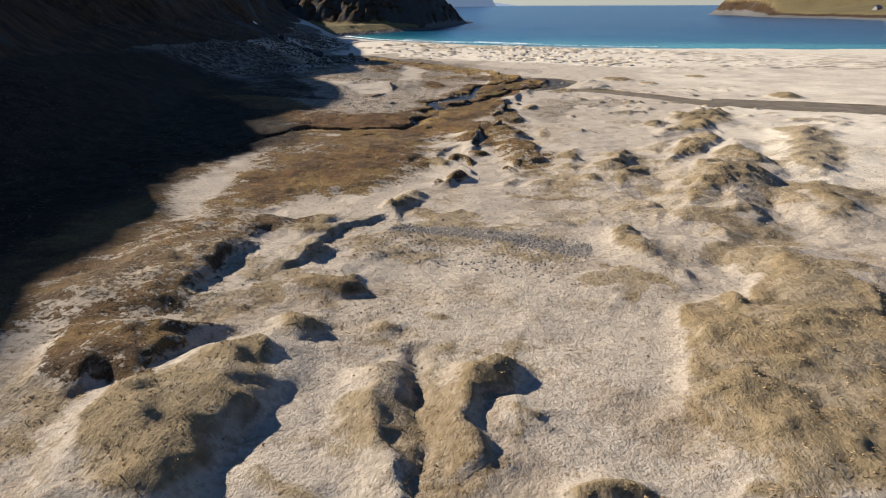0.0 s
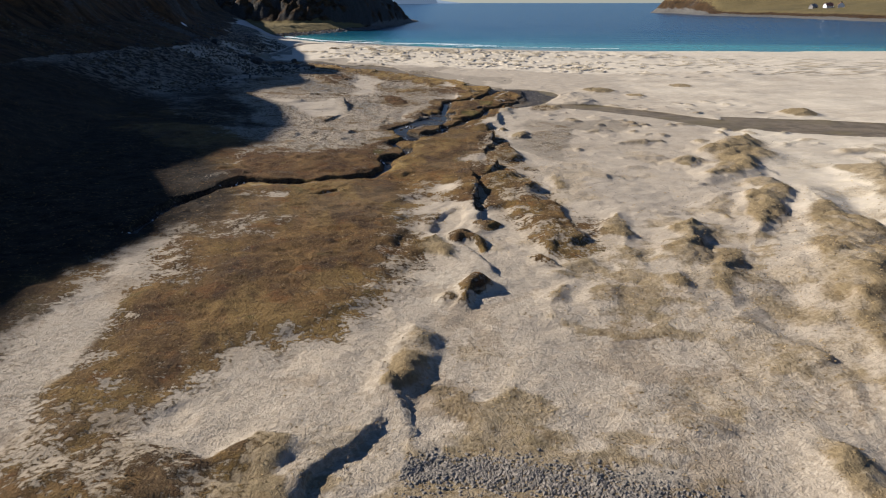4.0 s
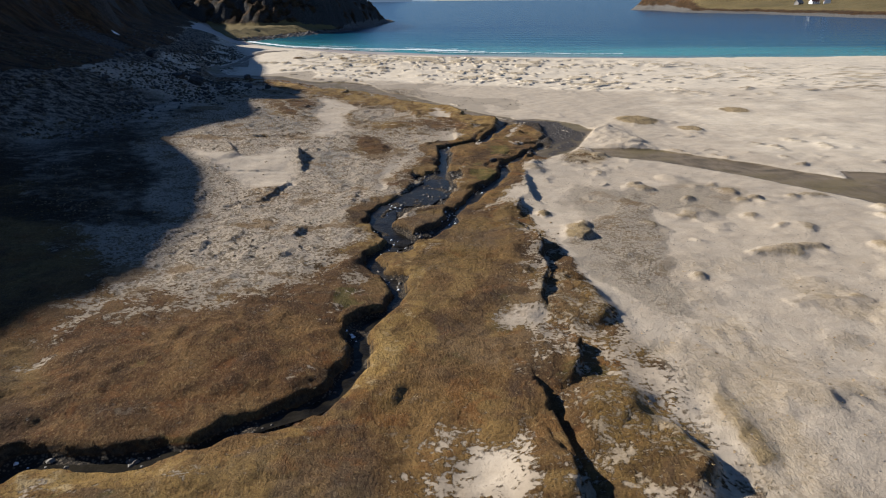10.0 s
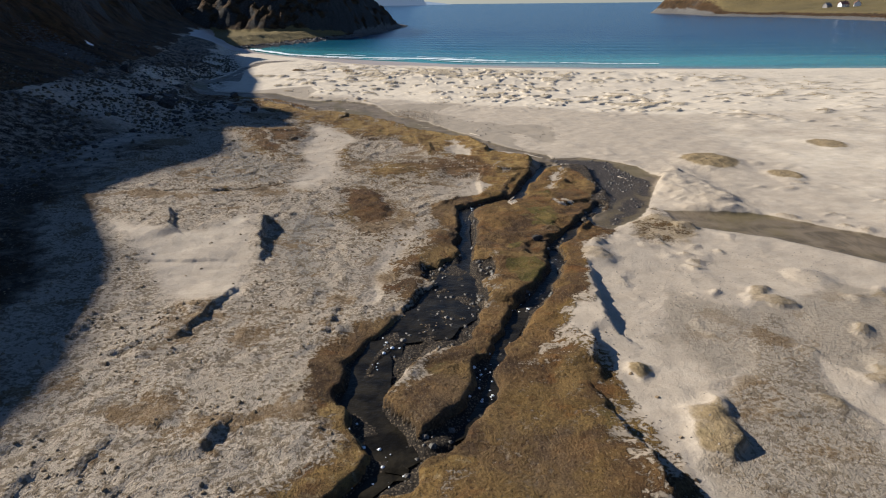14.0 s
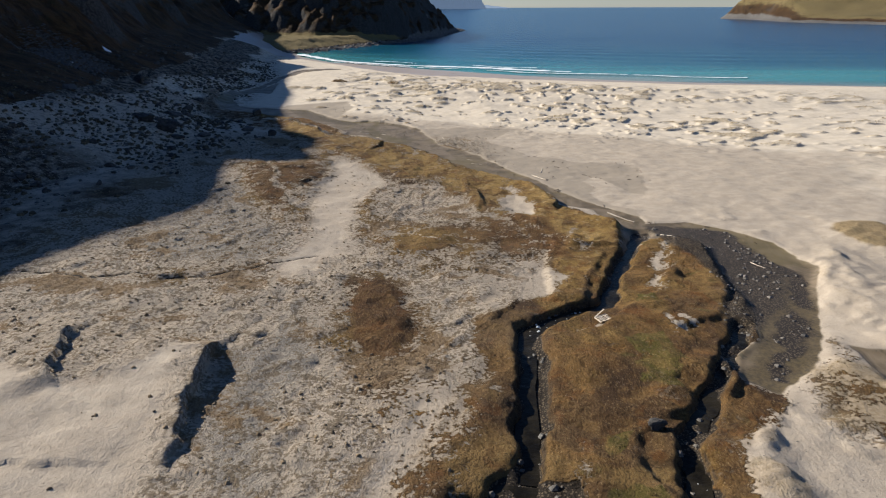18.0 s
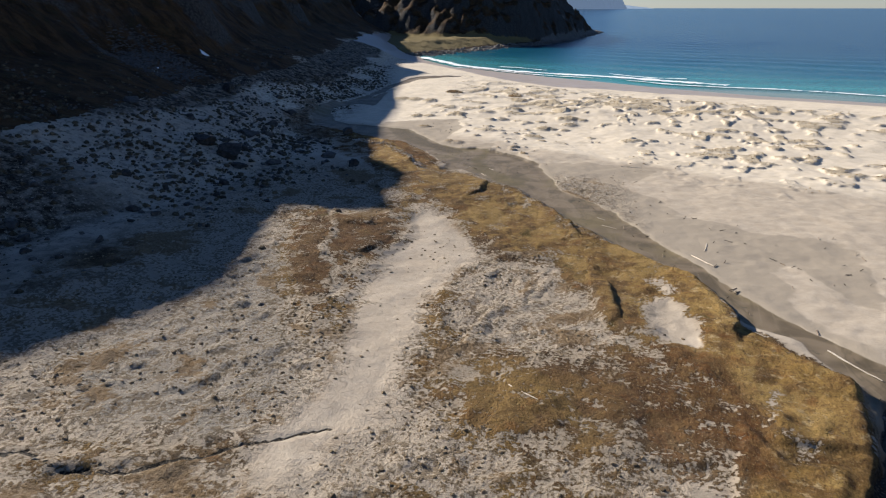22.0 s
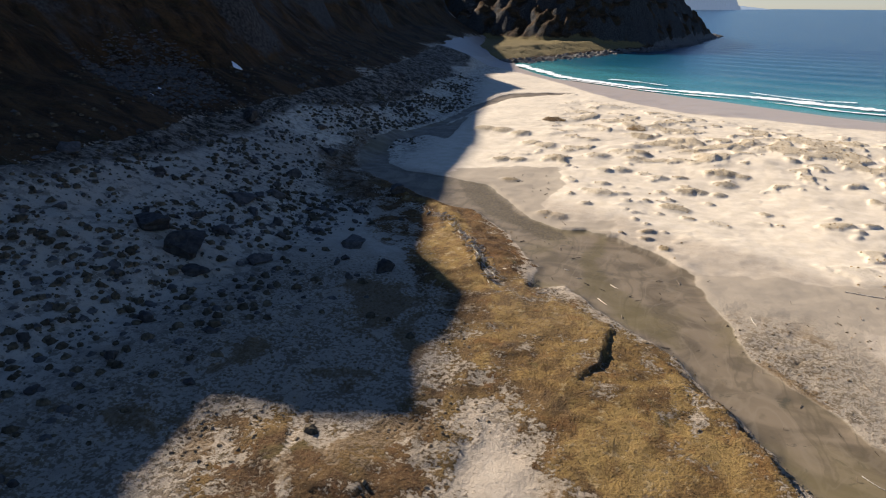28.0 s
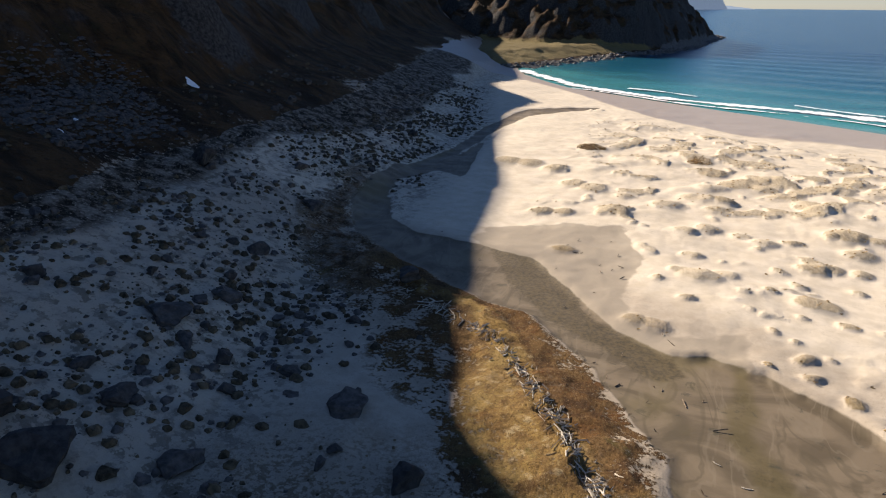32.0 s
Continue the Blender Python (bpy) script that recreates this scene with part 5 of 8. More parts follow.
scarp([(6.9, 84.7), (6.7, 81.9), (5.5, 77.7), (4.8, 75.1)], [0.15, 0.45, 0.45, 0.35], 3, 0.7)
scarp([(2.1, 65.1), (2.4, 63.3), (2.5, 62.5), (2.5, 61.8)], [0.1, 0.35, 0.5, 0.4], 2.5, 1.0)
mound([(9.3, 86.7), (10.8, 88.6), (11.2, 88.1), (10.3, 85.4), (9.8, 85.3), (9.2, 85.7)], 0.6, 0.9, "marram", 1, 0.9)
mound([(8.1, 90.8), (8.9, 91.4), (9.3, 90.6), (8.4, 89.9)], 0.3, 0.5, "marram", 0.9, 0.7)
mound([(9.2, 106.2), (11.8, 108.6), (12.3, 104.1), (11.7, 102.5), (10.1, 102.9)], 0.35, 0.9, "marram", 0.1, 0.6)
mound([(22.9, 126.1), (26.9, 130.2), (27.7, 125.6), (26.2, 113.4), (24.1, 112.4), (21.1, 114.5), (21.2, 119.1)], 0.6, 1.8, "marram", 0.35, 0.3)
mound([(4.5, 77.0), (6.6, 79.2), (7.6, 76.6), (7.8, 73.8), (7.2, 72.9), (5.2, 72.4), (4.3, 73.9)], 0.4, 0.8, "marram", 1, 0.7)
mound([(3.6, 67.6), (5.9, 68.0), (6.0, 65.7), (7.1, 63.4), (6.9, 62.3), (5.8, 61.2), (3.6, 61.8), (2.9, 63.7)], 0.5, 1, "marram", 1, 0.8)
mound([(7.8, 65.4), (9.1, 66.0), (9.0, 64.4), (8.4, 64.0), (7.8, 64.8)], 0.5, 0.9, "marram", 0.8, 0.8)
mound([(9.4, 87.8), (11.0, 88.2), (11.0, 85.1), (9.9, 84.6), (8.9, 85.4)], 0.4, 0.6, "marram", 1, 0.9)
zone("damp", [(9.7, 82.7), (14.2, 87.2), (12.2, 79.0), (11.8, 74.6), (11.6, 72.0), (9.6, 73.0), (9.5, 76.0), (8.8, 79.1)], 1.2, 1.0)
zone("bare", [(2.2, 73.8), (2.9, 74.7), (4.4, 74.1), (3.9, 73.2)], 0.6, 1.0)
turf_patch([(-5.3, 119.8), (-3.7, 122.7), (-2.2, 120.6), (-1.0, 115.9), (-1.9, 113.7), (-3.6, 113.9), (-4.9, 115.3)], 0.13, 1.0, gold=0.0, cover=1.0)
zone("rust", [(-5.3, 119.8), (-3.7, 122.7), (-2.2, 120.6), (-1.0, 115.9), (-1.9, 113.7), (-3.6, 113.9), (-4.9, 115.3)], 0.5, 1.0)
turf_patch([(-2.8, 133.6), (0.3, 135.4), (6.4, 132.9), (10.4, 131.2), (12.4, 128.9), (10.1, 122.6), (7.9, 122.5), (6.8, 127.0), (1.7, 126.4), (-2.5, 127.5)], 0.13, 1.0, gold=0.0, cover=0.7)
turf_patch([(-3.1, 111.7), (-1.0, 113.3), (-0.5, 110.2), (-1.4, 107.9), (-2.8, 108.5)], 0.13, 1.0, gold=0.0, cover=0.4)
turf_patch([(0.3, 110.3), (2.1, 114.5), (3.5, 114.5), (3.4, 110.7), (2.3, 107.6), (1.6, 104.2), (1.3, 102.0), (-0.2, 101.6), (-0.6, 104.4)], 0.13, 1.0, gold=0.0, cover=0.8)
zone("bare", [(11.5, 126.0), (12.9, 126.3), (13.1, 123.7), (11.1, 121.0), (10.6, 121.9)], 0.4, 1.0)
zone("bare", [(9.2, 130.1), (12.9, 130.7), (12.9, 130.0), (9.5, 128.5)], 0.3, 1.0)
zone("bare", [(4.9, 141.0), (6.5, 142.3), (7.6, 137.2), (5.4, 136.2)], 0.4, 1.0)
zone("bare", [(11.9, 116.1), (12.5, 114.4), (14.5, 114.2), (14.5, 113.5), (12.2, 112.8)], 0.3, 1.0)
zone("algae", [(18.4, 120.3), (20.7, 120.1), (19.2, 115.2), (15.8, 111.5), (15.1, 112.9)], 0.8, 1.0)
turf_patch([(-9.7, 163.1), (-7.3, 165.2), (-1.2, 161.3), (0.4, 153.7), (5.0, 150.7), (8.6, 148.6), (9.7, 140.9), (9.0, 137.3), (7.8, 136.7), (7.3, 139.6), (5.6, 144.9), (3.0, 141.5), (1.0, 143.6), (-0.6, 148.4), (-3.3, 151.3), (-6.6, 153.2)], 0.2, 0.4, gold=0.7, cover=0.86)
turf_patch([(6.1, 135.2), (9.6, 137.7), (12.5, 136.9), (14.2, 134.0), (14.2, 132.0), (10.5, 129.8), (9.6, 130.9), (9.7, 133.1), (7.9, 134.3)], 0.2, 0.4, gold=0.9, cover=0.95)
turf_patch([(7.3, 129.7), (8.7, 127.4), (10.4, 129.5), (9.6, 126.8), (8.7, 123.7), (6.9, 123.6), (7.1, 126.3)], 0.13, 1.0, gold=0.5, cover=0.9)
turf_patch([(-6.6, 132.2), (-4.2, 131.7), (-1.7, 134.0), (1.1, 134.0), (3.9, 135.1), (6.6, 134.5), (8.5, 131.0), (7.1, 129.6), (3.5, 129.5), (1.2, 128.7), (-1.1, 126.8), (-3.4, 127.1), (-5.8, 129.9)], 0.13, 1.0, gold=0.0, cover=0.7)
turf_patch([(-6.6, 139.5), (-5.6, 139.6), (-4.3, 135.5), (-5.3, 134.4)], 0.13, 1.0, gold=0.0, cover=0.6)
turf_patch([(-19.2, 150.7), (-17.7, 153.1), (-14.4, 151.5), (-12.9, 158.4), (-11.7, 151.6), (-12.3, 143.3), (-11.9, 137.6), (-13.1, 137.0), (-15.7, 141.0)], 0.13, 1.0, gold=0.0, cover=0.85)
turf_patch([(1.2, 126.3), (2.9, 126.3), (3.3, 125.1), (2.0, 124.6), (1.0, 124.7)], 0.13, 1.0, gold=0.0, cover=0.55)
turf_patch([(-1.8, 125.1), (0.1, 126.3), (0.8, 125.3), (-0.9, 124.4)], 0.13, 1.0, gold=0.0, cover=0.55)
zone("rust", [(-19.2, 150.7), (-17.7, 153.1), (-14.4, 151.5), (-12.9, 158.4), (-11.7, 151.6), (-12.3, 143.3), (-11.9, 137.6), (-13.1, 137.0), (-15.7, 141.0)], 0.6, 1.0)
scarp([(-1.7, 160.5), (0.2, 156.4), (1.3, 152.5), (4.9, 149.6), (8.1, 148.1), (9.2, 144.7), (9.6, 140.5), (9.1, 137.5)], [0.1, 0.5, 0.25, 0.25, 0.3, 0.6, 0.5, 0.1], 1.6, 1.0)
scarp([(9.5, 137.3), (12.0, 135.4), (14.1, 133.8), (14.3, 132.3), (13.7, 131.2)], [0.2, 0.3, 0.35, 0.6, 0.4], 1.6, 1.0)
scarp([(3.0, 144.9), (3.2, 143.1), (3.4, 139.8), (3.2, 138.8)], [0.1, 0.25, 0.25, 0.1], 1.0, 1.0)
zone("bare", [(4.6, 141.1), (6.0, 141.8), (7.6, 137.8), (6.8, 136.0), (4.7, 138.3)], 0.35, 1.0)
zone("bare", [(4.9, 145.0), (6.4, 145.5), (7.2, 143.3), (6.1, 142.6)], 0.3, 1.0)
zone("bare", [(9.7, 133.1), (9.5, 130.5), (10.1, 130.1), (10.1, 129.2), (9.0, 128.4), (8.9, 130.0)], 0.35, 1.0)
zone("bare", [(10.4, 129.6), (12.6, 129.6), (13.1, 129.1), (11.7, 128.7)], 0.3, 1.0)
zone("bare", [(-5.4, 138.2), (-3.4, 144.8), (-0.9, 146.3), (1.7, 140.2), (2.9, 137.1), (-0.3, 134.4), (-3.3, 134.8)], 0.6, 1.0)
scarp([(-7.3, 167.4), (-7.3, 165.3), (-7.3, 162.2), (-7.9, 160.6)], [0.1, 0.3, 0.3, 0.1], 1.2, 1.0)
zone("bare", [(-3.4, 161.8), (-2.9, 162.3), (-2.6, 159.0), (-2.9, 158.2), (-3.2, 159.6)], 0.35, 1.0)
zone("rust", [(-19.6, 181.8), (-17.3, 179.7), (-15.5, 177.3), (-14.4, 174.1), (-13.3, 172.3), (-14.4, 171.6), (-15.6, 173.8), (-17.1, 176.4), (-18.8, 179.1)], 0.5, 1.0)
zone("gravel", [(-16.0, 182.9), (-13.5, 180.4), (-12.6, 176.9), (-12.8, 174.9), (-14.3, 177.0), (-15.8, 180.5)], 0.7, 1.0)
zone("algae", [(-25.4, 196.1), (-22.4, 195.6), (-18.7, 189.3), (-15.2, 186.1), (-13.3, 182.7), (-14.9, 183.3), (-17.5, 185.7), (-22.5, 190.7)], 0.7, 0.45)
zone("algae", [(-10.0, 181.6), (-9.1, 181.0), (-9.4, 177.3), (-9.1, 174.9), (-9.8, 174.0), (-10.2, 176.3), (-10.3, 178.7)], 0.7, 0.45)
zone("gravel", [(-21.9, 127.2), (-20.2, 133.6), (-19.8, 143.1), (-18.3, 146.3), (-12.1, 133.5), (-10.6, 128.2), (-10.6, 125.4), (-11.5, 124.1), (-14.2, 123.8), (-17.7, 123.6)], 1.5, 0.8)
zone("bare", [(-0.1, 64.2), (1.3, 64.7), (1.6, 62.9), (1.3, 61.6), (-0.4, 62.2)], 1.0, 1.0)
zone("bed", [(17.7, 134.8), (21.4, 133.0), (22.3, 128.6), (22.3, 122.9), (20.5, 118.9), (20.1, 120.1), (21.3, 123.5), (20.4, 127.2), (17.7, 129.3)], 0.7, 0.9)
zone("bed", [(19.7, 120.1), (19.2, 117.3), (17.1, 114.1), (15.1, 111.4), (14.5, 112.0), (16.6, 114.9), (18.0, 117.4)], 0.7, 0.9)
zone("algae", [(18.2, 133.4), (21.9, 130.8), (22.3, 122.9), (20.1, 118.0), (16.6, 112.2), (17.6, 110.1), (15.1, 109.6), (13.9, 111.8), (17.7, 119.2), (17.8, 124.7), (17.1, 127.6)], 0.8, 1.0)
zone("sheet", [(-12.4, 138.1), (-12.2, 140.7), (-11.3, 143.2), (-12.0, 145.3), (-11.7, 150.3), (-11.1, 153.1), (-10.6, 157.0), (-8.4, 154.7), (-6.9, 151.7), (-5.6, 147.8), (-6.9, 144.7), (-6.6, 140.7)], 0.8, 0.9)
zone("bare", [(-12.4, 138.1), (-12.2, 140.7), (-11.3, 143.2), (-12.0, 145.3), (-11.7, 150.3), (-11.1, 153.1), (-10.6, 157.0), (-8.4, 154.7), (-6.9, 151.7), (-5.0, 147.2), (-2.3, 143.2), (-2.3, 142.8)], 0.8)
turf_patch([(-13.7, 137.5), (-14.7, 140.1), (-18.0, 146.1), (-19.8, 152.5), (-18.1, 154.6), (-13.5, 152.0), (-12.9, 155.7), (-11.7, 158.5), (-11.4, 151.2), (-12.1, 145.7), (-11.9, 140.9), (-12.2, 138.2)], 0.1, 1.0, cover=0.72)
path([(-12.2, 138.3), (-13.2, 141.6), (-15.1, 146.2), (-16.1, 149.4), (-17.5, 153.4), (-20.2, 159.8)], 0.35)
zone("bare", [(-15.8, 48.9), (-15.3, 51.8), (-16.1, 55.3), (-12.7, 56.7), (-11.1, 53.1), (-12.0, 50.6), (-11.7, 47.1), (-10.8, 44.2), (-13.5, 44.4)], 1.5, 0.45)
zone("bare", [(-12.4, 54.5), (-10.2, 55.9), (-9.4, 54.0), (-10.4, 51.0), (-10.7, 49.4), (-12.0, 52.4)], 1.5, 0.45)
zone("bare", [(-4.4, 87.1), (-3.9, 92.3), (-3.1, 96.5), (-1.4, 100.0), (-0.6, 97.5), (-2.5, 94.8), (-3.4, 91.1), (-2.8, 88.4), (-1.6, 86.6), (-2.8, 86.0)], 0.5, 0.9)
mound([(6.1, 78.7), (7.1, 79.3), (7.6, 78.4), (8.1, 77.5), (6.2, 76.9), (5.5, 77.3)], 0.4, 0.8, "marram", 1, 0.7)
zone("damp", [(9.6, 85.2), (12.6, 87.7), (12.2, 83.6), (12.0, 80.6), (10.6, 77.2), (8.8, 77.4), (8.4, 79.5), (8.6, 82.3)], 1.2, 1.0)
zone("damp", [(13.3, 99.5), (16.7, 96.7), (23.6, 99.3), (27.0, 95.8), (22.0, 89.3), (17.6, 89.6), (15.0, 91.3), (11.6, 89.1), (10.4, 93.4)], 2.0, 0.9)
zone("bare", [(-2.9, 63.4), (0.0, 66.8), (1.1, 63.2), (-0.1, 58.9), (-1.2, 56.7), (-2.2, 53.7), (-2.7, 51.9), (-4.3, 51.6), (-3.6, 54.8), (-3.1, 59.0)], 1.5, 0.6)
turf_patch([(-5.3, 119.8), (-3.7, 123.0), (-2.2, 121.0), (-1.0, 115.8), (-1.9, 113.8), (-3.6, 114.0), (-4.9, 115.3)], 0.16, 0.6, cover=1.0)
turf_patch([(-2.8, 133.6), (0.3, 135.3), (6.4, 132.9), (10.4, 131.2), (12.5, 129.2), (10.2, 122.8), (7.9, 122.4), (6.8, 127.0), (1.7, 126.7), (-2.6, 128.0)], 0.16, 0.6, cover=0.62)
hummock(-21.7, 228.8, 1.9, 1.42, 0.29, 0.93, 0.2)
hummock(-10.2, 224.6, 1.25, 1.05, 0.29, 0.93, 0.2)
hummock(-29.1, 220.7, 1.9, 1.81, 0.33, 0.65, 0.2)
hummock(-26.8, 220.3, 1.88, 1.98, 0.3, 0.63, 0.2)
hummock(-23.8, 218.3, 1.79, 1.46, 0.37, 0.6, 0.2)
hummock(-21.7, 213.3, 1.65, 1.52, 0.33, 0.57, 0.2)
hummock(-19.5, 212.4, 1.85, 1.89, 0.31, 0.55, 0.2)
hummock(-16.4, 210.7, 1.2, 0.92, 0.3, 0.52, 0.2)
hummock(-12.8, 209.1, 1.71, 1.51, 0.35, 0.51, 0.2)
hummock(-10.3, 212.1, 1.9, 1.87, 0.32, 0.49, 0.2)
hummock(-8.7, 216.1, 1.89, 1.4, 0.29, 0.46, 0.2)
hummock(-8, 211.5, 1.34, 1.13, 0.3, 0.68, 0.2)
hummock(-9, 220.9, 1.9, 1.81, 0.33, 0.65, 0.2)
hummock(-6.7, 217.6, 1.88, 1.98, 0.3, 0.63, 0.2)
hummock(-4.6, 216.8, 1.6, 1.3, 0.35, 0.6, 0.2)
hummock(-2.8, 214.6, 1.9, 1.74, 0.34, 0.57, 0.2)
hummock(-3.2, 218.8, 1.9, 1.94, 0.31, 0.55, 0.2)
hummock(-1.2, 210.9, 1.36, 1.07, 0.33, 0.52, 0.2)
hummock(1.7, 217.3, 1.9, 1.68, 0.35, 0.51, 0.2)
hummock(4, 219.8, 1.59, 1.56, 0.3, 0.49, 0.2)
hummock(4.7, 217.2, 1.9, 1.42, 0.29, 0.46, 0.2)
hummock(-22.8, 204.5, 1.25, 1.05, 0.29, 0.68, 0.2)
hummock(-21.2, 204.5, 1.25, 1.18, 0.27, 0.65, 0.2)
hummock(-16.8, 205.9, 1.54, 1.62, 0.28, 0.63, 0.2)
hummock(-15.6, 203.3, 0.43, 0.34, 0.17, 0.6, 0.2)
hummock(-14.7, 203.1, 0.43, 0.39, 0.16, 0.57, 0.2)
hummock(-18.2, 206.7, 0.54, 0.55, 0.16, 0.55, 0.2)
hummock(-11.6, 203, 1.41, 1.1, 0.33, 0.52, 0.2)
hummock(-9.7, 204.2, 1.35, 1.2, 0.3, 0.51, 0.2)
hummock(-7.3, 203.7, 0.94, 0.92, 0.22, 0.49, 0.2)
hummock(-5.9, 202.6, 1.36, 1.01, 0.25, 0.46, 0.2)
hummock(-4.1, 203.3, 0.83, 0.7, 0.23, 0.68, 0.2)
hummock(-0.3, 205.4, 1.82, 1.73, 0.33, 0.65, 0.2)
hummock(1.5, 205.1, 0.91, 0.98, 0.2, 0.63, 0.2)
hummock(-19.7, 196.1, 1.06, 0.86, 0.27, 0.6, 0.2)
hummock(-13.7, 192.9, 0.53, 0.48, 0.17, 0.57, 0.2)
hummock(-12.4, 194.4, 0.75, 0.77, 0.19, 0.55, 0.2)
hummock(-11.1, 198, 0.96, 0.74, 0.26, 0.52, 0.2)
hummock(-10.9, 194.1, 1.9, 1.68, 0.35, 0.51, 0.2)
hummock(-9.1, 194.9, 1.24, 1.22, 0.26, 0.49, 0.2)
hummock(-8.5, 192.3, 0.66, 0.49, 0.16, 0.46, 0.2)
hummock(-5.7, 197.3, 0.43, 0.35, 0.17, 0.68, 0.2)
hummock(-3.6, 198.5, 1.25, 1.18, 0.27, 0.65, 0.2)
hummock(-2.5, 198.8, 0.95, 1, 0.2, 0.63, 0.2)
hummock(-0.2, 202.2, 1.41, 1.16, 0.33, 0.6, 0.2)
hummock(-0.8, 198.6, 0.88, 0.81, 0.22, 0.57, 0.2)
hummock(-4.8, 195, 0.59, 0.6, 0.17, 0.55, 0.2)
hummock(-11.9, 190.4, 0.71, 0.55, 0.22, 0.52, 0.2)
hummock(-14.4, 186.4, 0.96, 0.85, 0.24, 0.51, 0.2)
hummock(-13.5, 186.2, 0.88, 0.87, 0.21, 0.49, 0.2)
hummock(-8.3, 189.6, 0.43, 0.31, 0.14, 0.46, 0.2)
hummock(-6.6, 193, 0.59, 0.49, 0.19, 0.68, 0.2)
hummock(-4.3, 192.1, 1.47, 1.4, 0.3, 0.65, 0.2)
hummock(-3.5, 189.6, 0.59, 0.62, 0.16, 0.63, 0.2)
hummock(-5.5, 189.8, 0.43, 0.34, 0.17, 0.6, 0.2)
hummock(-1.6, 195.6, 0.59, 0.55, 0.19, 0.57, 0.2)
hummock(-7.5, 187.1, 0.43, 0.43, 0.14, 0.55, 0.2)
hummock(-6.5, 186.3, 0.43, 0.33, 0.18, 0.52, 0.2)
hummock(-6, 184.6, 0.59, 0.52, 0.19, 0.51, 0.2)
hummock(-5.9, 183, 0.54, 0.53, 0.17, 0.49, 0.2)
hummock(-4.9, 185.1, 0.43, 0.31, 0.14, 0.46, 0.2)
hummock(-7.7, 183.6, 0.43, 0.35, 0.17, 0.68, 0.2)
hummock(-4.6, 181.2, 0.59, 0.56, 0.18, 0.65, 0.2)
turf_patch([(-24.0, 189.2), (-19.4, 185.8), (-16.6, 181.2), (-15.1, 177.2), (-14.5, 173.2), (-13.4, 169.0), (-16.1, 167.0), (-18.9, 170.6), (-22.6, 178.9), (-25.2, 183.1), (-29.0, 187.5), (-32.7, 189.7), (-36.1, 195.8), (-33.6, 194.5), (-28.4, 192.2)], 0.13, 0.9, gold=0.75, cover=1.0)
zone("rust", [(-24.0, 189.2), (-19.4, 185.8), (-16.4, 181.4), (-14.5, 177.0), (-15.6, 176.0), (-18.0, 180.0), (-21.5, 184.0), (-25.5, 187.0), (-30.0, 189.0), (-36.1, 195.8), (-33.6, 194.5), (-28.4, 192.2)], 0.6, 0.9)
scarp([(-25.5, 185.6), (-21.5, 182.3), (-20.0, 180.1), (-18.0, 177.0), (-16.9, 174.7), (-16.1, 172.5), (-15.1, 170.5)], [0.1, 0.2, 0.15, 0.25, 0.3, 0.3, 0.1], 1.0, 1.0)
zone("gravel", [(-15.9, 181.7), (-14.2, 179.6), (-12.7, 176.9), (-11.7, 173.3), (-13.2, 172.7), (-14.5, 176.0)], 0.8, 0.9)
zone("algae", [(-25.0, 196.0), (-22.6, 196.7), (-19.5, 192.4), (-17.0, 186.7), (-14.7, 184.6), (-12.7, 182.9), (-12.2, 181.7), (-13.5, 180.4), (-16.0, 182.9), (-19.4, 185.8), (-22.3, 189.8)], 0.6, 1.0)
zone("moss", [(-9.8, 184.7), (-8.9, 183.1), (-8.8, 179.2), (-9.6, 175.8), (-10.1, 176.7), (-9.7, 180.8)], 0.4, 1.0)
# dark tone laid up to the shadow's edge to deepen the shade
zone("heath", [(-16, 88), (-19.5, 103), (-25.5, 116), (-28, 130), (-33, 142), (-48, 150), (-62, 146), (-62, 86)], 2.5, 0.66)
zone("marram", [(-2.0, 24.0), (-0.5, 23.1), (1.1, 23.7), (2.4, 22.6), (1.8, 21.2), (-0.6, 20.9), (-2.2, 21.4)], 1.0, 0.45)
zone("damp", [(15.0, 94.1), (18.1, 96.1), (15.5, 86.9), (12.7, 79.7), (10.6, 75.3), (9.8, 77.4), (9.3, 82.1), (9.2, 84.6)], 0.8, 1.6)
zone("bed", [(14.6, 134.8), (20.2, 134.7), (21.9, 130.8), (21.8, 123.5), (20.3, 120.1), (16.8, 115.9), (14.3, 113.6), (15.1, 118.1), (16.8, 124.0)], 0.8, 0.62)
# more of the dark tone, over shaded sand farther north
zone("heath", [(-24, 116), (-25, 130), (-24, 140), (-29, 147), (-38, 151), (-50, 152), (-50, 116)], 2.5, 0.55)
zone("bare", [(4.9, 123.3), (6.6, 125.8), (7.9, 124.0), (6.3, 120.3), (4.9, 118.9)], 0.3, 1.0)
zone("bare", [(4.6, 110.5), (5.1, 107.3), (4.8, 102.1), (4.4, 98.9), (3.7, 98.7), (3.7, 102.6), (3.9, 108.4)], 0.8, 0.55)
zone("moss", [(8.2, 112.5), (9.9, 112.7), (9.5, 110.6), (8.4, 110.5)], 0.5, 1.0)
zone("moss", [(6.3, 107.3), (7.3, 107.5), (6.9, 105.9), (6.0, 105.5)], 0.4, 1.0)
zone("moss", [(5.9, 103.7), (7.3, 103.6), (7.3, 102.1), (5.7, 101.2)], 0.5, 1.0)
zone("marram", [(16.2, 112.5), (20.4, 114.0), (21.2, 110.3), (17.9, 106.8), (16.1, 107.3), (14.7, 108.3)], 1.0, 0.6)
path([(12.9, 117.3), (13.8, 115.5), (14.7, 113.4)], 0.3)
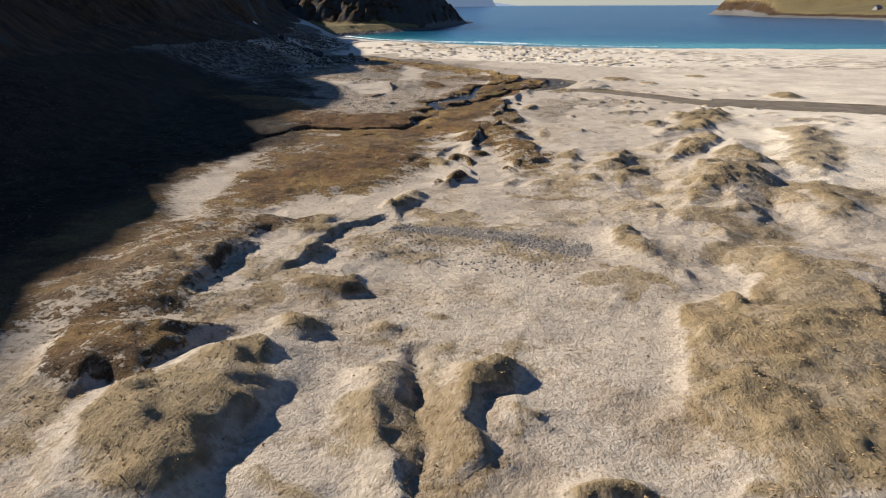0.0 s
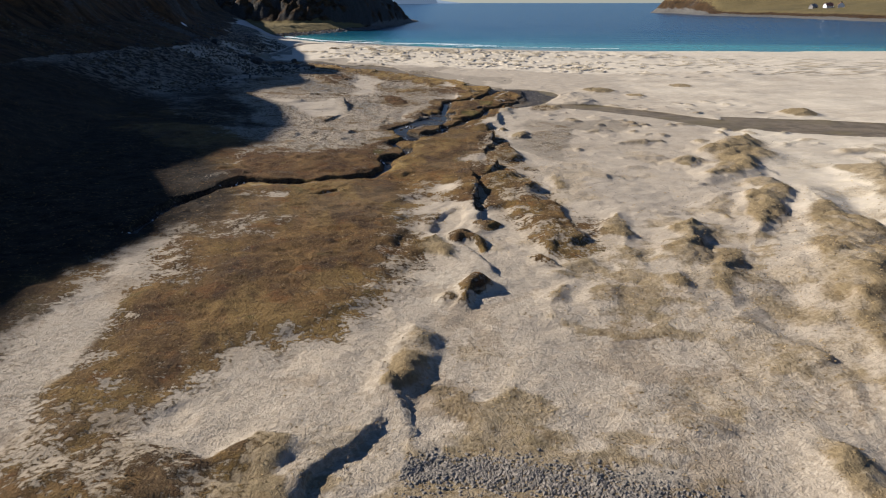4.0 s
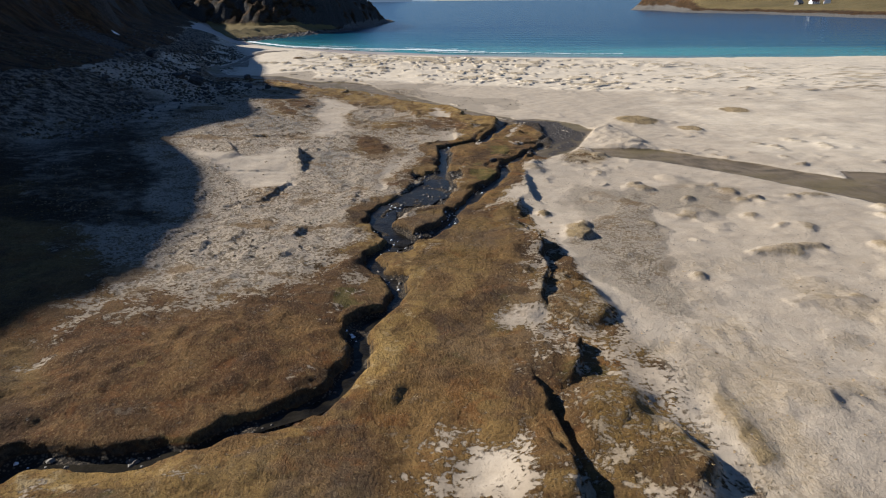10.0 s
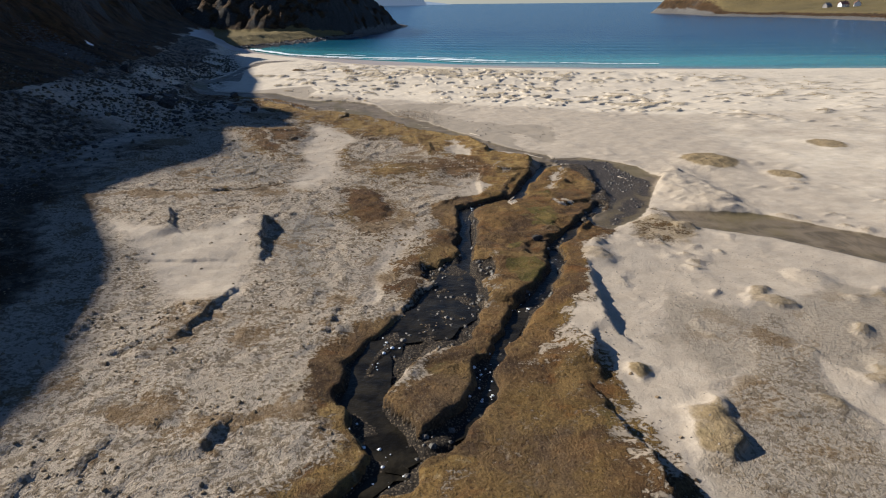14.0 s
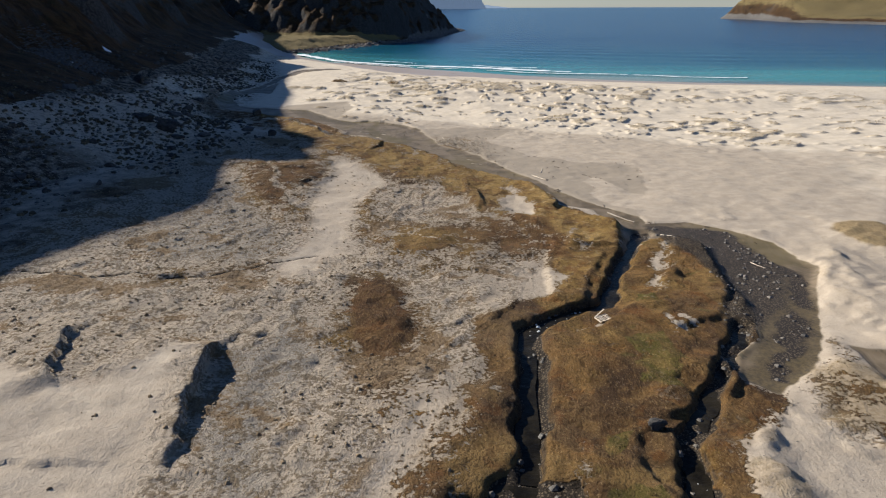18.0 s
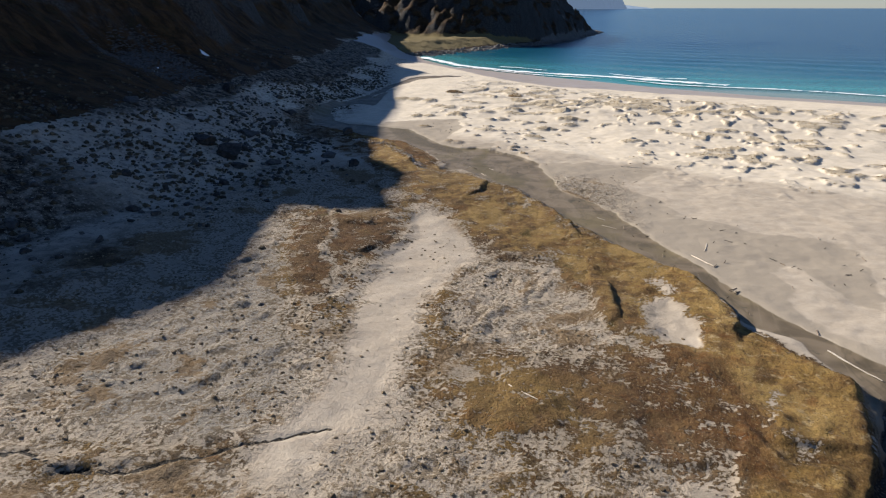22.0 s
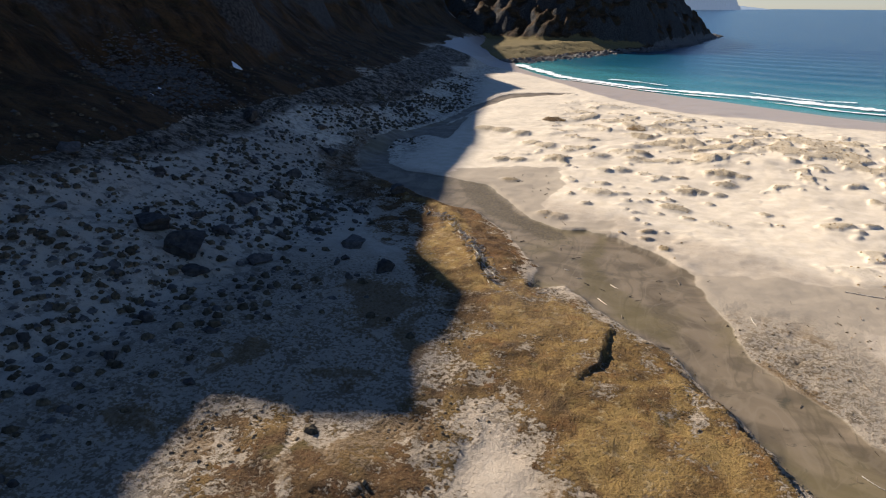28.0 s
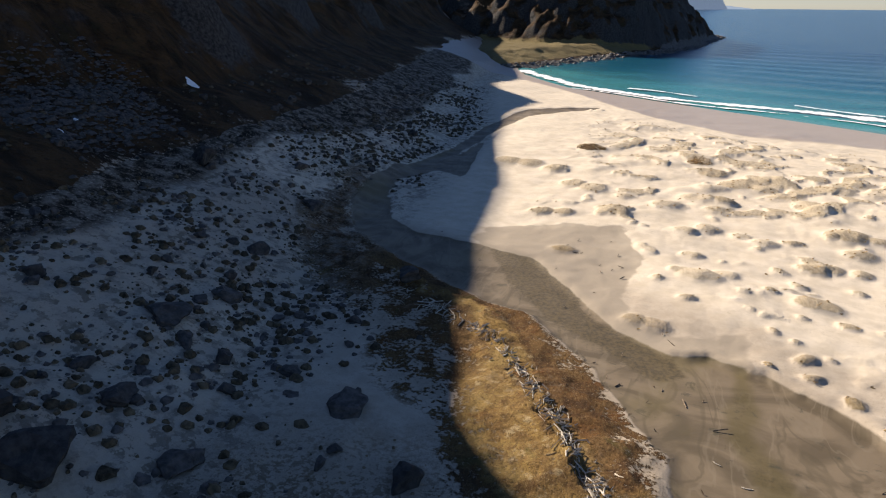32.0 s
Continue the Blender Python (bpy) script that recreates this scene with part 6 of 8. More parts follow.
zone("moss", [(-10.5, 179.4), (-9.3, 180.7), (-8.8, 176.3), (-7.4, 173.3), (-5.3, 171.1), (-3.2, 169.7), (-3.6, 166.6), (-5.5, 168.2), (-7.4, 170.0), (-9.2, 172.0), (-10.3, 174.4)], 0.5, 0.9)
scarp([(-4.0, 177.6), (-5.4, 180.1), (-7.2, 181.8), (-9.0, 182.8), (-11.2, 182.7)], [0.04, 0.1, 0.14, 0.2, 0.16], 1.0, 0.7)
zone("wet", [(62, 74), (70, 85), (110, 68), (170, 62), (170, 48), (105, 54)], 1.5)
brook([(-17.6, 52.8), (-17.5, 54.8), (-17.4, 57.1), (-17, 59.2), (-15.4, 62.5), (-14.6, 63.6), (-13.7, 64.7), (-12.3, 64.8), (-11.3, 64.8), (-10, 65.4), (-9, 65.6), (-8, 66.5), (-6.7, 67), (-5.6, 67.7), (-4.7, 69.1), (-4, 70.4), (-3.8, 72), (-4.1, 72.8), (-3.9, 73.6), (-2.7, 75.2), (-2, 77.5), (-2.1, 79.8), (-2.9, 80.6), (-3.6, 83.3), (-2.4, 84.6), (-1.4, 85.5), (-1.9, 87.8), (-3.3, 89.3), (-3.3, 91.9), (-2.1, 94.8)], 0.5, 0.42)
brook([(-1.8, 84.6), (-2, 87), (-2.9, 89.1), (-2.2, 91.6), (-0.6, 94.5)], 1.5, 0.35)
brook([(-0.6, 94.5), (0.9, 97.4), (2.1, 100.5), (2.9, 104.5)], 3, 0.28)
brook([(2.9, 104.5), (3.3, 108), (3.6, 112), (4.3, 116.2), (6.5, 118.5), (9.2, 119.8), (10.6, 124.5), (14.7, 133)], 0.8, 0.36)
brook([(-1.8, 85), (-0.3, 86.3), (0.7, 86.9), (1.9, 88.8), (2.6, 91.4), (3.6, 94.2), (5.1, 97.5), (7.2, 100.8), (8.8, 104.4), (9, 106.9), (10.9, 109.8), (13.3, 113.4), (15.8, 117)], 0.6, 0.36)
BROOKS = [
    ([(-17.6, 52.8), (-17.5, 54.8), (-17.4, 57.1), (-17, 59.2), (-15.4, 62.5), (-14.6, 63.6), (-13.7, 64.7), (-12.3, 64.8), (-11.3, 64.8), (-10, 65.4), (-9, 65.6), (-8, 66.5), (-6.7, 67), (-5.6, 67.7), (-4.7, 69.1), (-4, 70.4), (-3.8, 72), (-4.1, 72.8), (-3.9, 73.6), (-2.7, 75.2), (-2, 77.5), (-2.1, 79.8), (-2.9, 80.6), (-3.6, 83.3), (-2.4, 84.6), (-1.4, 85.5), (-1.9, 87.8), (-3.3, 89.3), (-3.3, 91.9), (-2.1, 94.8)], 0.45, "narrow dark stream cut into brown turf"),
    ([(-1.8, 84.6), (-2, 87), (-2.9, 89.1), (-2.2, 91.6), (-0.6, 94.5)], 1.5, "shallow dark stream running over stones"),
    ([(-0.6, 94.5), (0.9, 97.4), (2.1, 100.5), (2.9, 104.5)], 3, "wide shallow stony run of the dark stream"),
    ([(2.9, 104.5), (3.3, 108), (3.6, 112), (4.3, 116.2), (6.5, 118.5), (9.2, 119.8), (10.6, 124.5), (14.7, 133)], 0.7, "dark stream winding between cut turf banks"),
    ([(-1.8, 85), (-0.3, 86.3), (0.7, 86.9), (1.9, 88.8), (2.6, 91.4), (3.6, 94.2), (5.1, 97.5), (7.2, 100.8), (8.8, 104.4), (9, 106.9), (10.9, 109.8), (13.3, 113.4), (15.8, 117)], 0.6, "narrow peaty side stream"),
]
WRACK = [(-28.7, 186.7), (-25.7, 184.4), (-22.8, 182.6), (-20.5, 180.5), (-18.6, 177.9), (-17.3, 175.6), (-16.4, 173.9), (-15.5, 172.2), (-14.6, 170.2)]
STONE_BANK = [(-3.1, 31.6), (-0.9, 31.5), (1.6, 30.6), (3.9, 29.4), (6.3, 28.3)]

MASKS = ("turf", "gold", "moss", "mottle", "marram", "gravel", "damp", "wet", "bed", "talus", "swash", "peat", "pale", "heath", "sheet", "algae", "rust")


def shaped_ground(x, y):
    """Heights and surface masks of the ground sheet, on arrays."""
    m = {k: np.zeros(x.shape) for k in MASKS}
    wx, wy = x + 0.55 * fbm(x, y, 2.4, 3, 1) + 0.25 * fbm(x, y, 0.7, 2, 3), y + 0.55 * fbm(x, y, 2.4, 3, 2) + 0.25 * fbm(x, y, 0.7, 2, 4)
    wx, wy = wx + 0.9 * fbm(x, y, 6.5, 2, 18) * smooth(y, 250, 230), wy + 0.9 * fbm(x, y, 6.5, 2, 19) * smooth(y, 250, 230)
    z = lie(x, y)
    land = smooth(z, -1.0, -0.2)
    z = z + land * (0.22 * fbm(x, y, 9, 3, 5) + 0.10 * fbm(x, y, 2.2, 3, 6))
    rolling = smooth(x, 6, 12) * smooth(y, 75, 45) * smooth(np.hypot(x, y), 260, 120)
    z = z + rolling * (0.7 * np.abs(fbm(x, y, 9, 3, 7)) + 0.2 * fbm(x, y, 3, 3, 8))
    m["marram"] = np.maximum(m["marram"], rolling * smooth(fbm(x, y, 7, 3, 9), 0.0, 0.5) * 0.7)
    carve, mounds = np.zeros(x.shape), np.zeros(x.shape)
    for f in FEATURES:
        kind = f[0]
        if kind == "hummock":
            hx, hy, rx, ry, high, grassy, lee = f[1:]
            pad = 2.2 * max(rx, ry)
            lo_x, hi_x, lo_y, hi_y = hx - pad, hx + pad, hy - pad, hy + pad
        else:
            pad = 4.0 * f[3] + 1 if kind in ("cliff", "scarp") else 5.0
            xs, ys = [p[0] for p in f[1]], [p[1] for p in f[1]]
            lo_x, hi_x, lo_y, hi_y = min(xs) - pad, max(xs) + pad, min(ys) - pad, max(ys) + pad
        pick = np.nonzero((x > lo_x) & (x < hi_x) & (y > lo_y) & (y < hi_y))
        if not len(pick[0]):
            continue
        px, py = wx[pick], wy[pick]
        tame = {"cliff": 0.35, "mound": 0.6, "scarp": 0.3, "hollow": 0.5, "brook": 0.35, "pool": 0.35, "wet": 0.45, "hummock": 0.6, "algae": 0.5, "bare": 0.6}.get(kind, 1.0)
        if kind == "turf" and f[2] > 0.15:
            tame = 0.45
        px, py = x[pick] + tame * (px - x[pick]), y[pick] + tame * (py - y[pick])
        if kind in ("brook", "pool", "cliff", "scarp"):
            px, py = px + 0.32 * fbm(px, py, 1.3, 3, 37), py + 0.32 * fbm(px, py, 1.3, 3, 38)
        if kind == "hummock":
            u, v = (px - hx) / rx, (py - hy) / ry
            r = np.sqrt(u * u + v * v) * (1 - lee * np.clip(-(u * RAY[0] + v * RAY[1]), -1, 1) * 0.6)
            bump = smooth(1.15 - r, 0.0, 0.95)
            if high > 0.45 and lee > 0:
                bump = bump * (1 - 0.85 * smooth(u * RAY[0] + v * RAY[1] + 0.25 * fbm(px, py, 1.3, 2, 14), 0.42, 0.58))
            rag = 1 + 0.35 * fbm(px, py, 0.9, 3, 11)
            mounds[pick] = np.maximum(mounds[pick], high * bump * rag)
            m["marram"][pick] = np.maximum(m["marram"][pick], grassy * smooth(bump, 0.15, 0.55))
            if grassy >= 0.9 and lee > 0:
                m["turf"][pick] = np.maximum(m["turf"][pick], 0.5 * smooth(bump, 0.2, 0.6))
        elif kind == "mound":
            sd, _ = facing(px, py, f[1])
            mx, my = px - np.mean([p[0] for p in f[1]]), py - np.mean([p[1] for p in f[1]])
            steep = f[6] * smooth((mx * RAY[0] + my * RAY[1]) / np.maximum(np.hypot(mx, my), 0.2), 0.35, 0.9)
            w = f[3] + (min(0.22 + 0.45 * f[2], f[3]) - f[3]) * steep
            rise = 0.7 * smooth(sd, -0.7 * w * (1 - steep), w) + 0.3 * smooth(sd, 0, 2.2 * f[3])
            mounds[pick] = np.maximum(mounds[pick], f[2] * rise * (1 + 0.22 * fbm(px, py, 1.3, 3, 11) + 0.1 * fbm(px, py, 0.45, 2, 16)))
            tufty = smooth(fbm(px, py, 1.5, 3, 94), -0.3, 0.35)
            mounds[pick] += 0.16 * min(1.0, 2 * f[2]) * (tufty - 0.5) * smooth(sd, 0.0, 0.6)
            m[f[4]][pick] = np.maximum(m[f[4]][pick], f[5] * smooth(sd, -0.15, 0.5 * f[3]) * (0.62 + 0.45 * tufty if f[4] == "marram" else 1.0))
            # the flank turned from the sun is darkened with the peat tone
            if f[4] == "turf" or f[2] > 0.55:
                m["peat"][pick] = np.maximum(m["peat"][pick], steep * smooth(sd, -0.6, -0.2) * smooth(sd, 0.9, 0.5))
        elif kind == "hollow":
            sd, away = facing(px, py, f[1])
            off = smooth(sd, -0.1, f[3])
            for key in ("turf", "marram", "mottle"):
                m[key][pick] *= 1 - off
            z[pick] -= f[2] * off
        elif kind == "scarp":
            best, side, over, tall = np.full(px.shape, 1e9), np.ones(px.shape), np.zeros(px.shape), np.zeros(px.shape)
            for j, ((ax, ay), (bx, by)) in enumerate(zip(f[1], f[1][1:])):
                ex, ey = bx - ax, by - ay
                l = math.hypot(ex, ey)
                t = ((px - ax) * ex + (py - ay) * ey) / (l * l)
                c = np.clip(t, 0, 1)
                d = np.hypot(px - ax - c * ex, py - ay - c * ey)
                near = d < best
                best, side = np.where(near, d, best), np.where(near, np.sign(ex * (py - ay) - ey * (px - ax)), side)
                tall = np.where(near, f[2][j] + (f[2][j + 1] - f[2][j]) * c, tall)
                over = np.where(near, np.clip(np.maximum(-t if j == 0 else 0 * t, (t - 1) if j == len(f[1]) - 2 else 0 * t), 0, None) * l, over)
            fade = np.exp(-(over / (0.4 * f[3])) ** 2)
            m["peat"][pick] = np.maximum(m["peat"][pick], f[4] * fade * smooth(best, 0.9, 0.5))
            z[pick] += tall * fade * (np.where(side < 0, np.exp(-(best / f[3]) ** 1.4), 0.0) + np.where(side > 0, 0.12 * smooth(best, 0.9, 0.0), 0.0))
        elif kind == "cliff":
            d, side, over, _ = outline_distance(px, py, f[1], False)
            fade = np.exp(-(over / 1.2) ** 2)
            behind = np.exp(-(d / f[3]) ** 1.5)
            m["peat"][pick] = np.maximum(m["peat"][pick], f[5] * fade * smooth(d, 0.9, 0.5))
            z[pick] += f[2] * fade * np.where(side * f[4] > 0, behind, 0.0)
        elif kind == "path":
            d, side, over, _ = outline_distance(px, py, f[1], False)
            on = 0.85 * (1 - smooth(d, f[2] * 0.5, f[2] * 0.5 + 0.25))
            for key in ("turf", "marram", "mottle"):
                m[key][pick] *= 1 - on
            z[pick] -= 0.03 * on
        elif kind == "brook":
            d, side, over, _ = outline_distance(px, py, f[1], False)
            w = f[2] * (1 + 0.7 * fbm(px, py, 1.8, 3, 12))
            cut = (1 - smooth(d, w * 0.5, w * 0.5 + min(0.38, 0.9 * f[3]) + 0.25 * min(1.0, 3 * f[3]) * fbm(px, py, 2.5, 2, 20))) * np.exp(-(over / 0.8) ** 2)
            carve[pick] = np.maximum(carve[pick], cut * f[3])
            m["bed"][pick] = np.maximum(m["bed"][pick], smooth(cut, 0.55, 0.95))
            m["peat"][pick] = np.maximum(m["peat"][pick], smooth(d, w * 0.5 + 1.3, w * 0.5 + 0.7))
            if f[3] > 0.2:
                m["gold"][pick] = np.maximum(m["gold"][pick], 0.95 * smooth(py, 94, 84) * smooth(d, w * 0.5 + 2.2, w * 0.5 + 0.8) * smooth(fbm(px, py, 3.5, 3, 88), -0.25, 0.25))
            if f[3] > 0.2 and f[2] < 1.2:
                m["turf"][pick] = np.maximum(m["turf"][pick], smooth(d + 0.7 * fbm(px, py, 2.0, 2, 15), w * 0.5 + 2.3, w * 0.5 + 1.1))
        else:
            d, _, _, inside = outline_distance(px, py, f[1], True)
            sd = np.where(inside, d, -d)
            if kind == "turf":
                a = smooth(sd, -0.1, f[3])
                z[pick] += f[2] * np.clip(a - m["turf"][pick], 0, 1) * (1 + 0.5 * fbm(px, py, 1.5, 3, 13))
                soft = 0.8 if f[2] > 0.15 else 2.2
                m["turf"][pick] = np.maximum(m["turf"][pick], f[5] * smooth(sd, -soft, soft))
                m["gold"][pick] = np.maximum(m["gold"][pick], f[4] * smooth(sd, -0.3, 1.0))
            elif kind == "bare":
                off = f[3] * smooth(sd, -f[2], f[2])
                m["turf"][pick] *= 1 - 0.8 * off
                m["marram"][pick] *= 1 - 0.8 * off
                z[pick] -= 0.03 * off
            elif kind == "pool":
                carve[pick] = np.maximum(carve[pick], f[2] * smooth(sd, -0.15, 0.3))
                m["bed"][pick] = np.maximum(m["bed"][pick], smooth(sd, -0.1, 0.35))
                m["peat"][pick] = np.maximum(m["peat"][pick], smooth(sd, -0.8, -0.2))
            elif kind == "dry":
                m["wet"][pick] *= 1 - smooth(sd, -f[2], f[2])
            else:
                m[kind][pick] = np.maximum(m[kind][pick], f[3] * smooth(sd, -f[2], f[2]))
    z = z + mounds
    # small wind-cut relief of the inland sands, with thin grass on the humps
    inland = smooth(y, 66, 50) * smooth(x, -16, -10) * (1 - 0.8 * m["turf"])
    hump = fbm(wx, wy, 3.4, 3, 81)
    z = z + inland * (0.16 * np.clip(hump, -0.3, 1) + 0.06 * fbm(wx, wy, 1.1, 3, 82) + 0.035 * fbm(wx, wy, 0.42, 2, 84))
    m["marram"] = np.maximum(m["marram"], inland * 0.62 * smooth(hump + 0.3 * fbm(x, y, 14, 2, 83) + 0.5 * fbm(wx, wy, 0.8, 3, 85), 0.05, 0.5))
    # on the inland dunes and east of the cut edge dune grass stands in for the bog turf
    dry = np.maximum(smooth(y, 42, 32) * (0.5 * smooth(x, -16, -12) + 0.5 * smooth(x, -9, -6)), 0.45 * smooth(x, 2.2, 4.6) * smooth(y, 84, 74) * smooth(y, 42, 48))
    bank = smooth(x - np.interp(y, [70, 84, 90, 100, 106], [7.6, 7.6, 7.6, 9.2, 10.5]), -0.2, 0.5) * smooth(y, 68, 74) * smooth(y, 107, 103)
    m["marram"] = np.maximum(m["marram"], 0.95 * m["turf"] * dry)
    m["turf"] = m["turf"] * (1 - 0.93 * dry) * (1 - bank)
    # the low dunes behind the beach, tuft by tuft
    shore = np.interp(x, SHORE_X, SHORE_Y)
    belt = smooth(y, 172 - 0.55 * np.clip(x, -20, 60), 196 - 0.55 * np.clip(x, -20, 60)) * smooth(y, shore - 24, shore - 36) * smooth(x, -27, -17)
    belt = belt * (1 - m["wet"]) * (1 - m["damp"]) * smooth(np.hypot(x, y), 900, 400)
    tuss = smooth(fbm(wx, wy, 1.8, 2, 21) + 0.35 * fbm(wx, wy, 13, 2, 86) + 0.25 * smooth(y, 200, 212) + 0.16 * smooth(x, 2, 12), 0.30, 0.62)
    lump = (0.2 + 0.1 * smooth(x, 2, 12)) * tuss * (1 + 0.3 * fbm(wx, wy, 0.8, 2, 92)) + 0.55 * np.clip(fbm(wx, wy, 8, 2, 22), 0, 1) + 0.3 * smooth(fbm(x, y, 5, 2, 93), 0.0, 0.5) * smooth(y, 204, 212)
    z = z + belt * 0.8 * lump
    m["marram"] = np.maximum(m["marram"], belt * smooth(tuss + 0.5 * fbm(wx, wy, 0.7, 2, 87), 0.3, 0.9) * 0.6)
    flats = smooth(x, 9, 13) * smooth(x, 60, 40) * smooth(y, 50, 75) * smooth(y, 150, 110) * (1 - m["wet"])
    dots = np.clip(fbm(wx, wy, 1.9, 2, 23) - 0.3, 0, 1)
    z = z + flats * 0.6 * dots
    m["marram"] = np.maximum(m["marram"], flats * smooth(dots, 0.08, 0.25) * 0.55)
    # pocked sandy flats with a thin mat
    flat2 = smooth(x, -32, -26) * smooth(x, 8, 2) * smooth(y, 70, 79) * smooth(y, 176, 166)
    flat2 = flat2 * (1 - 0.85 * m["sheet"])
    thin = (1 - m["wet"]) * (1 - m["gravel"]) * smooth(y, 100, 70) * smooth(x, -10, -4)
    m["marram"] = np.maximum(m["marram"], 0.46 * thin * smooth(fbm(x, y, 3.2, 4, 31), -0.2, 0.45))
    z = z + m["turf"] * (1 - m["bed"]) * (0.14 * fbm(wx, wy, 1.7, 3, 33) + 0.075 * fbm(wx, wy, 0.55, 2, 34))
    m["mottle"] = np.maximum(np.maximum(flat2, 0.5 * m["damp"] * smooth(y, 125, 110)), np.maximum(0.42 * smooth(y, 70, 40), 0.15 * smooth(x, 6, 10) * smooth(x, 48, 36) * smooth(y, 42, 50) * smooth(y, 125, 100) * (1 - m["turf"]))) * (1 - m["wet"])
    z = z + flat2 * (1 - m["wet"]) * (0.11 * fbm(wx, wy, 0.65, 3, 24) + 0.16 * np.clip(fbm(wx, wy, 0.9, 2, 35) - 0.1, 0, 1) - 0.12 * np.clip(fbm(wx, wy, 0.55, 2, 28) - 0.25, 0, 1)) * (1 - 0.8 * m["turf"])
    z = z + (1 - m["wet"]) * (1 - flat2) * land * smooth(y, 260, 230) * (0.025 * fbm(wx, wy, 0.85, 3, 25) + (0.13 * fbm(wx, wy, 0.6, 3, 30) + 0.12 * fbm(wx, wy, 1.5, 2, 90)) * m["marram"] * smooth(y, 170, 150))
    # river sands lie low and even
    wet = m["wet"]
    level = lie(x, y) - 0.17 - 0.05 * fbm(x, y, 4, 3, 26)
    z = np.where(wet > 0, z * (1 - wet) + level * wet, z)
    m["turf"] = m["turf"] * (1 - wet)
    z = z - carve
    m["swash"] = smooth(y - np.interp(x, [-50, -34, -25, -15, -5, 5, 20, 60, 200], [316, 294, 277, 258, 248, 246, 245, 236, 214]) + 3.5 * fbm(x, y, 18, 3, 89), -2.0, 3.0) * smooth(x, 400, 200)
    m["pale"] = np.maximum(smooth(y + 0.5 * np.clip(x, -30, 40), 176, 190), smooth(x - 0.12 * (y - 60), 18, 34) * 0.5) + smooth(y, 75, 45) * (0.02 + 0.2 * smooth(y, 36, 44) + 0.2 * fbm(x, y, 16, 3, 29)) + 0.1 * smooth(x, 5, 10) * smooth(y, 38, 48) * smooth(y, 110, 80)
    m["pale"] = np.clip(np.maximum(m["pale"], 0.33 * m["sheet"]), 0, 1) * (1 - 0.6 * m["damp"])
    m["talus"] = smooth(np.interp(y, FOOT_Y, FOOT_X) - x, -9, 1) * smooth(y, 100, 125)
    # sand toned paler here to lift the shaded slope foot
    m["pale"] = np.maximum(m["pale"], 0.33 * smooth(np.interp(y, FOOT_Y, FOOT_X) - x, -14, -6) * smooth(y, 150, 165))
    m["turf"] = m["turf"] * (1 - 0.8 * m["talus"] * smooth(y, 172, 158))
    # heath thickened on the slope foot, which darkens the shade there
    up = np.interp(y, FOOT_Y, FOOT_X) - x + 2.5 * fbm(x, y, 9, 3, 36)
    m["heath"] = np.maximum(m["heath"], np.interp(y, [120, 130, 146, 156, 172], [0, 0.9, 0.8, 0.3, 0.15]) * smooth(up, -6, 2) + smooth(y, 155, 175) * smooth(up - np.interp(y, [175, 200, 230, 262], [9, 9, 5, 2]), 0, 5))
    hill = hill_height(x, y)
    d = np.interp(y, FOOT_Y, FOOT_X) - x
    rough = 0.14 * fbm(x, y, 0.9, 3, 27) * m["talus"]
    z = np.where(d > -8, np.maximum(z, hill * smooth(d, -6, -2) + z * (1 - smooth(d, -6, -2))) + rough, z)
    z = np.where(d > 14, np.minimum(z, hill) - 1.2 * smooth(d, 14, 18), z)
    return z, m


def stepped(stops):
    """Grid lines from (start, end, step at start, step at end) stretches."""
    out = [stops[0][0]]
    for a, b, s0, s1 in stops:
        v = a
        while v < b - 1e-6:
            t = (v - a) / (b - a)
            v = v + max(s0 + (s1 - s0) * t, 1e-3)
            out.append(min(v, b))
    return np.array(sorted(set(out)))


def sheet(name, xs, ys, z, material, masks=(), keep=None):
    """A mesh over the grid lines xs and ys, with heights z of shape (len(ys), len(xs))."""
    ny, nx = len(ys), len(xs)
    gx, gy = np.meshgrid(xs, ys)
    co = np.stack([gx, gy, z], -1).reshape(-1, 3)
    i = np.arange(ny * nx).reshape(ny, nx)
    quads = np.stack([i[:-1, :-1], i[:-1, 1:], i[1:, 1:], i[1:, :-1]], -1).reshape(-1, 4)
    if keep is not None:
        k = keep[:-1, :-1] | keep[:-1, 1:] | keep[1:, 1:] | keep[1:, :-1]
        quads = quads[k.reshape(-1)]
        used = np.unique(quads)
        where = np.full(len(co), -1)
        where[used] = np.arange(len(used))
        co, quads = co[used], where[quads]
    else:
        used = slice(None)
    me = bpy.data.meshes.new(name)
    me.vertices.add(len(co))
    me.vertices.foreach_set("co", co.astype(np.float32).ravel())
    me.loops.add(quads.size)
    me.loops.foreach_set("vertex_index", quads.astype(np.int32).ravel())
    me.polygons.add(len(quads))
    me.polygons.foreach_set("loop_start", np.arange(0, quads.size, 4, dtype=np.int32))
    me.polygons.foreach_set("use_smooth", np.ones(len(quads), bool))
    me.update(calc_edges=True)
    for key, val in masks:
        a = me.attributes.new(key, "FLOAT", "POINT")
        a.data.foreach_set("value", val.reshape(-1)[used].astype(np.float32))
    me.materials.append(material)
    return new(name, me)


xs = stepped([(-4200, -150, 420, 9), (-150, -40, 5, 0.6), (-40, -24, 0.45, 0.2), (-24, 21, 0.145, 0.145), (21, 60, 0.16, 0.6), (60, 200, 0.8, 6), (200, 4200, 8, 420)])
ys = stepped([(-600, -20, 60, 4), (-20, 9, 3, 0.3), (9, 40, 0.125, 0.125), (40, 185, 0.15, 0.15), (185, 240, 0.24, 0.36), (240, 300, 0.5, 2.0), (300, 4600, 3, 480)])
gx, gy = np.meshgrid(xs, ys)
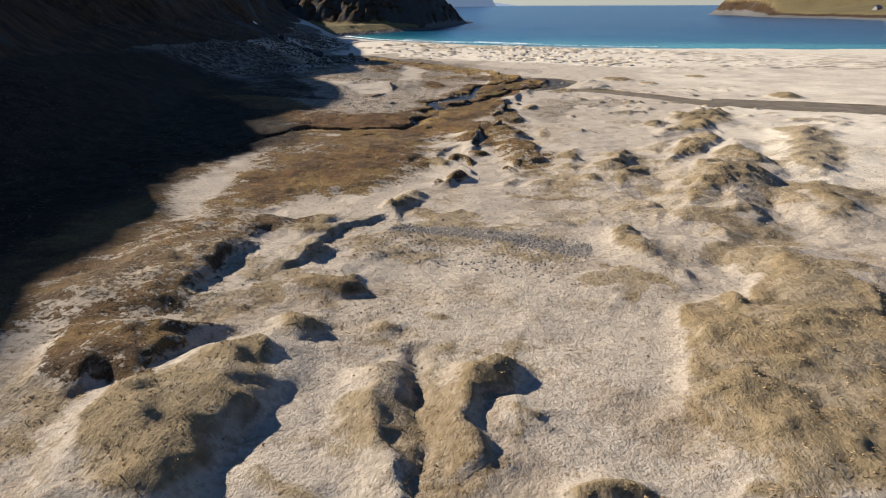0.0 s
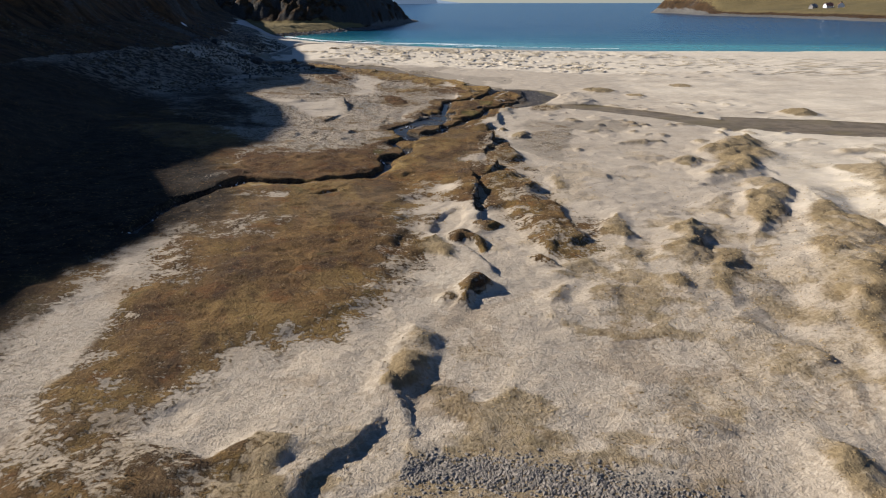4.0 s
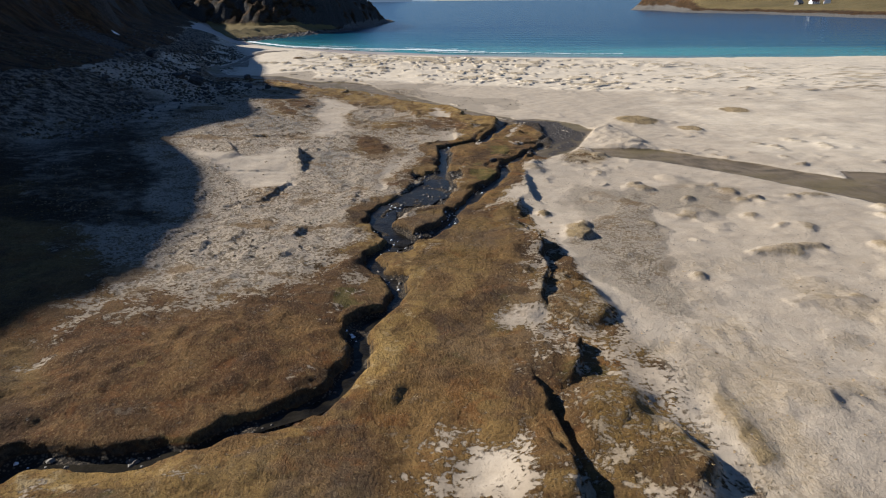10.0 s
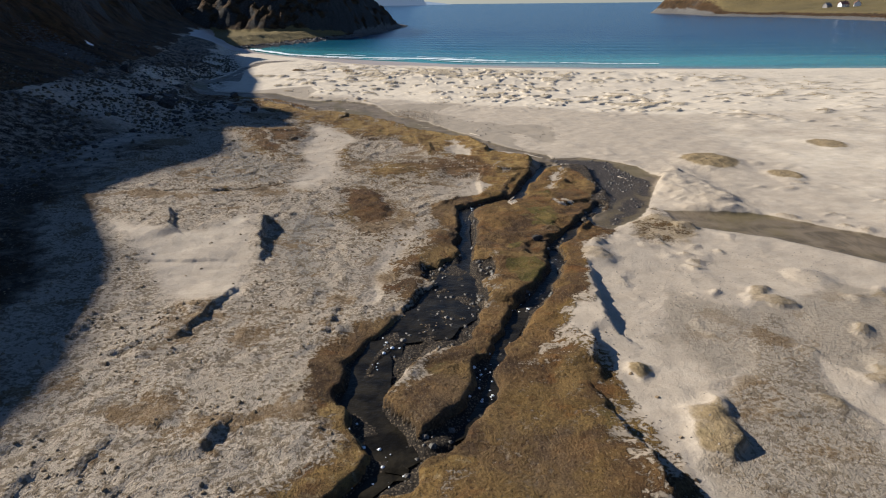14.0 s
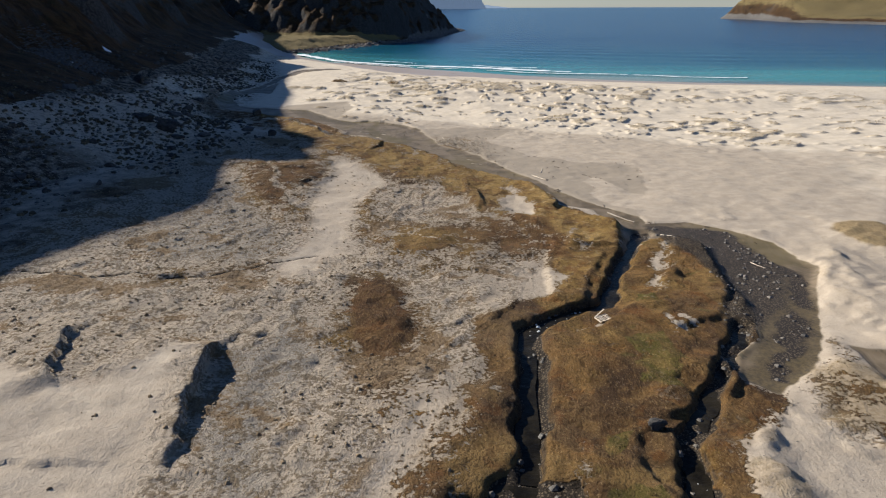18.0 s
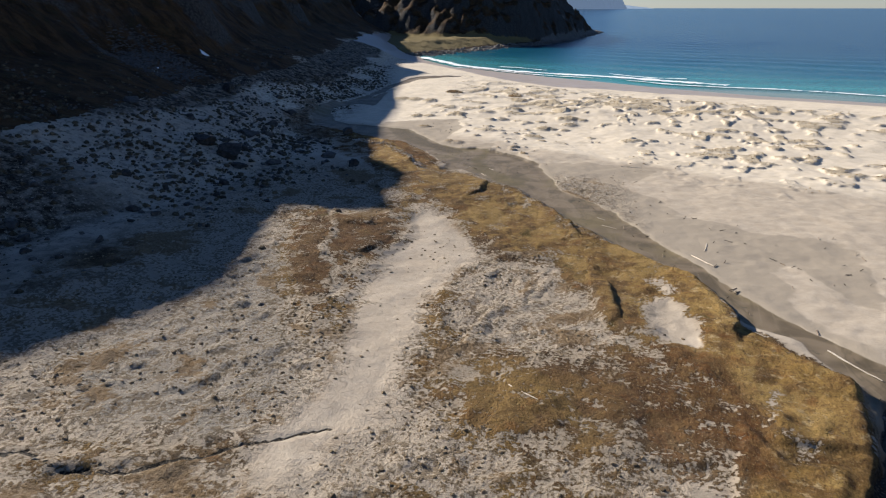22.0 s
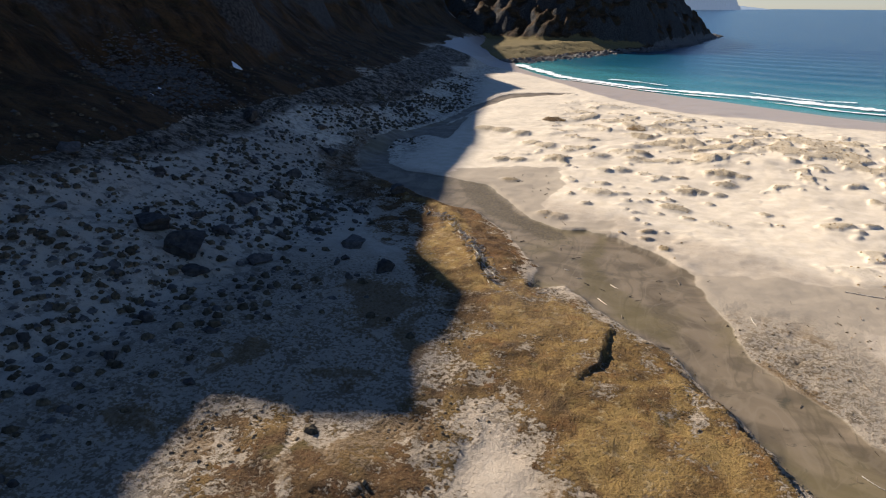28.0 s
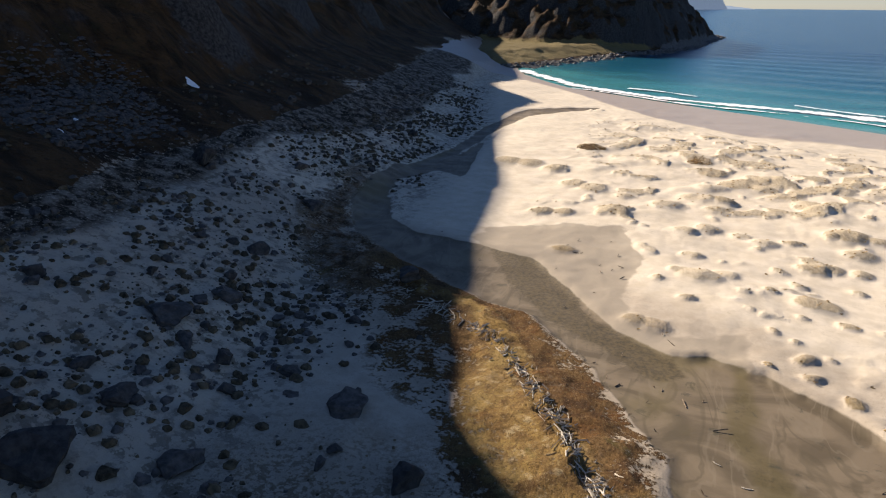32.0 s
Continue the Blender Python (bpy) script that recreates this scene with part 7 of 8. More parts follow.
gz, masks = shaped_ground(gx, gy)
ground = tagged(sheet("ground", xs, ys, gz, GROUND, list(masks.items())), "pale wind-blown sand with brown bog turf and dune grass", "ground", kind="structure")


def ground_at(x, y):
    """Height of the built ground under a point or points."""
    x, y = np.atleast_1d(np.asarray(x, float)), np.atleast_1d(np.asarray(y, float))
    i, j = np.clip(np.searchsorted(xs, x) - 1, 0, len(xs) - 2), np.clip(np.searchsorted(ys, y) - 1, 0, len(ys) - 2)
    u, v = (x - xs[i]) / (xs[i + 1] - xs[i]), (y - ys[j]) / (ys[j + 1] - ys[j])
    return (gz[j, i] * (1 - u) + gz[j, i + 1] * u) * (1 - v) + (gz[j + 1, i] * (1 - u) + gz[j + 1, i + 1] * u) * v


def mask_at(key, x, y):
    i, j = np.clip(np.searchsorted(xs, x), 0, len(xs) - 1), np.clip(np.searchsorted(ys, y), 0, len(ys) - 1)
    return masks[key][j, i]


# ---- hillside ----
hx = stepped([(-260, -120, 6, 2.0), (-120, -75, 1.6, 0.5), (-75, -25, 0.4, 0.4)])
hy = stepped([(-160, 10, 5, 1.2), (10, 90, 0.9, 0.45), (90, 262, 0.42, 0.42), (262, 520, 0.6, 6)])
hgx, hgy = np.meshgrid(hx, hy)
hz = hill_height(hgx, hgy)
hd = np.interp(hgy, FOOT_Y, FOOT_X) - hgx
hz = hz - 0.8 * smooth(hd, 15, 10)
sandy = smooth(hd + 6 * fbm(hgx, hgy, 9, 3, 79), 18, 11) * 0.6 * smooth(hgy, 150, 175)
tagged(sheet("hillside", hx, hy, hz, HILL, [("sandy", sandy), ("grassy", np.zeros(hz.shape))], keep=hd > 10), "steep shaded heather slope with crags above the sand", "hillside", kind="structure")

# ---- headlands and far land ----
COAST = [(-64, 336), (-50, 350), (-44, 366), (-30, 401), (-13, 434), (-1, 477), (17, 592), (10, 606), (-60, 640), (-260, 660), (-260, 400), (-110, 372)]
CRAG = [(-260, 470), (-120, 432), (-60, 412), (-35, 418), (-15, 441), (-3, 480), (12, 580), (4, 596), (-60, 630), (-260, 650)]
px_ = stepped([(-260, -70, 8, 1.2), (-70, 30, 1.0, 1.0)])
py_ = stepped([(330, 460, 0.9, 1.0), (460, 660, 1.2, 3)])
qx, qy = np.meshgrid(px_, py_)
wx, wy = qx + 3 * fbm(qx, qy, 14, 4, 31), qy + 3 * fbm(qx, qy, 14, 4, 32)
d, _, _, inside = outline_distance(wx, wy, COAST, True)
sd = np.where(inside, d, -d)
qz = -2.6 + 0.30 * np.clip(sd + 2, -8, 18) + 0.5 * fbm(qx, qy, 3, 4, 33) * smooth(sd, -3, 4)
d2, _, _, inside2 = outline_distance(wx, wy, CRAG, True)
cd = np.where(inside2, d2, -d2)
top = np.minimum(1.25 * np.clip(cd, 0, None), 22 + 7 * fbm(qx, qy, 40, 3, 34))
top = top * (0.35 + 0.65 * smooth(qy, 600, 500)) + smooth(cd, 0, 6) * (6.5 * np.abs(fbm(qx, qy, 13, 4, 35)) + 4.2 * fbm(qx, qy, 5, 4, 36) + 1.2 * fbm(qx, qy, 2.2, 3, 39) - 1.5)
qz = qz + top
grassy = smooth(sd, 5, 9) * smooth(cd, 3, -1) + 0.36 * smooth(fbm(qx, qy, 9, 3, 37), 0.3, 0.5) * smooth(cd, 0, 3)
tagged(sheet("headland", px_, py_, qz, HILL, [("sandy", np.zeros(qz.shape)), ("grassy", grassy), ("rocky", smooth(sd, 7, 4) + 0.5 * smooth(fbm(qx, qy, 14, 3, 38), 0.1, 0.4) * smooth(cd, 2, 6))], keep=sd > -7), "dark rocky headland with a sunlit grass bench above the cove", "headland", kind="structure")

FAR_COAST = [(352, 985), (362, 905), (345, 800), (372, 720), (380, 640), (378, 580), (392, 500), (440, 420), (520, 360), (1300, 300), (1700, 1500), (700, 1500), (420, 1120)]
fx_ = stepped([(330, 700, 5, 6), (700, 1700, 10, 60)])
fy_ = stepped([(300, 1010, 5, 6), (1010, 1500, 10, 40)])
qx, qy = np.meshgrid(fx_, fy_)
wx, wy = qx + 9 * fbm(qx, qy, 40, 4, 41), qy + 9 * fbm(qx, qy, 40, 4, 42)
d, _, _, inside = outline_distance(wx, wy, FAR_COAST, True)
sd = np.where(inside, d, -d)
qz = -3 + 0.22 * np.clip(sd + 6, -10, 30) + 0.10 * np.clip(sd - 24, 0, 160) + 1.5 * fbm(qx, qy, 18, 4, 43) * smooth(sd, -5, 20)
qz = qz + smooth(qy, 780, 900) * smooth(sd, 2, 32) * 18 + smooth(sd, 150, 500) * 60
fields = smooth(sd, 36, 50) * smooth(qy, 690, 620) * smooth(fbm(qx, qy, 60, 2, 44), -0.5, 0.1)
FAR_Z = qz
far_land = sheet("far_shore", fx_, fy_, qz, HILL, [("sandy", np.zeros(qz.shape)), ("grassy", np.clip(np.maximum(fields, 0.62 * smooth(sd, 10, 26)), 0, 0.62)), ("field", smooth(sd, 30, 42) * smooth(sd, 140, 110) * smooth(qy, 800, 745)), ("rocky", smooth(sd, 16, 7))], keep=sd > -25)
tagged(far_land, "brown grassy shore across the bay with a rocky edge", "headland", kind="structure")


def far_ridge(name, x0, x1, y, crest, label):
    n = 60
    bm = bmesh.new()
    rows = []
    for k in range(n + 1):
        t = k / n
        x = x0 + (x1 - x0) * t
        h = crest * max(0.0, math.sin(math.pi * min(1, t * 1.02)) ** 0.7) * (0.8 + 0.35 * noise.fractal(Vector((t * 5, crest, 0.3)), 1.0, 2.0, 5))
        rows.append([bm.verts.new((x, y + 60 * j - 60 * (j == 0), SEA - 2 + h * f)) for j, f in ((0, 0.0), (2, 0.6), (4, 1.0), (9, 0.0))])
    for a, b in zip(rows, rows[1:]):
        for j in range(3):
            bm.faces.new((a[j], b[j], b[j + 1], a[j + 1]))
    me = bpy.data.meshes.new(name)
    bm.to_mesh(me)
    bm.free()
    me.materials.append(FAR_HILL)
    return tagged(new(name, me), label, "mountain", kind="structure")


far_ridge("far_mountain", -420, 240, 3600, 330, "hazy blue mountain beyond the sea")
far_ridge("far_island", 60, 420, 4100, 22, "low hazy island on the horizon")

# ---- sea ----
sx = stepped([(-4500, -300, 420, 20), (-300, -70, 12, 2), (-70, 70, 1.6, 1.6), (70, 400, 3, 14), (400, 4500, 20, 420)])
sy = stepped([(200, 330, 1.1, 1.1), (330, 700, 2, 10), (700, 4800, 20, 300)])
qx, qy = np.meshgrid(sx, sy)
off = qy - np.interp(qx, SHORE_X, SHORE_Y)
wave = smooth(off, 2, 40) * smooth(off, 500, 120) * 0.16 * np.sin(off / 2.9 + 2.2 * fbm(qx, qy, 40, 3, 51)) * (0.6 + 0.6 * fbm(qx, qy, 22, 2, 52))
breaker = 0.35 * np.exp(-((off - 17 + 4 * fbm(qx, qy, 30, 2, 53)) / 1.8) ** 2) * smooth(qx, 42, 15)
depth = np.clip(off / 420.0, 0, 1)
tagged(sheet("sea", sx, sy, SEA + wave + breaker, WATER, [("depth", depth)], keep=off > -14), "calm sea, turquoise by the beach and deep blue beyond", "sea", kind="structure")


def ribbon(name, line, width, material, lift, ragged=0.5, step=0.6, seed=0, level=None):
    """A thin ragged strip laid along a line: foam on water, or water in a bed."""
    rng = random.Random(seed)
    bm = bmesh.new()
    prev = None
    for (ax, ay), (bx, by) in zip(line, line[1:]):
        n = max(1, int(math.hypot(bx - ax, by - ay) / step))
        for k in range(n + 1):
            t = k / n
            x, y = ax + (bx - ax) * t, ay + (by - ay) * t
            l = math.hypot(bx - ax, by - ay) or 1
            nx, ny = -(by - ay) / l, (bx - ax) / l
            w = width * (1 + ragged * 1.6 * (noise.noise(Vector((x * 0.25, y * 0.25, seed))) + 0.5 * rng.uniform(-1, 1)))
            s = 0.8 * ragged * noise.noise(Vector((x * 0.12, y * 0.12, 7 + seed)))
            z = (lambda u, v: level if level is not None else float(ground_at(u, v)[0]))(x, y) + lift
            pair = (bm.verts.new((x + nx * (s - w / 2), y + ny * (s - w / 2), z)), bm.verts.new((x + nx * (s + w / 2), y + ny * (s + w / 2), z)))
            if prev:
                bm.faces.new((prev[0], pair[0], pair[1], prev[1]))
            prev = pair
    bmesh.ops.recalc_face_normals(bm, faces=bm.faces)
    me = bpy.data.meshes.new(name)
    bm.to_mesh(me)
    bm.free()
    me.materials.append(material)
    ob = new(name, me)
    return ob


def shore_line(offset, x0, x1, n=40):
    return [(x, float(np.interp(x, SHORE_X, SHORE_Y)) + offset(x)) for x in np.linspace(x0, x1, n)]


tagged(ribbon("breaker_foam", shore_line(lambda x: 17 + 2 * math.sin(x * 0.11), -52, 34), 2.8, FOAM, 0.36, 0.5, 0.5, 3, SEA), "white crest of a small breaking wave", "wave", kind="stuff")
tagged(ribbon("wash_foam", shore_line(lambda x: 13.2 + 1.3 * math.sin(x * 0.17), -34, 75), 1.1, FOAM, 0.2, 0.6, 0.6, 4, SEA), "thin line of white wash on the sea", "wave", kind="stuff")
tagged(ribbon("curling_crest", shore_line(lambda x: 25 + 1.2 * math.sin(x * 0.3), -22, -8), 1.0, FOAM, 0.3, 0.7, 0.5, 6, SEA), "short white crest of a wave about to break", "wave", kind="stuff")
tagged(ribbon("curling_crest", shore_line(lambda x: 26 + 1.5 * math.sin(x * 0.25), 9, 27), 0.9, FOAM, 0.3, 0.7, 0.5, 8, SEA), "short white crest of a wave about to break", "wave", kind="stuff")

# ---- running water ----
for line, width, label in BROOKS:
    zs = [float(min(ground_at(x, y)[0], ground_at(x + 0.3, y)[0], ground_at(x - 0.3, y)[0])) for x, y in line]
    bm = bmesh.new()
    prev, pts = None, []
    for (a, b) in zip(range(len(line)), range(1, len(line))):
        n = max(1, int(math.hypot(line[b][0] - line[a][0], line[b][1] - line[a][1]) / 0.4))
        for k in range(n):
            t = k / n
            pts.append((line[a][0] + (line[b][0] - line[a][0]) * t, line[a][1] + (line[b][1] - line[a][1]) * t))
    bent = []
    for x, y in pts:
        near = [(float(mask_at("bed", np.array([x + a]), np.array([y + b]))[0]) - 0.05 * math.hypot(a, b) - 0.6 * float(ground_at(x + a, y + b)[0]), x + a, y + b) for a in (-1.2, -0.8, -0.4, 0, 0.4, 0.8, 1.2) for b in (-1.2, -0.8, -0.4, 0, 0.4, 0.8, 1.2)]
        bent.append(max(near)[1:])
    bent = np.array(bent)
    for c in (0, 1):
        bent[:, c] = np.convolve(np.pad(bent[:, c], 2, mode="edge"), np.ones(5) / 5, "valid")
    pts = [tuple(p) for p in bent]
    heights = np.array([float(ground_at(x, y)[0]) for x, y in pts])
    kernel = np.ones(9) / 9
    heights = np.convolve(np.pad(heights, 4, mode="edge"), kernel, "valid") + 0.05
    for k, (x, y) in enumerate(pts):
        x2, y2 = pts[min(k + 1, len(pts) - 1)]
        x1, y1 = pts[max(k - 1, 0)]
        l = math.hypot(x2 - x1, y2 - y1) or 1
        nx, ny = -(y2 - y1) / l, (x2 - x1) / l
        pair = [bm.verts.new((x + nx * s * (width * 0.5 + 0.12), y + ny * s * (width * 0.5 + 0.12), heights[k])) for s in (-1, -0.3, 0.3, 1)]
        if prev:
            for j in range(3):
                bm.faces.new((prev[j], pair[j], pair[j + 1], prev[j + 1]))
        prev = pair
    bmesh.ops.recalc_face_normals(bm, faces=bm.faces)
    me = bpy.data.meshes.new("stream")
    bm.to_mesh(me)
    bm.free()
    me.materials.append(BROOK)
    tagged(new("stream", me), label, "stream", kind="structure")


COBBLE = plain("grey cobble", (0.11, 0.10, 0.086), (0.27, 0.24, 0.205), 9.0, 0.8, 0.25, "island", 0.02)
STREAM_STONE = plain("wet stream stone", (0.05, 0.045, 0.038), (0.17, 0.155, 0.13), 7.0, 0.6, 0.3, "island", 0.02)
TUSSOCK = plain("withered tussock", (0.13, 0.098, 0.06), (0.26, 0.20, 0.13), 3.0, 0.95, 0.1, "island")


# ---- boulders ----
def surface_at(x, y):
    """Ground or hillside, whichever lies on top."""
    d = np.interp(y, FOOT_Y, FOOT_X) - x
    return np.where(d > 13, hill_height(x, y) - 0.8 * smooth(d, 15, 10), ground_at(x, y))


def rock_mesh(name, seed, material, flat=0.7, detail=3):
    rng = random.Random(seed)
    bm = bmesh.new()
    bmesh.ops.create_icosphere(bm, subdivisions=detail, radius=1.0)
    cuts = [(Vector((rng.gauss(0, 1), rng.gauss(0, 1), rng.gauss(0, 0.8))).normalized(), rng.uniform(0.38, 0.8)) for _ in range(11)]
    for v in bm.verts:
        p = v.co.copy()
        for nrm, lim in cuts:
            over = p.dot(nrm) - lim
            if over > 0:
                p -= nrm * over * 0.9
        p *= 1 + 0.24 * noise.fractal(p * 1.7 + Vector((seed, 0, 0)), 1.0, 2.0, 4)
        p.z *= flat
        v.co = p
    for f in bm.faces:
        f.smooth = False
    me = bpy.data.meshes.new(name)
    bm.to_mesh(me)
    bm.free()
    me.materials.append(material)
    return me


ROCKS = [rock_mesh("boulder", 10 + k, ROCK, 0.62 + 0.08 * (k % 4)) for k in range(7)]


def boulder(x, y, r, k, tall=1.0, label="dark grey angular boulder half sunk in sand"):
    ob = new("boulder", ROCKS[k % len(ROCKS)])
    z = float(surface_at(np.array([x], float), np.array([y], float))[0])
    ob.matrix_world = Matrix.LocRotScale((x, y, z + 0.12 * r * tall), Euler((0.1 * (k % 3 - 1), 0.12 * (k % 5 - 2), k * 1.7)), (r, r * (0.75 + 0.1 * (k % 4)), r * tall))
    return tagged(ob, label, "boulder", "boulders on the slope foot")


boulder(8.1, 107.7, 0.43, 13, 0.9)
boulder(-21.4, 170.0, 0.95, 12, 1.05)
boulder(-25.4, 173.2, 1.2, 11, 0.75)
boulder(-35.2, 179.2, 1.1, 4, 0.7)
boulder(-35.5, 175.0, 1.45, 21, 0.5)
boulder(-33.0, 169.2, 1.25, 16, 0.5)
boulder(-32.6, 165.0, 1.6, 3, 0.8)
boulder(-36.5, 181.4, 0.65, 9, 0.8)
boulder(-39.6, 196.6, 1.05, 5, 0.8)
boulder(-27.8, 187.0, 1.05, 17, 0.75)
boulder(-33.9, 174.1, 0.8, 20, 0.5)
boulder(-29.0, 175.1, 0.65, 19, 0.6)
boulder(-29.2, 167.6, 0.95, 26, 0.7)
boulder(-30.6, 172.4, 0.55, 24, 0.7)
boulder(-32.6, 179.7, 0.6, 25, 0.6)
boulder(-35.4, 165.7, 1.5, 10, 0.6)
boulder(-45.8, 169.7, 1.3, 18, 0.8)
boulder(-37.8, 185.7, 1.1, 1, 0.7)
boulder(-30.9, 163.8, 0.95, 6, 0.5)
boulder(-48.6, 195.5, 1.6, 15, 0.8)
boulder(-44.2, 202.8, 1.1, 22, 0.7)
rng = random.Random(5)
count = 0
while count < 270:
    y = rng.uniform(138, 250)
    x = np.interp(y, FOOT_Y, FOOT_X) + rng.uniform(-16, 9) - (6 if y > 185 else 0)
    if y > 182 and x > np.interp(y, FOOT_Y, FOOT_X) - 2:
        continue
    boulder(x, y, rng.choice((0.18, 0.22, 0.25, 0.3, 0.35, 0.4, 0.5, 0.6)) * (1.3 if y > 215 else 1.0), count, rng.uniform(0.7, 1.1))
    count += 1


# ---- scattered small stuff, joined by kind ----
def scatter(name, places, build, material, label, category):
    verts, faces = [], []
    for p in places:
        v, f = build(*p)
        base = len(verts)
        verts.extend(v)
        faces.extend([tuple(base + i for i in q) for q in f])
    me = bpy.data.meshes.new(name)
    me.from_pydata(verts, [], faces)
    me.materials.append(material)
    return tagged(new(name, me), label, category, kind="stuff")


def tuft(x, y, z, size, blades, seed, lean=0.5, tall=1.0):
    r = random.Random(seed)
    v, f = [], []
    for _ in range(blades):
        a, rad = r.uniform(0, 6.283), size * 0.5 * math.sqrt(r.random())
        bx, by = x + rad * math.cos(a), y + rad * math.sin(a)
        h = size * tall * r.uniform(0.45, 1.0)
        lx, ly = h * lean * (r.uniform(-0.6, 0.6) + 0.5), h * lean * (r.uniform(-0.6, 0.6) - 0.4)
        w = 0.0075
        ux, uy = w * math.sin(a * 3), w * math.cos(a * 3)
        k = len(v)
        v += [(bx - ux, by - uy, z - 0.04), (bx + ux, by + uy, z - 0.04), (bx + lx * 0.5, by + ly * 0.5, z + h * 0.65), (bx + lx * 1.6, by + ly * 1.6, z + h * 0.85)]
        f += [(k, k + 1, k + 2), (k + 2, k + 1, k + 3)]
    return v, f


def pebble(x, y, z, size, seed):
    r = random.Random(seed)
    v = [(x + size * r.uniform(0.7, 1.2) * math.cos(a), y + size * r.uniform(0.7, 1.2) * math.sin(a), z - 0.02) for a in (0, 1.05, 2.1, 3.14, 4.2, 5.25)]
    v += [(x + size * 0.55 * r.uniform(0.6, 1.1) * math.cos(a), y + size * 0.55 * r.uniform(0.6, 1.1) * math.sin(a), z + size * r.uniform(0.2, 0.55)) for a in (0.4, 2.5, 4.6)]
    return v, [(0, 1, 6), (1, 2, 7, 6), (2, 3, 7), (3, 4, 8, 7), (4, 5, 8), (5, 0, 6, 8), (6, 7, 8)]


def clump(x, y, z, size, seed):
    """A low, dark, cushion-like shrub or tussock."""
    r = random.Random(seed)
    v = [(x + size * r.uniform(0.55, 1.1) * math.cos(a), y + size * r.uniform(0.55, 1.1) * math.sin(a), z - 0.03) for a in (0, 1.05, 2.1, 3.14, 4.2, 5.25)]
    v += [(x + size * r.uniform(0.3, 0.7) * math.cos(a), y + size * r.uniform(0.3, 0.7) * math.sin(a), z + size * r.uniform(0.25, 0.6)) for a in (0.5, 1.55, 2.6, 3.7, 4.7, 5.8)]
    v.append((x + size * r.uniform(-0.2, 0.2), y + size * r.uniform(-0.2, 0.2), z + size * r.uniform(0.45, 0.75)))
    f = []
    for k in range(6):
        n = (k + 1) % 6
        f += [(k, n, 6 + k), (n, 6 + n, 6 + k), (6 + k, 6 + n, 12)]
    return v, f


rs = np.random.RandomState(3)


def stony(x, y):
    d = np.interp(y, FOOT_Y, FOOT_X) - x
    return np.maximum(smooth(d, -9, 1) * smooth(d, 34, 20) * np.maximum(smooth(y, 205, 190), smooth(d, -4, 2)), 0.02 * smooth(d, -23, -14) * smooth(y, 128, 140) * smooth(y, 182, 170)) * 0.4 * (mask_at("wet", x, y) < 0.3) * (mask_at("turf", x, y) < 0.5) * (1 - 0.8 * mask_at("heath", x, y)) * smooth(fbm(x, y, 5, 2, 61), -0.6, 0.3)


def wanted(n, x0, x1, y0, y1, chance):
    x, y = rs.uniform(x0, x1, n), rs.uniform(y0, y1, n)
    ok = rs.rand(n) < chance(x, y)
    x, y = x[ok], y[ok]
    return x, y, surface_at(x, y)


x, y, z = wanted(160000, -16, 40, 10, 80, lambda x, y: mask_at("marram", x, y) * smooth(y, 90, 20))
scatter("dune_grass", [(a, b, c, 0.06 + 0.05 * ((i * 7) % 10) / 10, 5, i, 1.5, 0.55) for i, (a, b, c) in enumerate(zip(x, y, z))][:11000], tuft, MARRAM, "dry pale marram grass on the dune tops", "grass")
x, y, z = wanted(40000, -25, 90, 165, 250, lambda x, y: mask_at("marram", x, y) * 0.5)
scatter("beach_grass", [(a, b, c, 0.12, 6, i, 1.2, 0.9) for i, (a, b, c) in enumerate(zip(x, y, z))][:7000], tuft, MARRAM, "pale marram tufts on the low beach dunes", "grass")
x, y, z = wanted(110000, -66, -12, 118, 275, stony)
scatter("crowberry", [(a, b, c, 0.07 + 0.36 * rs.rand() ** 2.4, i) for i, (a, b, c) in enumerate(zip(x, y, z))][:12000], clump, SCRUB, "low dark crowberry cushions in the sand", "shrub")
x, y, z = wanted(60000, -68, -14, 118, 280, stony)
scatter("slope_stones", [(a, b, c, 0.08 + 0.3 * rs.rand() ** 3, i) for i, (a, b, c) in enumerate(zip(x, y, z))][:7000], pebble, ROCK, "loose grey stones on the slope foot", "stones")
x, y, z = wanted(60000, -30, 9, 82, 172, lambda x, y: 0.8 * mask_at("mottle", x, y) * smooth(fbm(x, y, 4, 3, 62), -0.4, 0.4) * (mask_at("turf", x, y) < 0.6))
scatter("brown_tussocks", [(a, b, c - 0.02, 0.04 + 0.11 * rs.rand() ** 2.2, i) for i, (a, b, c) in enumerate(zip(x, y, z))][:9000], clump, TUSSOCK, "small brown withered tussocks dotting the sandy flat", "grass")
n = 7500
k = rs.randint(0, len(STONE_BANK) - 1, n)
t, a, b = rs.rand(n)[:, None], np.array(STONE_BANK)[k], np.array(STONE_BANK)[k + 1]
x, y = (a + (b - a) * t).T
spread = np.where(rs.rand(n) < 0.8, rs.normal(0, 0.3 + 0.08 * k, n), -5.0 * rs.rand(n) ** 1.3)
x, y = x + 0.25 * spread, y + spread
z = ground_at(x, y)
scatter("beach_stones", [(a, b, c, 0.028 + 0.07 * rs.rand() ** 2, i) for i, (a, b, c) in enumerate(zip(x, y, z))], pebble, COBBLE, "bank of grey stones laid bare by the wind", "stones")
x, y, z = wanted(60000, 5, 42, 42, 110, lambda x, y: 0.55 * smooth(fbm(x, y, 6, 3, 67), -0.25, 0.45) * (mask_at("turf", x, y) < 0.3) * (mask_at("wet", x, y) < 0.3))
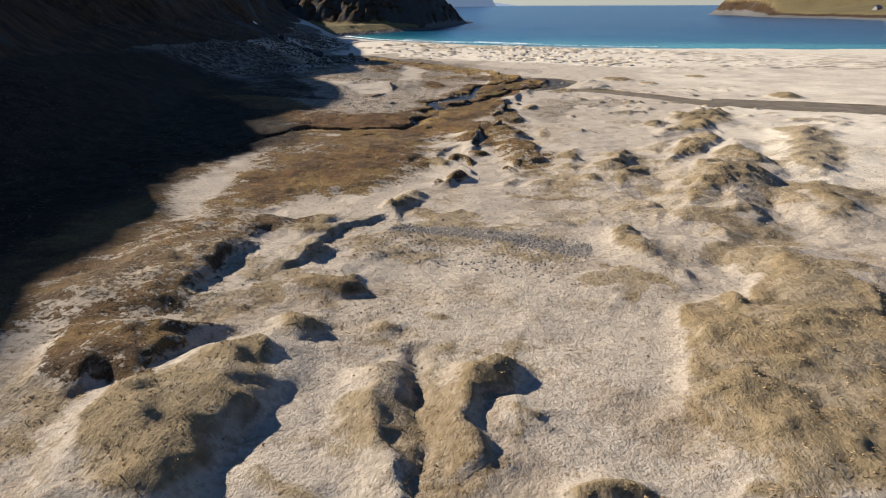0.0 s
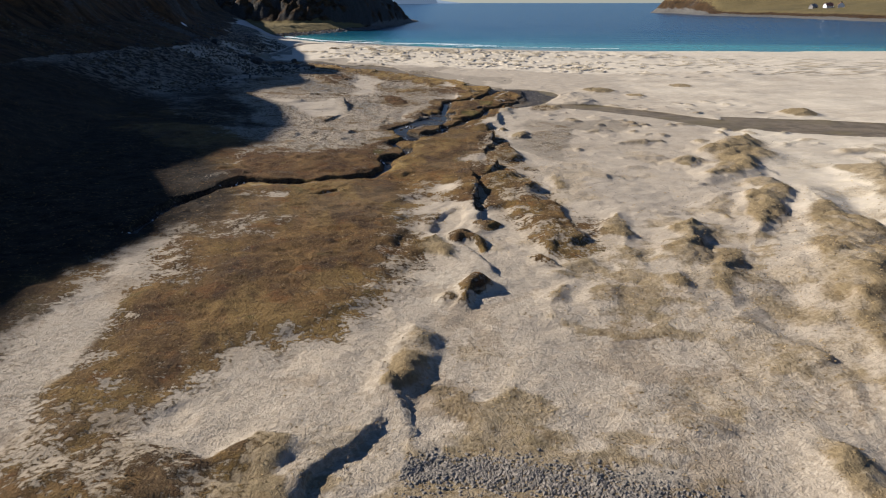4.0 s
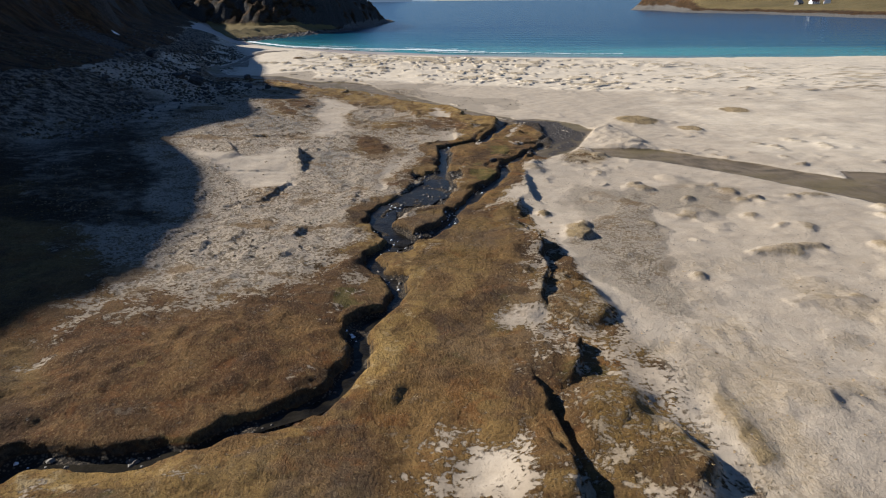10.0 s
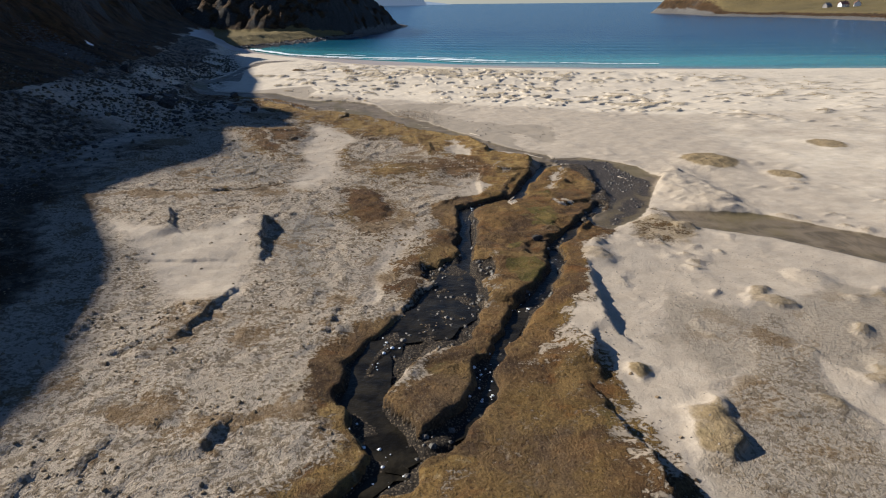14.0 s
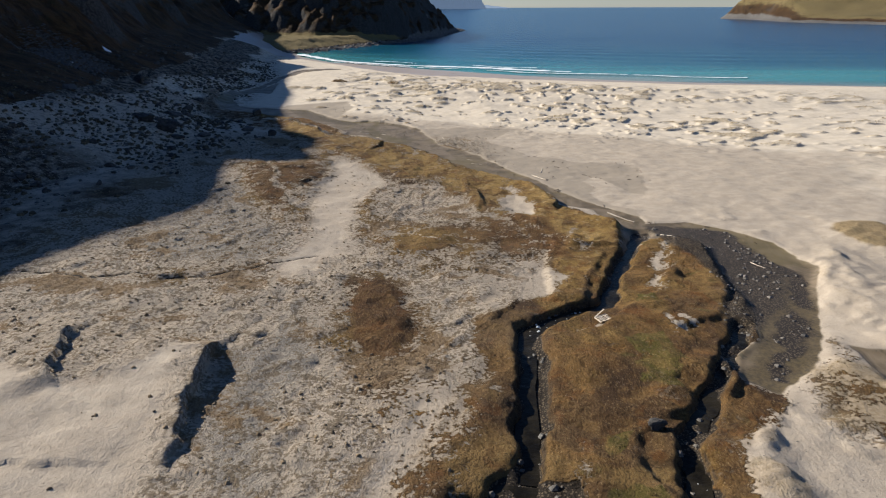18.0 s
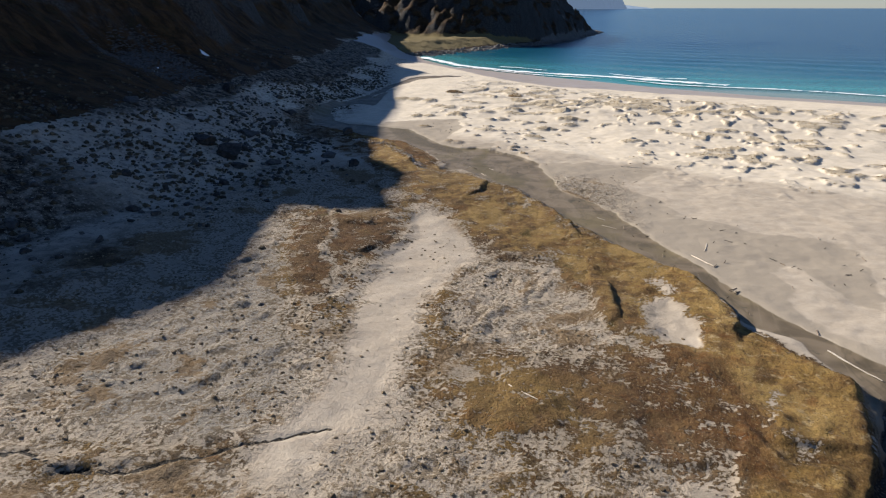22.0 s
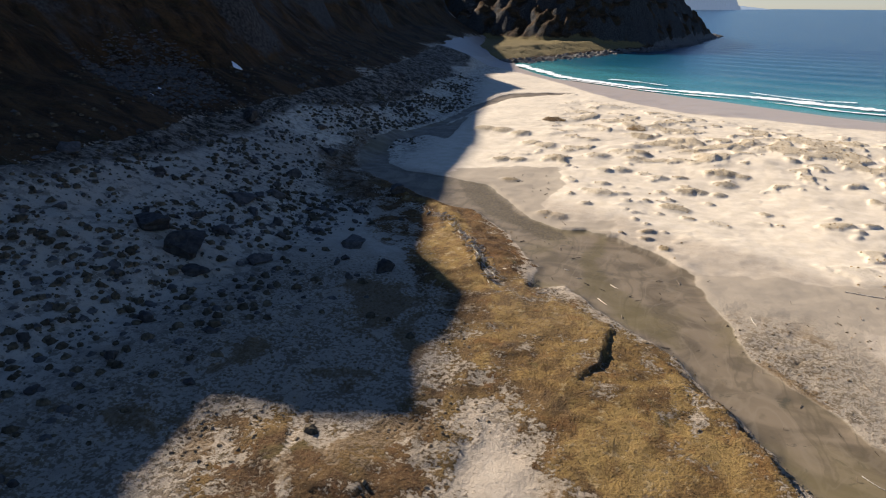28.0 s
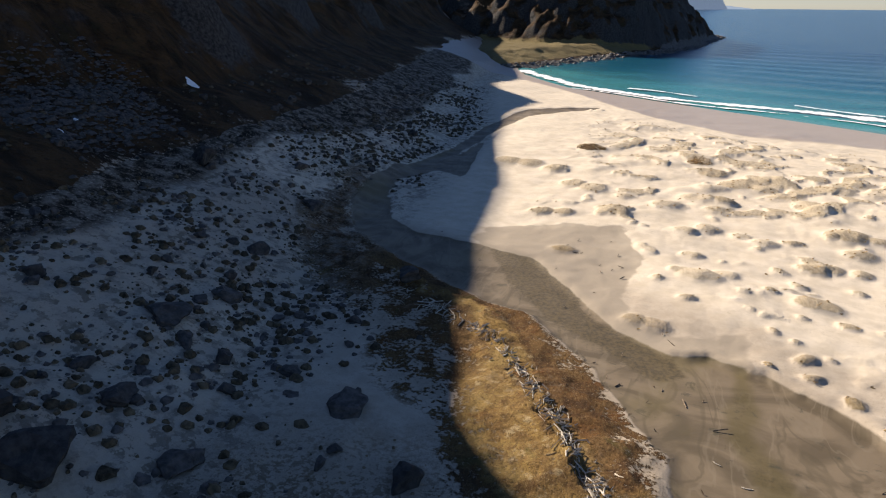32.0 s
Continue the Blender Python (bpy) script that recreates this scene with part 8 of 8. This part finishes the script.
scatter("sand_pebbles", [(a, b, c, 0.015 + 0.05 * rs.rand() ** 3, i) for i, (a, b, c) in enumerate(zip(x, y, z))][:16000], pebble, COBBLE, "small grey pebbles strewn over blown sand", "stones")
x, y, z = wanted(60000, -26, 24, 20, 140, lambda x, y: np.maximum(mask_at("gravel", x, y) * 0.07 * smooth(y, 36, 40) * smooth(y, 100, 60), (mask_at("bed", x, y) > 0.5) * 0.5 * smooth(fbm(x, y, 3.0, 2, 69), -0.5, 0.3)))
scatter("gravel", [(a, b, c + 0.02, 0.03 + 0.17 * rs.rand() ** 2.2, i) for i, (a, b, c) in enumerate(zip(x, y, z))][:14000], pebble, STREAM_STONE, "grey gravel and stones of the stream beds", "stones")
x, y = rs.uniform(-70, 25, 9000), rs.uniform(330, 610, 9000)
d, _, _, inside = outline_distance(x, y, COAST, True)
sd = np.where(inside, d, -d)
ok = (sd > -3) & (sd < 5)
scatter("shore_boulders", [(a, b, -2.2 + 0.3 * max(0, s + 2) + 0.1, 0.5 + 0.9 * rs.rand() ** 2, i) for i, (a, b, s) in enumerate(zip(x[ok], y[ok], sd[ok]))][:1600], pebble, SHORE_ROCK, "grey boulders along the foot of the headland", "stones")


# white flecks put in for the stream's glints as well as its broken water
x, y, z = wanted(70000, -19, 9, 50, 120, lambda x, y: 0.16 * (mask_at("bed", x, y) > 0.75) * smooth(fbm(x, y, 2.5, 2, 68), 0.15, 0.5))
scatter("riffles", [(a, b, c + 0.055, 0.02 + 0.09 * rs.rand() ** 2, i) for i, (a, b, c) in enumerate(zip(x, y, z))][:260], pebble, FOAM, "white flecks of broken water in the stream", "stream")
SCREE = [(-66, 188), (-67, 204), (-60, 206), (-52, 197), (-51.5, 185), (-58, 184)]
x, y = rs.uniform(-70, -50, 5200), rs.uniform(182, 208, 5200)
d, _, _, inside = outline_distance(x + 1.5 * fbm(x, y, 4, 2, 63), y + 1.5 * fbm(x, y, 4, 2, 64), SCREE, True)
ok = inside & (rs.rand(5200) < smooth(d, 0, 2.5))
scatter("scree", [(a, b, c, 0.10 + 0.42 * rs.rand() ** 3, i) for i, (a, b, c) in enumerate(zip(x[ok], y[ok], surface_at(x[ok], y[ok])))], pebble, ROCK, "fan of broken grey blocks under the crag", "stones")
SNOW = plain("old snow", (0.74, 0.76, 0.78), (0.82, 0.84, 0.86), 2.0, 0.7, 0.2)
for sx_, sy_, sr_ in ((-59.3, 208.8, 1.0), (-54.8, 188.4, 0.4), (-56.5, 191.5, 0.35)):
    bm = bmesh.new()
    ring = [(sx_ + sr_ * math.cos(q) * (0.8 + 0.4 * noise.noise(Vector((q, sx_, 0)))), sy_ + 0.5 * sr_ * math.sin(q) * (0.8 + 0.5 * noise.noise(Vector((q, 3, sy_))))) for q in np.arange(0, 6.2, 0.45)]
    rim = [bm.verts.new((a, b, float(surface_at(np.array([a]), np.array([b]))[0]) + 0.02)) for a, b in ring]
    inner = [bm.verts.new((sx_ + 0.6 * (a - sx_), sy_ + 0.6 * (b - sy_), float(surface_at(np.array([sx_ + 0.6 * (a - sx_)]), np.array([sy_ + 0.6 * (b - sy_)]))[0]) + 0.16)) for a, b in ring]
    for k in range(len(rim)):
        bm.faces.new((rim[k - 1], rim[k], inner[k], inner[k - 1]))
    bm.faces.new(inner)
    bmesh.ops.recalc_face_normals(bm, faces=bm.faces)
    me = bpy.data.meshes.new("snow_patch")
    bm.to_mesh(me)
    bm.free()
    me.materials.append(SNOW)
    tagged(new("snow_patch", me), "small leftover patch of old snow on the slope", "snow", "snow patches on the slope")


# ---- driftwood ----
def log(ax, ay, bx, by, thick, material=None, label="bleached driftwood pole lying on the sand"):
    r = random.Random(int(ax * 10 + by))
    a, b = Vector((ax, ay, float(ground_at(ax, ay)[0]) + thick * 0.4)), Vector((bx, by, float(ground_at(bx, by)[0]) + thick * 0.4))
    n, m = 9, 8
    bm = bmesh.new()
    rings = []
    axis = (b - a).normalized()
    side = axis.cross(Vector((0, 0, 1))).normalized()
    up = side.cross(axis)
    for k in range(n + 1):
        t = k / n
        c = a.lerp(b, t) + side * thick * 0.7 * math.sin(t * 3 + r.random() * 0.4) + up * thick * 0.15 * r.uniform(-1, 1)
        rad = thick * 0.5 * (1 - 0.4 * t) * r.uniform(0.88, 1.1) * (0.75 if k in (0, n) else 1)
        rings.append([bm.verts.new(c + (side * math.cos(q) + up * math.sin(q)) * rad * r.uniform(0.9, 1.1)) for q in (6.283 * j / m for j in range(m))])
    for p, q in zip(rings, rings[1:]):
        for j in range(m):
            bm.faces.new((p[j], p[(j + 1) % m], q[(j + 1) % m], q[j]))
    bm.faces.new(rings[0][::-1])
    bm.faces.new(rings[-1])
    me = bpy.data.meshes.new("driftwood")
    bm.to_mesh(me)
    bm.free()
    me.materials.append(material or DRIFT)
    return tagged(new("driftwood", me), label, "driftwood", "driftwood along the river")


log(-11.8, 170, -11.2, 170.2, 0.05)
log(-14.5, 170.1, -14, 170, 0.05)
log(-15.4, 172, -14.8, 171.6, 0.05)
log(-11, 175.3, -10.7, 175.1, 0.05)
log(-7.9, 173.8, -7.4, 173.3, 0.05)
log(-10.1, 174.1, -9.7, 174.1, 0.05)
log(-1.6, 131.2, -0.3, 130, 0.07)
log(13.5, 138.3, 14.9, 135.6, 0.10)
log(8.9, 150.7, 10, 149, 0.08)
log(3.1, 156.8, 4.2, 156.1, 0.05)
log(2.8, 158.8, 3.4, 158.2, 0.05)
log(-8.4, 171.4, -7.8, 170.6, 0.05)
log(-14, 168.9, -13.2, 169.3, 0.05)
log(9.9, 151.9, 10.3, 153.5, 0.07)
log(5.7, 177.7, 7.8, 177.4, 0.08)
log(0, 171.9, 0.2, 170.8, 0.05)
log(16, 132.5, 16.6, 131.7, 0.05)
log(10.2, 139.4, 10.8, 138.9, 0.05)
log(20.1, 126.8, 20.6, 125.8, 0.05)
log(-14.5, 172.6, -14.2, 172.4, 0.05)

# wrack: sticks and splinters thrown up along the river bank
def stick(x, y, z, size, seed):
    r = random.Random(seed)
    a = r.uniform(0, 3.14)
    ux, uy, w = size * math.cos(a), size * math.sin(a), 0.010 + 0.016 * r.random()
    t = r.uniform(0.0, 0.12)
    v = [(x - ux - w * uy / size, y - uy + w * ux / size, z), (x - ux + w * uy / size, y - uy - w * ux / size, z), (x + ux + w * uy / size, y + uy - w * ux / size, z + t), (x + ux - w * uy / size, y + uy + w * ux / size, z + t),
         (x - ux, y - uy, z + 2 * w), (x + ux, y + uy, z + t + 2 * w)]
    return v, [(0, 4, 5, 3), (1, 2, 5, 4), (0, 1, 4), (2, 3, 5)]


wrack = []
for (ax, ay), (bx, by) in zip(WRACK, WRACK[1:]):
    for k in range(55 if ay < 185 else 15):
        t = rs.rand()
        x, y = ax + (bx - ax) * t + rs.normal(0, 0.28), ay + (by - ay) * t + rs.normal(0, 0.28)
        wrack.append((x, y, float(ground_at(x, y)[0]) + 0.02, 0.06 + 0.34 * rs.rand() ** 2.5, len(wrack)))
for k in range(26):          # larger planks and branches caught in the wrack
    j = rs.randint(0, len(WRACK) - 1)
    t, turn, half = rs.rand(), rs.uniform(0, 3.14), rs.uniform(0.15, 0.55)
    x, y = WRACK[j][0] + (WRACK[j + 1][0] - WRACK[j][0]) * t + rs.normal(0, 0.3), WRACK[j][1] + (WRACK[j + 1][1] - WRACK[j][1]) * t + rs.normal(0, 0.3)
    log(x - half * math.cos(turn), y - half * math.sin(turn), x + half * math.cos(turn), y + half * math.sin(turn), rs.uniform(0.04, 0.09), None if k % 3 else BARK, "bleached piece of driftwood caught in the wrack line" if k % 3 else "dark wet branch caught in the wrack line")
scatter("wrack", wrack, stick, DRIFT, "tangled bleached sticks and splinters washed onto the bank", "driftwood")
x, y, z = wanted(5000, -20, 24, 130, 200, lambda x, y: 0.16 * np.maximum(mask_at("wet", x, y) > 0.3, mask_at("damp", x, y) > 0.3))
scatter("twigs", [(a, b, c + 0.01, 0.06 + 0.25 * rs.rand() ** 3, i) for i, (a, b, c) in enumerate(zip(x, y, z))][:140], stick, BARK, "small dark twigs strewn over the river sand", "driftwood")

# broken crate by the stream, its slats sprung apart
crate = tagged(new("broken_pallet"), "broken bleached wooden pallet lying on brown turf", "pallet")
CRATE = (8.3, 117.5)
crate.matrix_world = pose(*CRATE, float(ground_at(*CRATE)[0]) + 0.05, 4, -5, 25) @ Matrix.Scale(0.6, 4)


def slat(x, y, z, l, w, h, turn, tip=0.0, name="slat"):
    bm = bmesh.new()
    bmesh.ops.create_cube(bm, size=1.0)
    bmesh.ops.scale(bm, vec=(l, w, h), verts=bm.verts)
    bmesh.ops.bevel(bm, geom=bm.edges[:], offset=0.008, segments=1, affect="EDGES")
    me = bpy.data.meshes.new(name)
    bm.to_mesh(me)
    bm.free()
    me.materials.append(DRIFT)
    ob = new(name, me)
    ob.parent = crate
    ob.matrix_local = pose(x, y, z, 0, tip, turn)


for k in range(5):
    slat(0.02 * k, -0.42 + 0.2 * k, 0.15 + 0.02 * (k % 2), 1.15, 0.11, 0.03, 3 * (k % 3) - 4, 2 * (k % 3) - 2)
for k in range(3):
    slat(-0.45 + 0.45 * k, 0.0, 0.06, 0.09, 0.95, 0.10, 2 * k, name="bearer")
slat(0.1, 0.55, 0.30, 1.35, 0.12, 0.04, 18, -9)


# ---- houses across the bay ----
def house(x, y, turn, l, w, h, paint, roof_paint):
    z = float(np.interp(0, [0], [0])) + far_height(x, y)
    ob = tagged(new("house"), "small wooden house with a pitched roof across the bay", "house", "houses across the bay")
    ob.matrix_world = pose(x, y, z - 0.4, 0, 0, turn)

    def piece(name, bm, material):
        me = bpy.data.meshes.new(name)
        bm.to_mesh(me)
        bm.free()
        me.materials.append(material)
        p = new(name, me)
        p.parent = ob
        return p

    bm = bmesh.new()
    v = [bm.verts.new(p) for p in ((-l / 2, -w / 2, 0), (l / 2, -w / 2, 0), (l / 2, w / 2, 0), (-l / 2, w / 2, 0), (-l / 2, -w / 2, h), (l / 2, -w / 2, h), (l / 2, w / 2, h), (-l / 2, w / 2, h), (-l / 2, 0, h + w * 0.42), (l / 2, 0, h + w * 0.42))]
    for q in ((0, 1, 5, 4), (1, 2, 6, 9, 5), (2, 3, 7, 6), (3, 0, 4, 8, 7), (3, 2, 1, 0)):
        bm.faces.new([v[i] for i in q])
    piece("wall", bm, paint)
    bm = bmesh.new()
    e = 0.4
    for s in (-1, 1):
        lo, hi = h - e * 0.84, h + w * 0.42 + 0.05
        a = [bm.verts.new((sx_ * (l / 2 + e), s * yy, zz)) for sx_, yy, zz in ((-1, w / 2 + e, lo), (1, w / 2 + e, lo), (1, 0, hi), (-1, 0, hi))]
        b = [bm.verts.new(p.co + Vector((0, 0, 0.18))) for p in a]
        bm.faces.new(a)
        bm.faces.new(b[::-1])
        for i in range(4):
            bm.faces.new((a[i], a[(i + 1) % 4], b[(i + 1) % 4], b[i]))
    bmesh.ops.recalc_face_normals(bm, faces=bm.faces)
    piece("roof", bm, roof_paint)
    bm = bmesh.new()
    bmesh.ops.create_cube(bm, size=1.0, matrix=Matrix.LocRotScale((l * 0.15, 0, h + w * 0.5), None, (0.6, 0.6, 1.4)))
    piece("chimney", bm, ROCK)
    for s in (-1, 1):
        for k in (-0.3, 0.0, 0.3):
            bm = bmesh.new()
            bmesh.ops.create_cube(bm, size=1.0, matrix=Matrix.LocRotScale((l * k, s * (w / 2 + 0.01), h * 0.55), None, (1.1, 0.08, 1.2)))
            piece("window", bm, PANE)


def far_height(x, y):
    i, j = int(np.searchsorted(fx_, x)), int(np.searchsorted(fy_, y))
    return float(min(FAR_Z[j, i], FAR_Z[j - 1, i - 1], FAR_Z[j - 1, i], FAR_Z[j, i - 1]))


WHITE = plain("white house paint", (0.72, 0.72, 0.70), (0.80, 0.79, 0.77), 2.0, 0.6)
SLATE = plain("red-brown roofing", (0.16, 0.075, 0.06), (0.23, 0.11, 0.085), 2.0, 0.8)
GREYED = plain("grey weathered boards", (0.20, 0.185, 0.17), (0.30, 0.28, 0.25), 2.0, 0.85)
PANE = plain("dark window glass", (0.02, 0.025, 0.03), (0.03, 0.035, 0.045), 2.0, 0.15, 0.5)
house(430, 720, 20, 7, 5, 2.8, GREYED, GREYED)
house(441, 712, 5, 8, 5.5, 2.8, WHITE, SLATE)
house(450, 705, 60, 8, 5.5, 3.0, WHITE, SLATE)
house(503, 669, 30, 8, 5.5, 3.0, GREYED, SLATE)
house(512, 660, 10, 9, 6, 3.0, WHITE, GREYED)
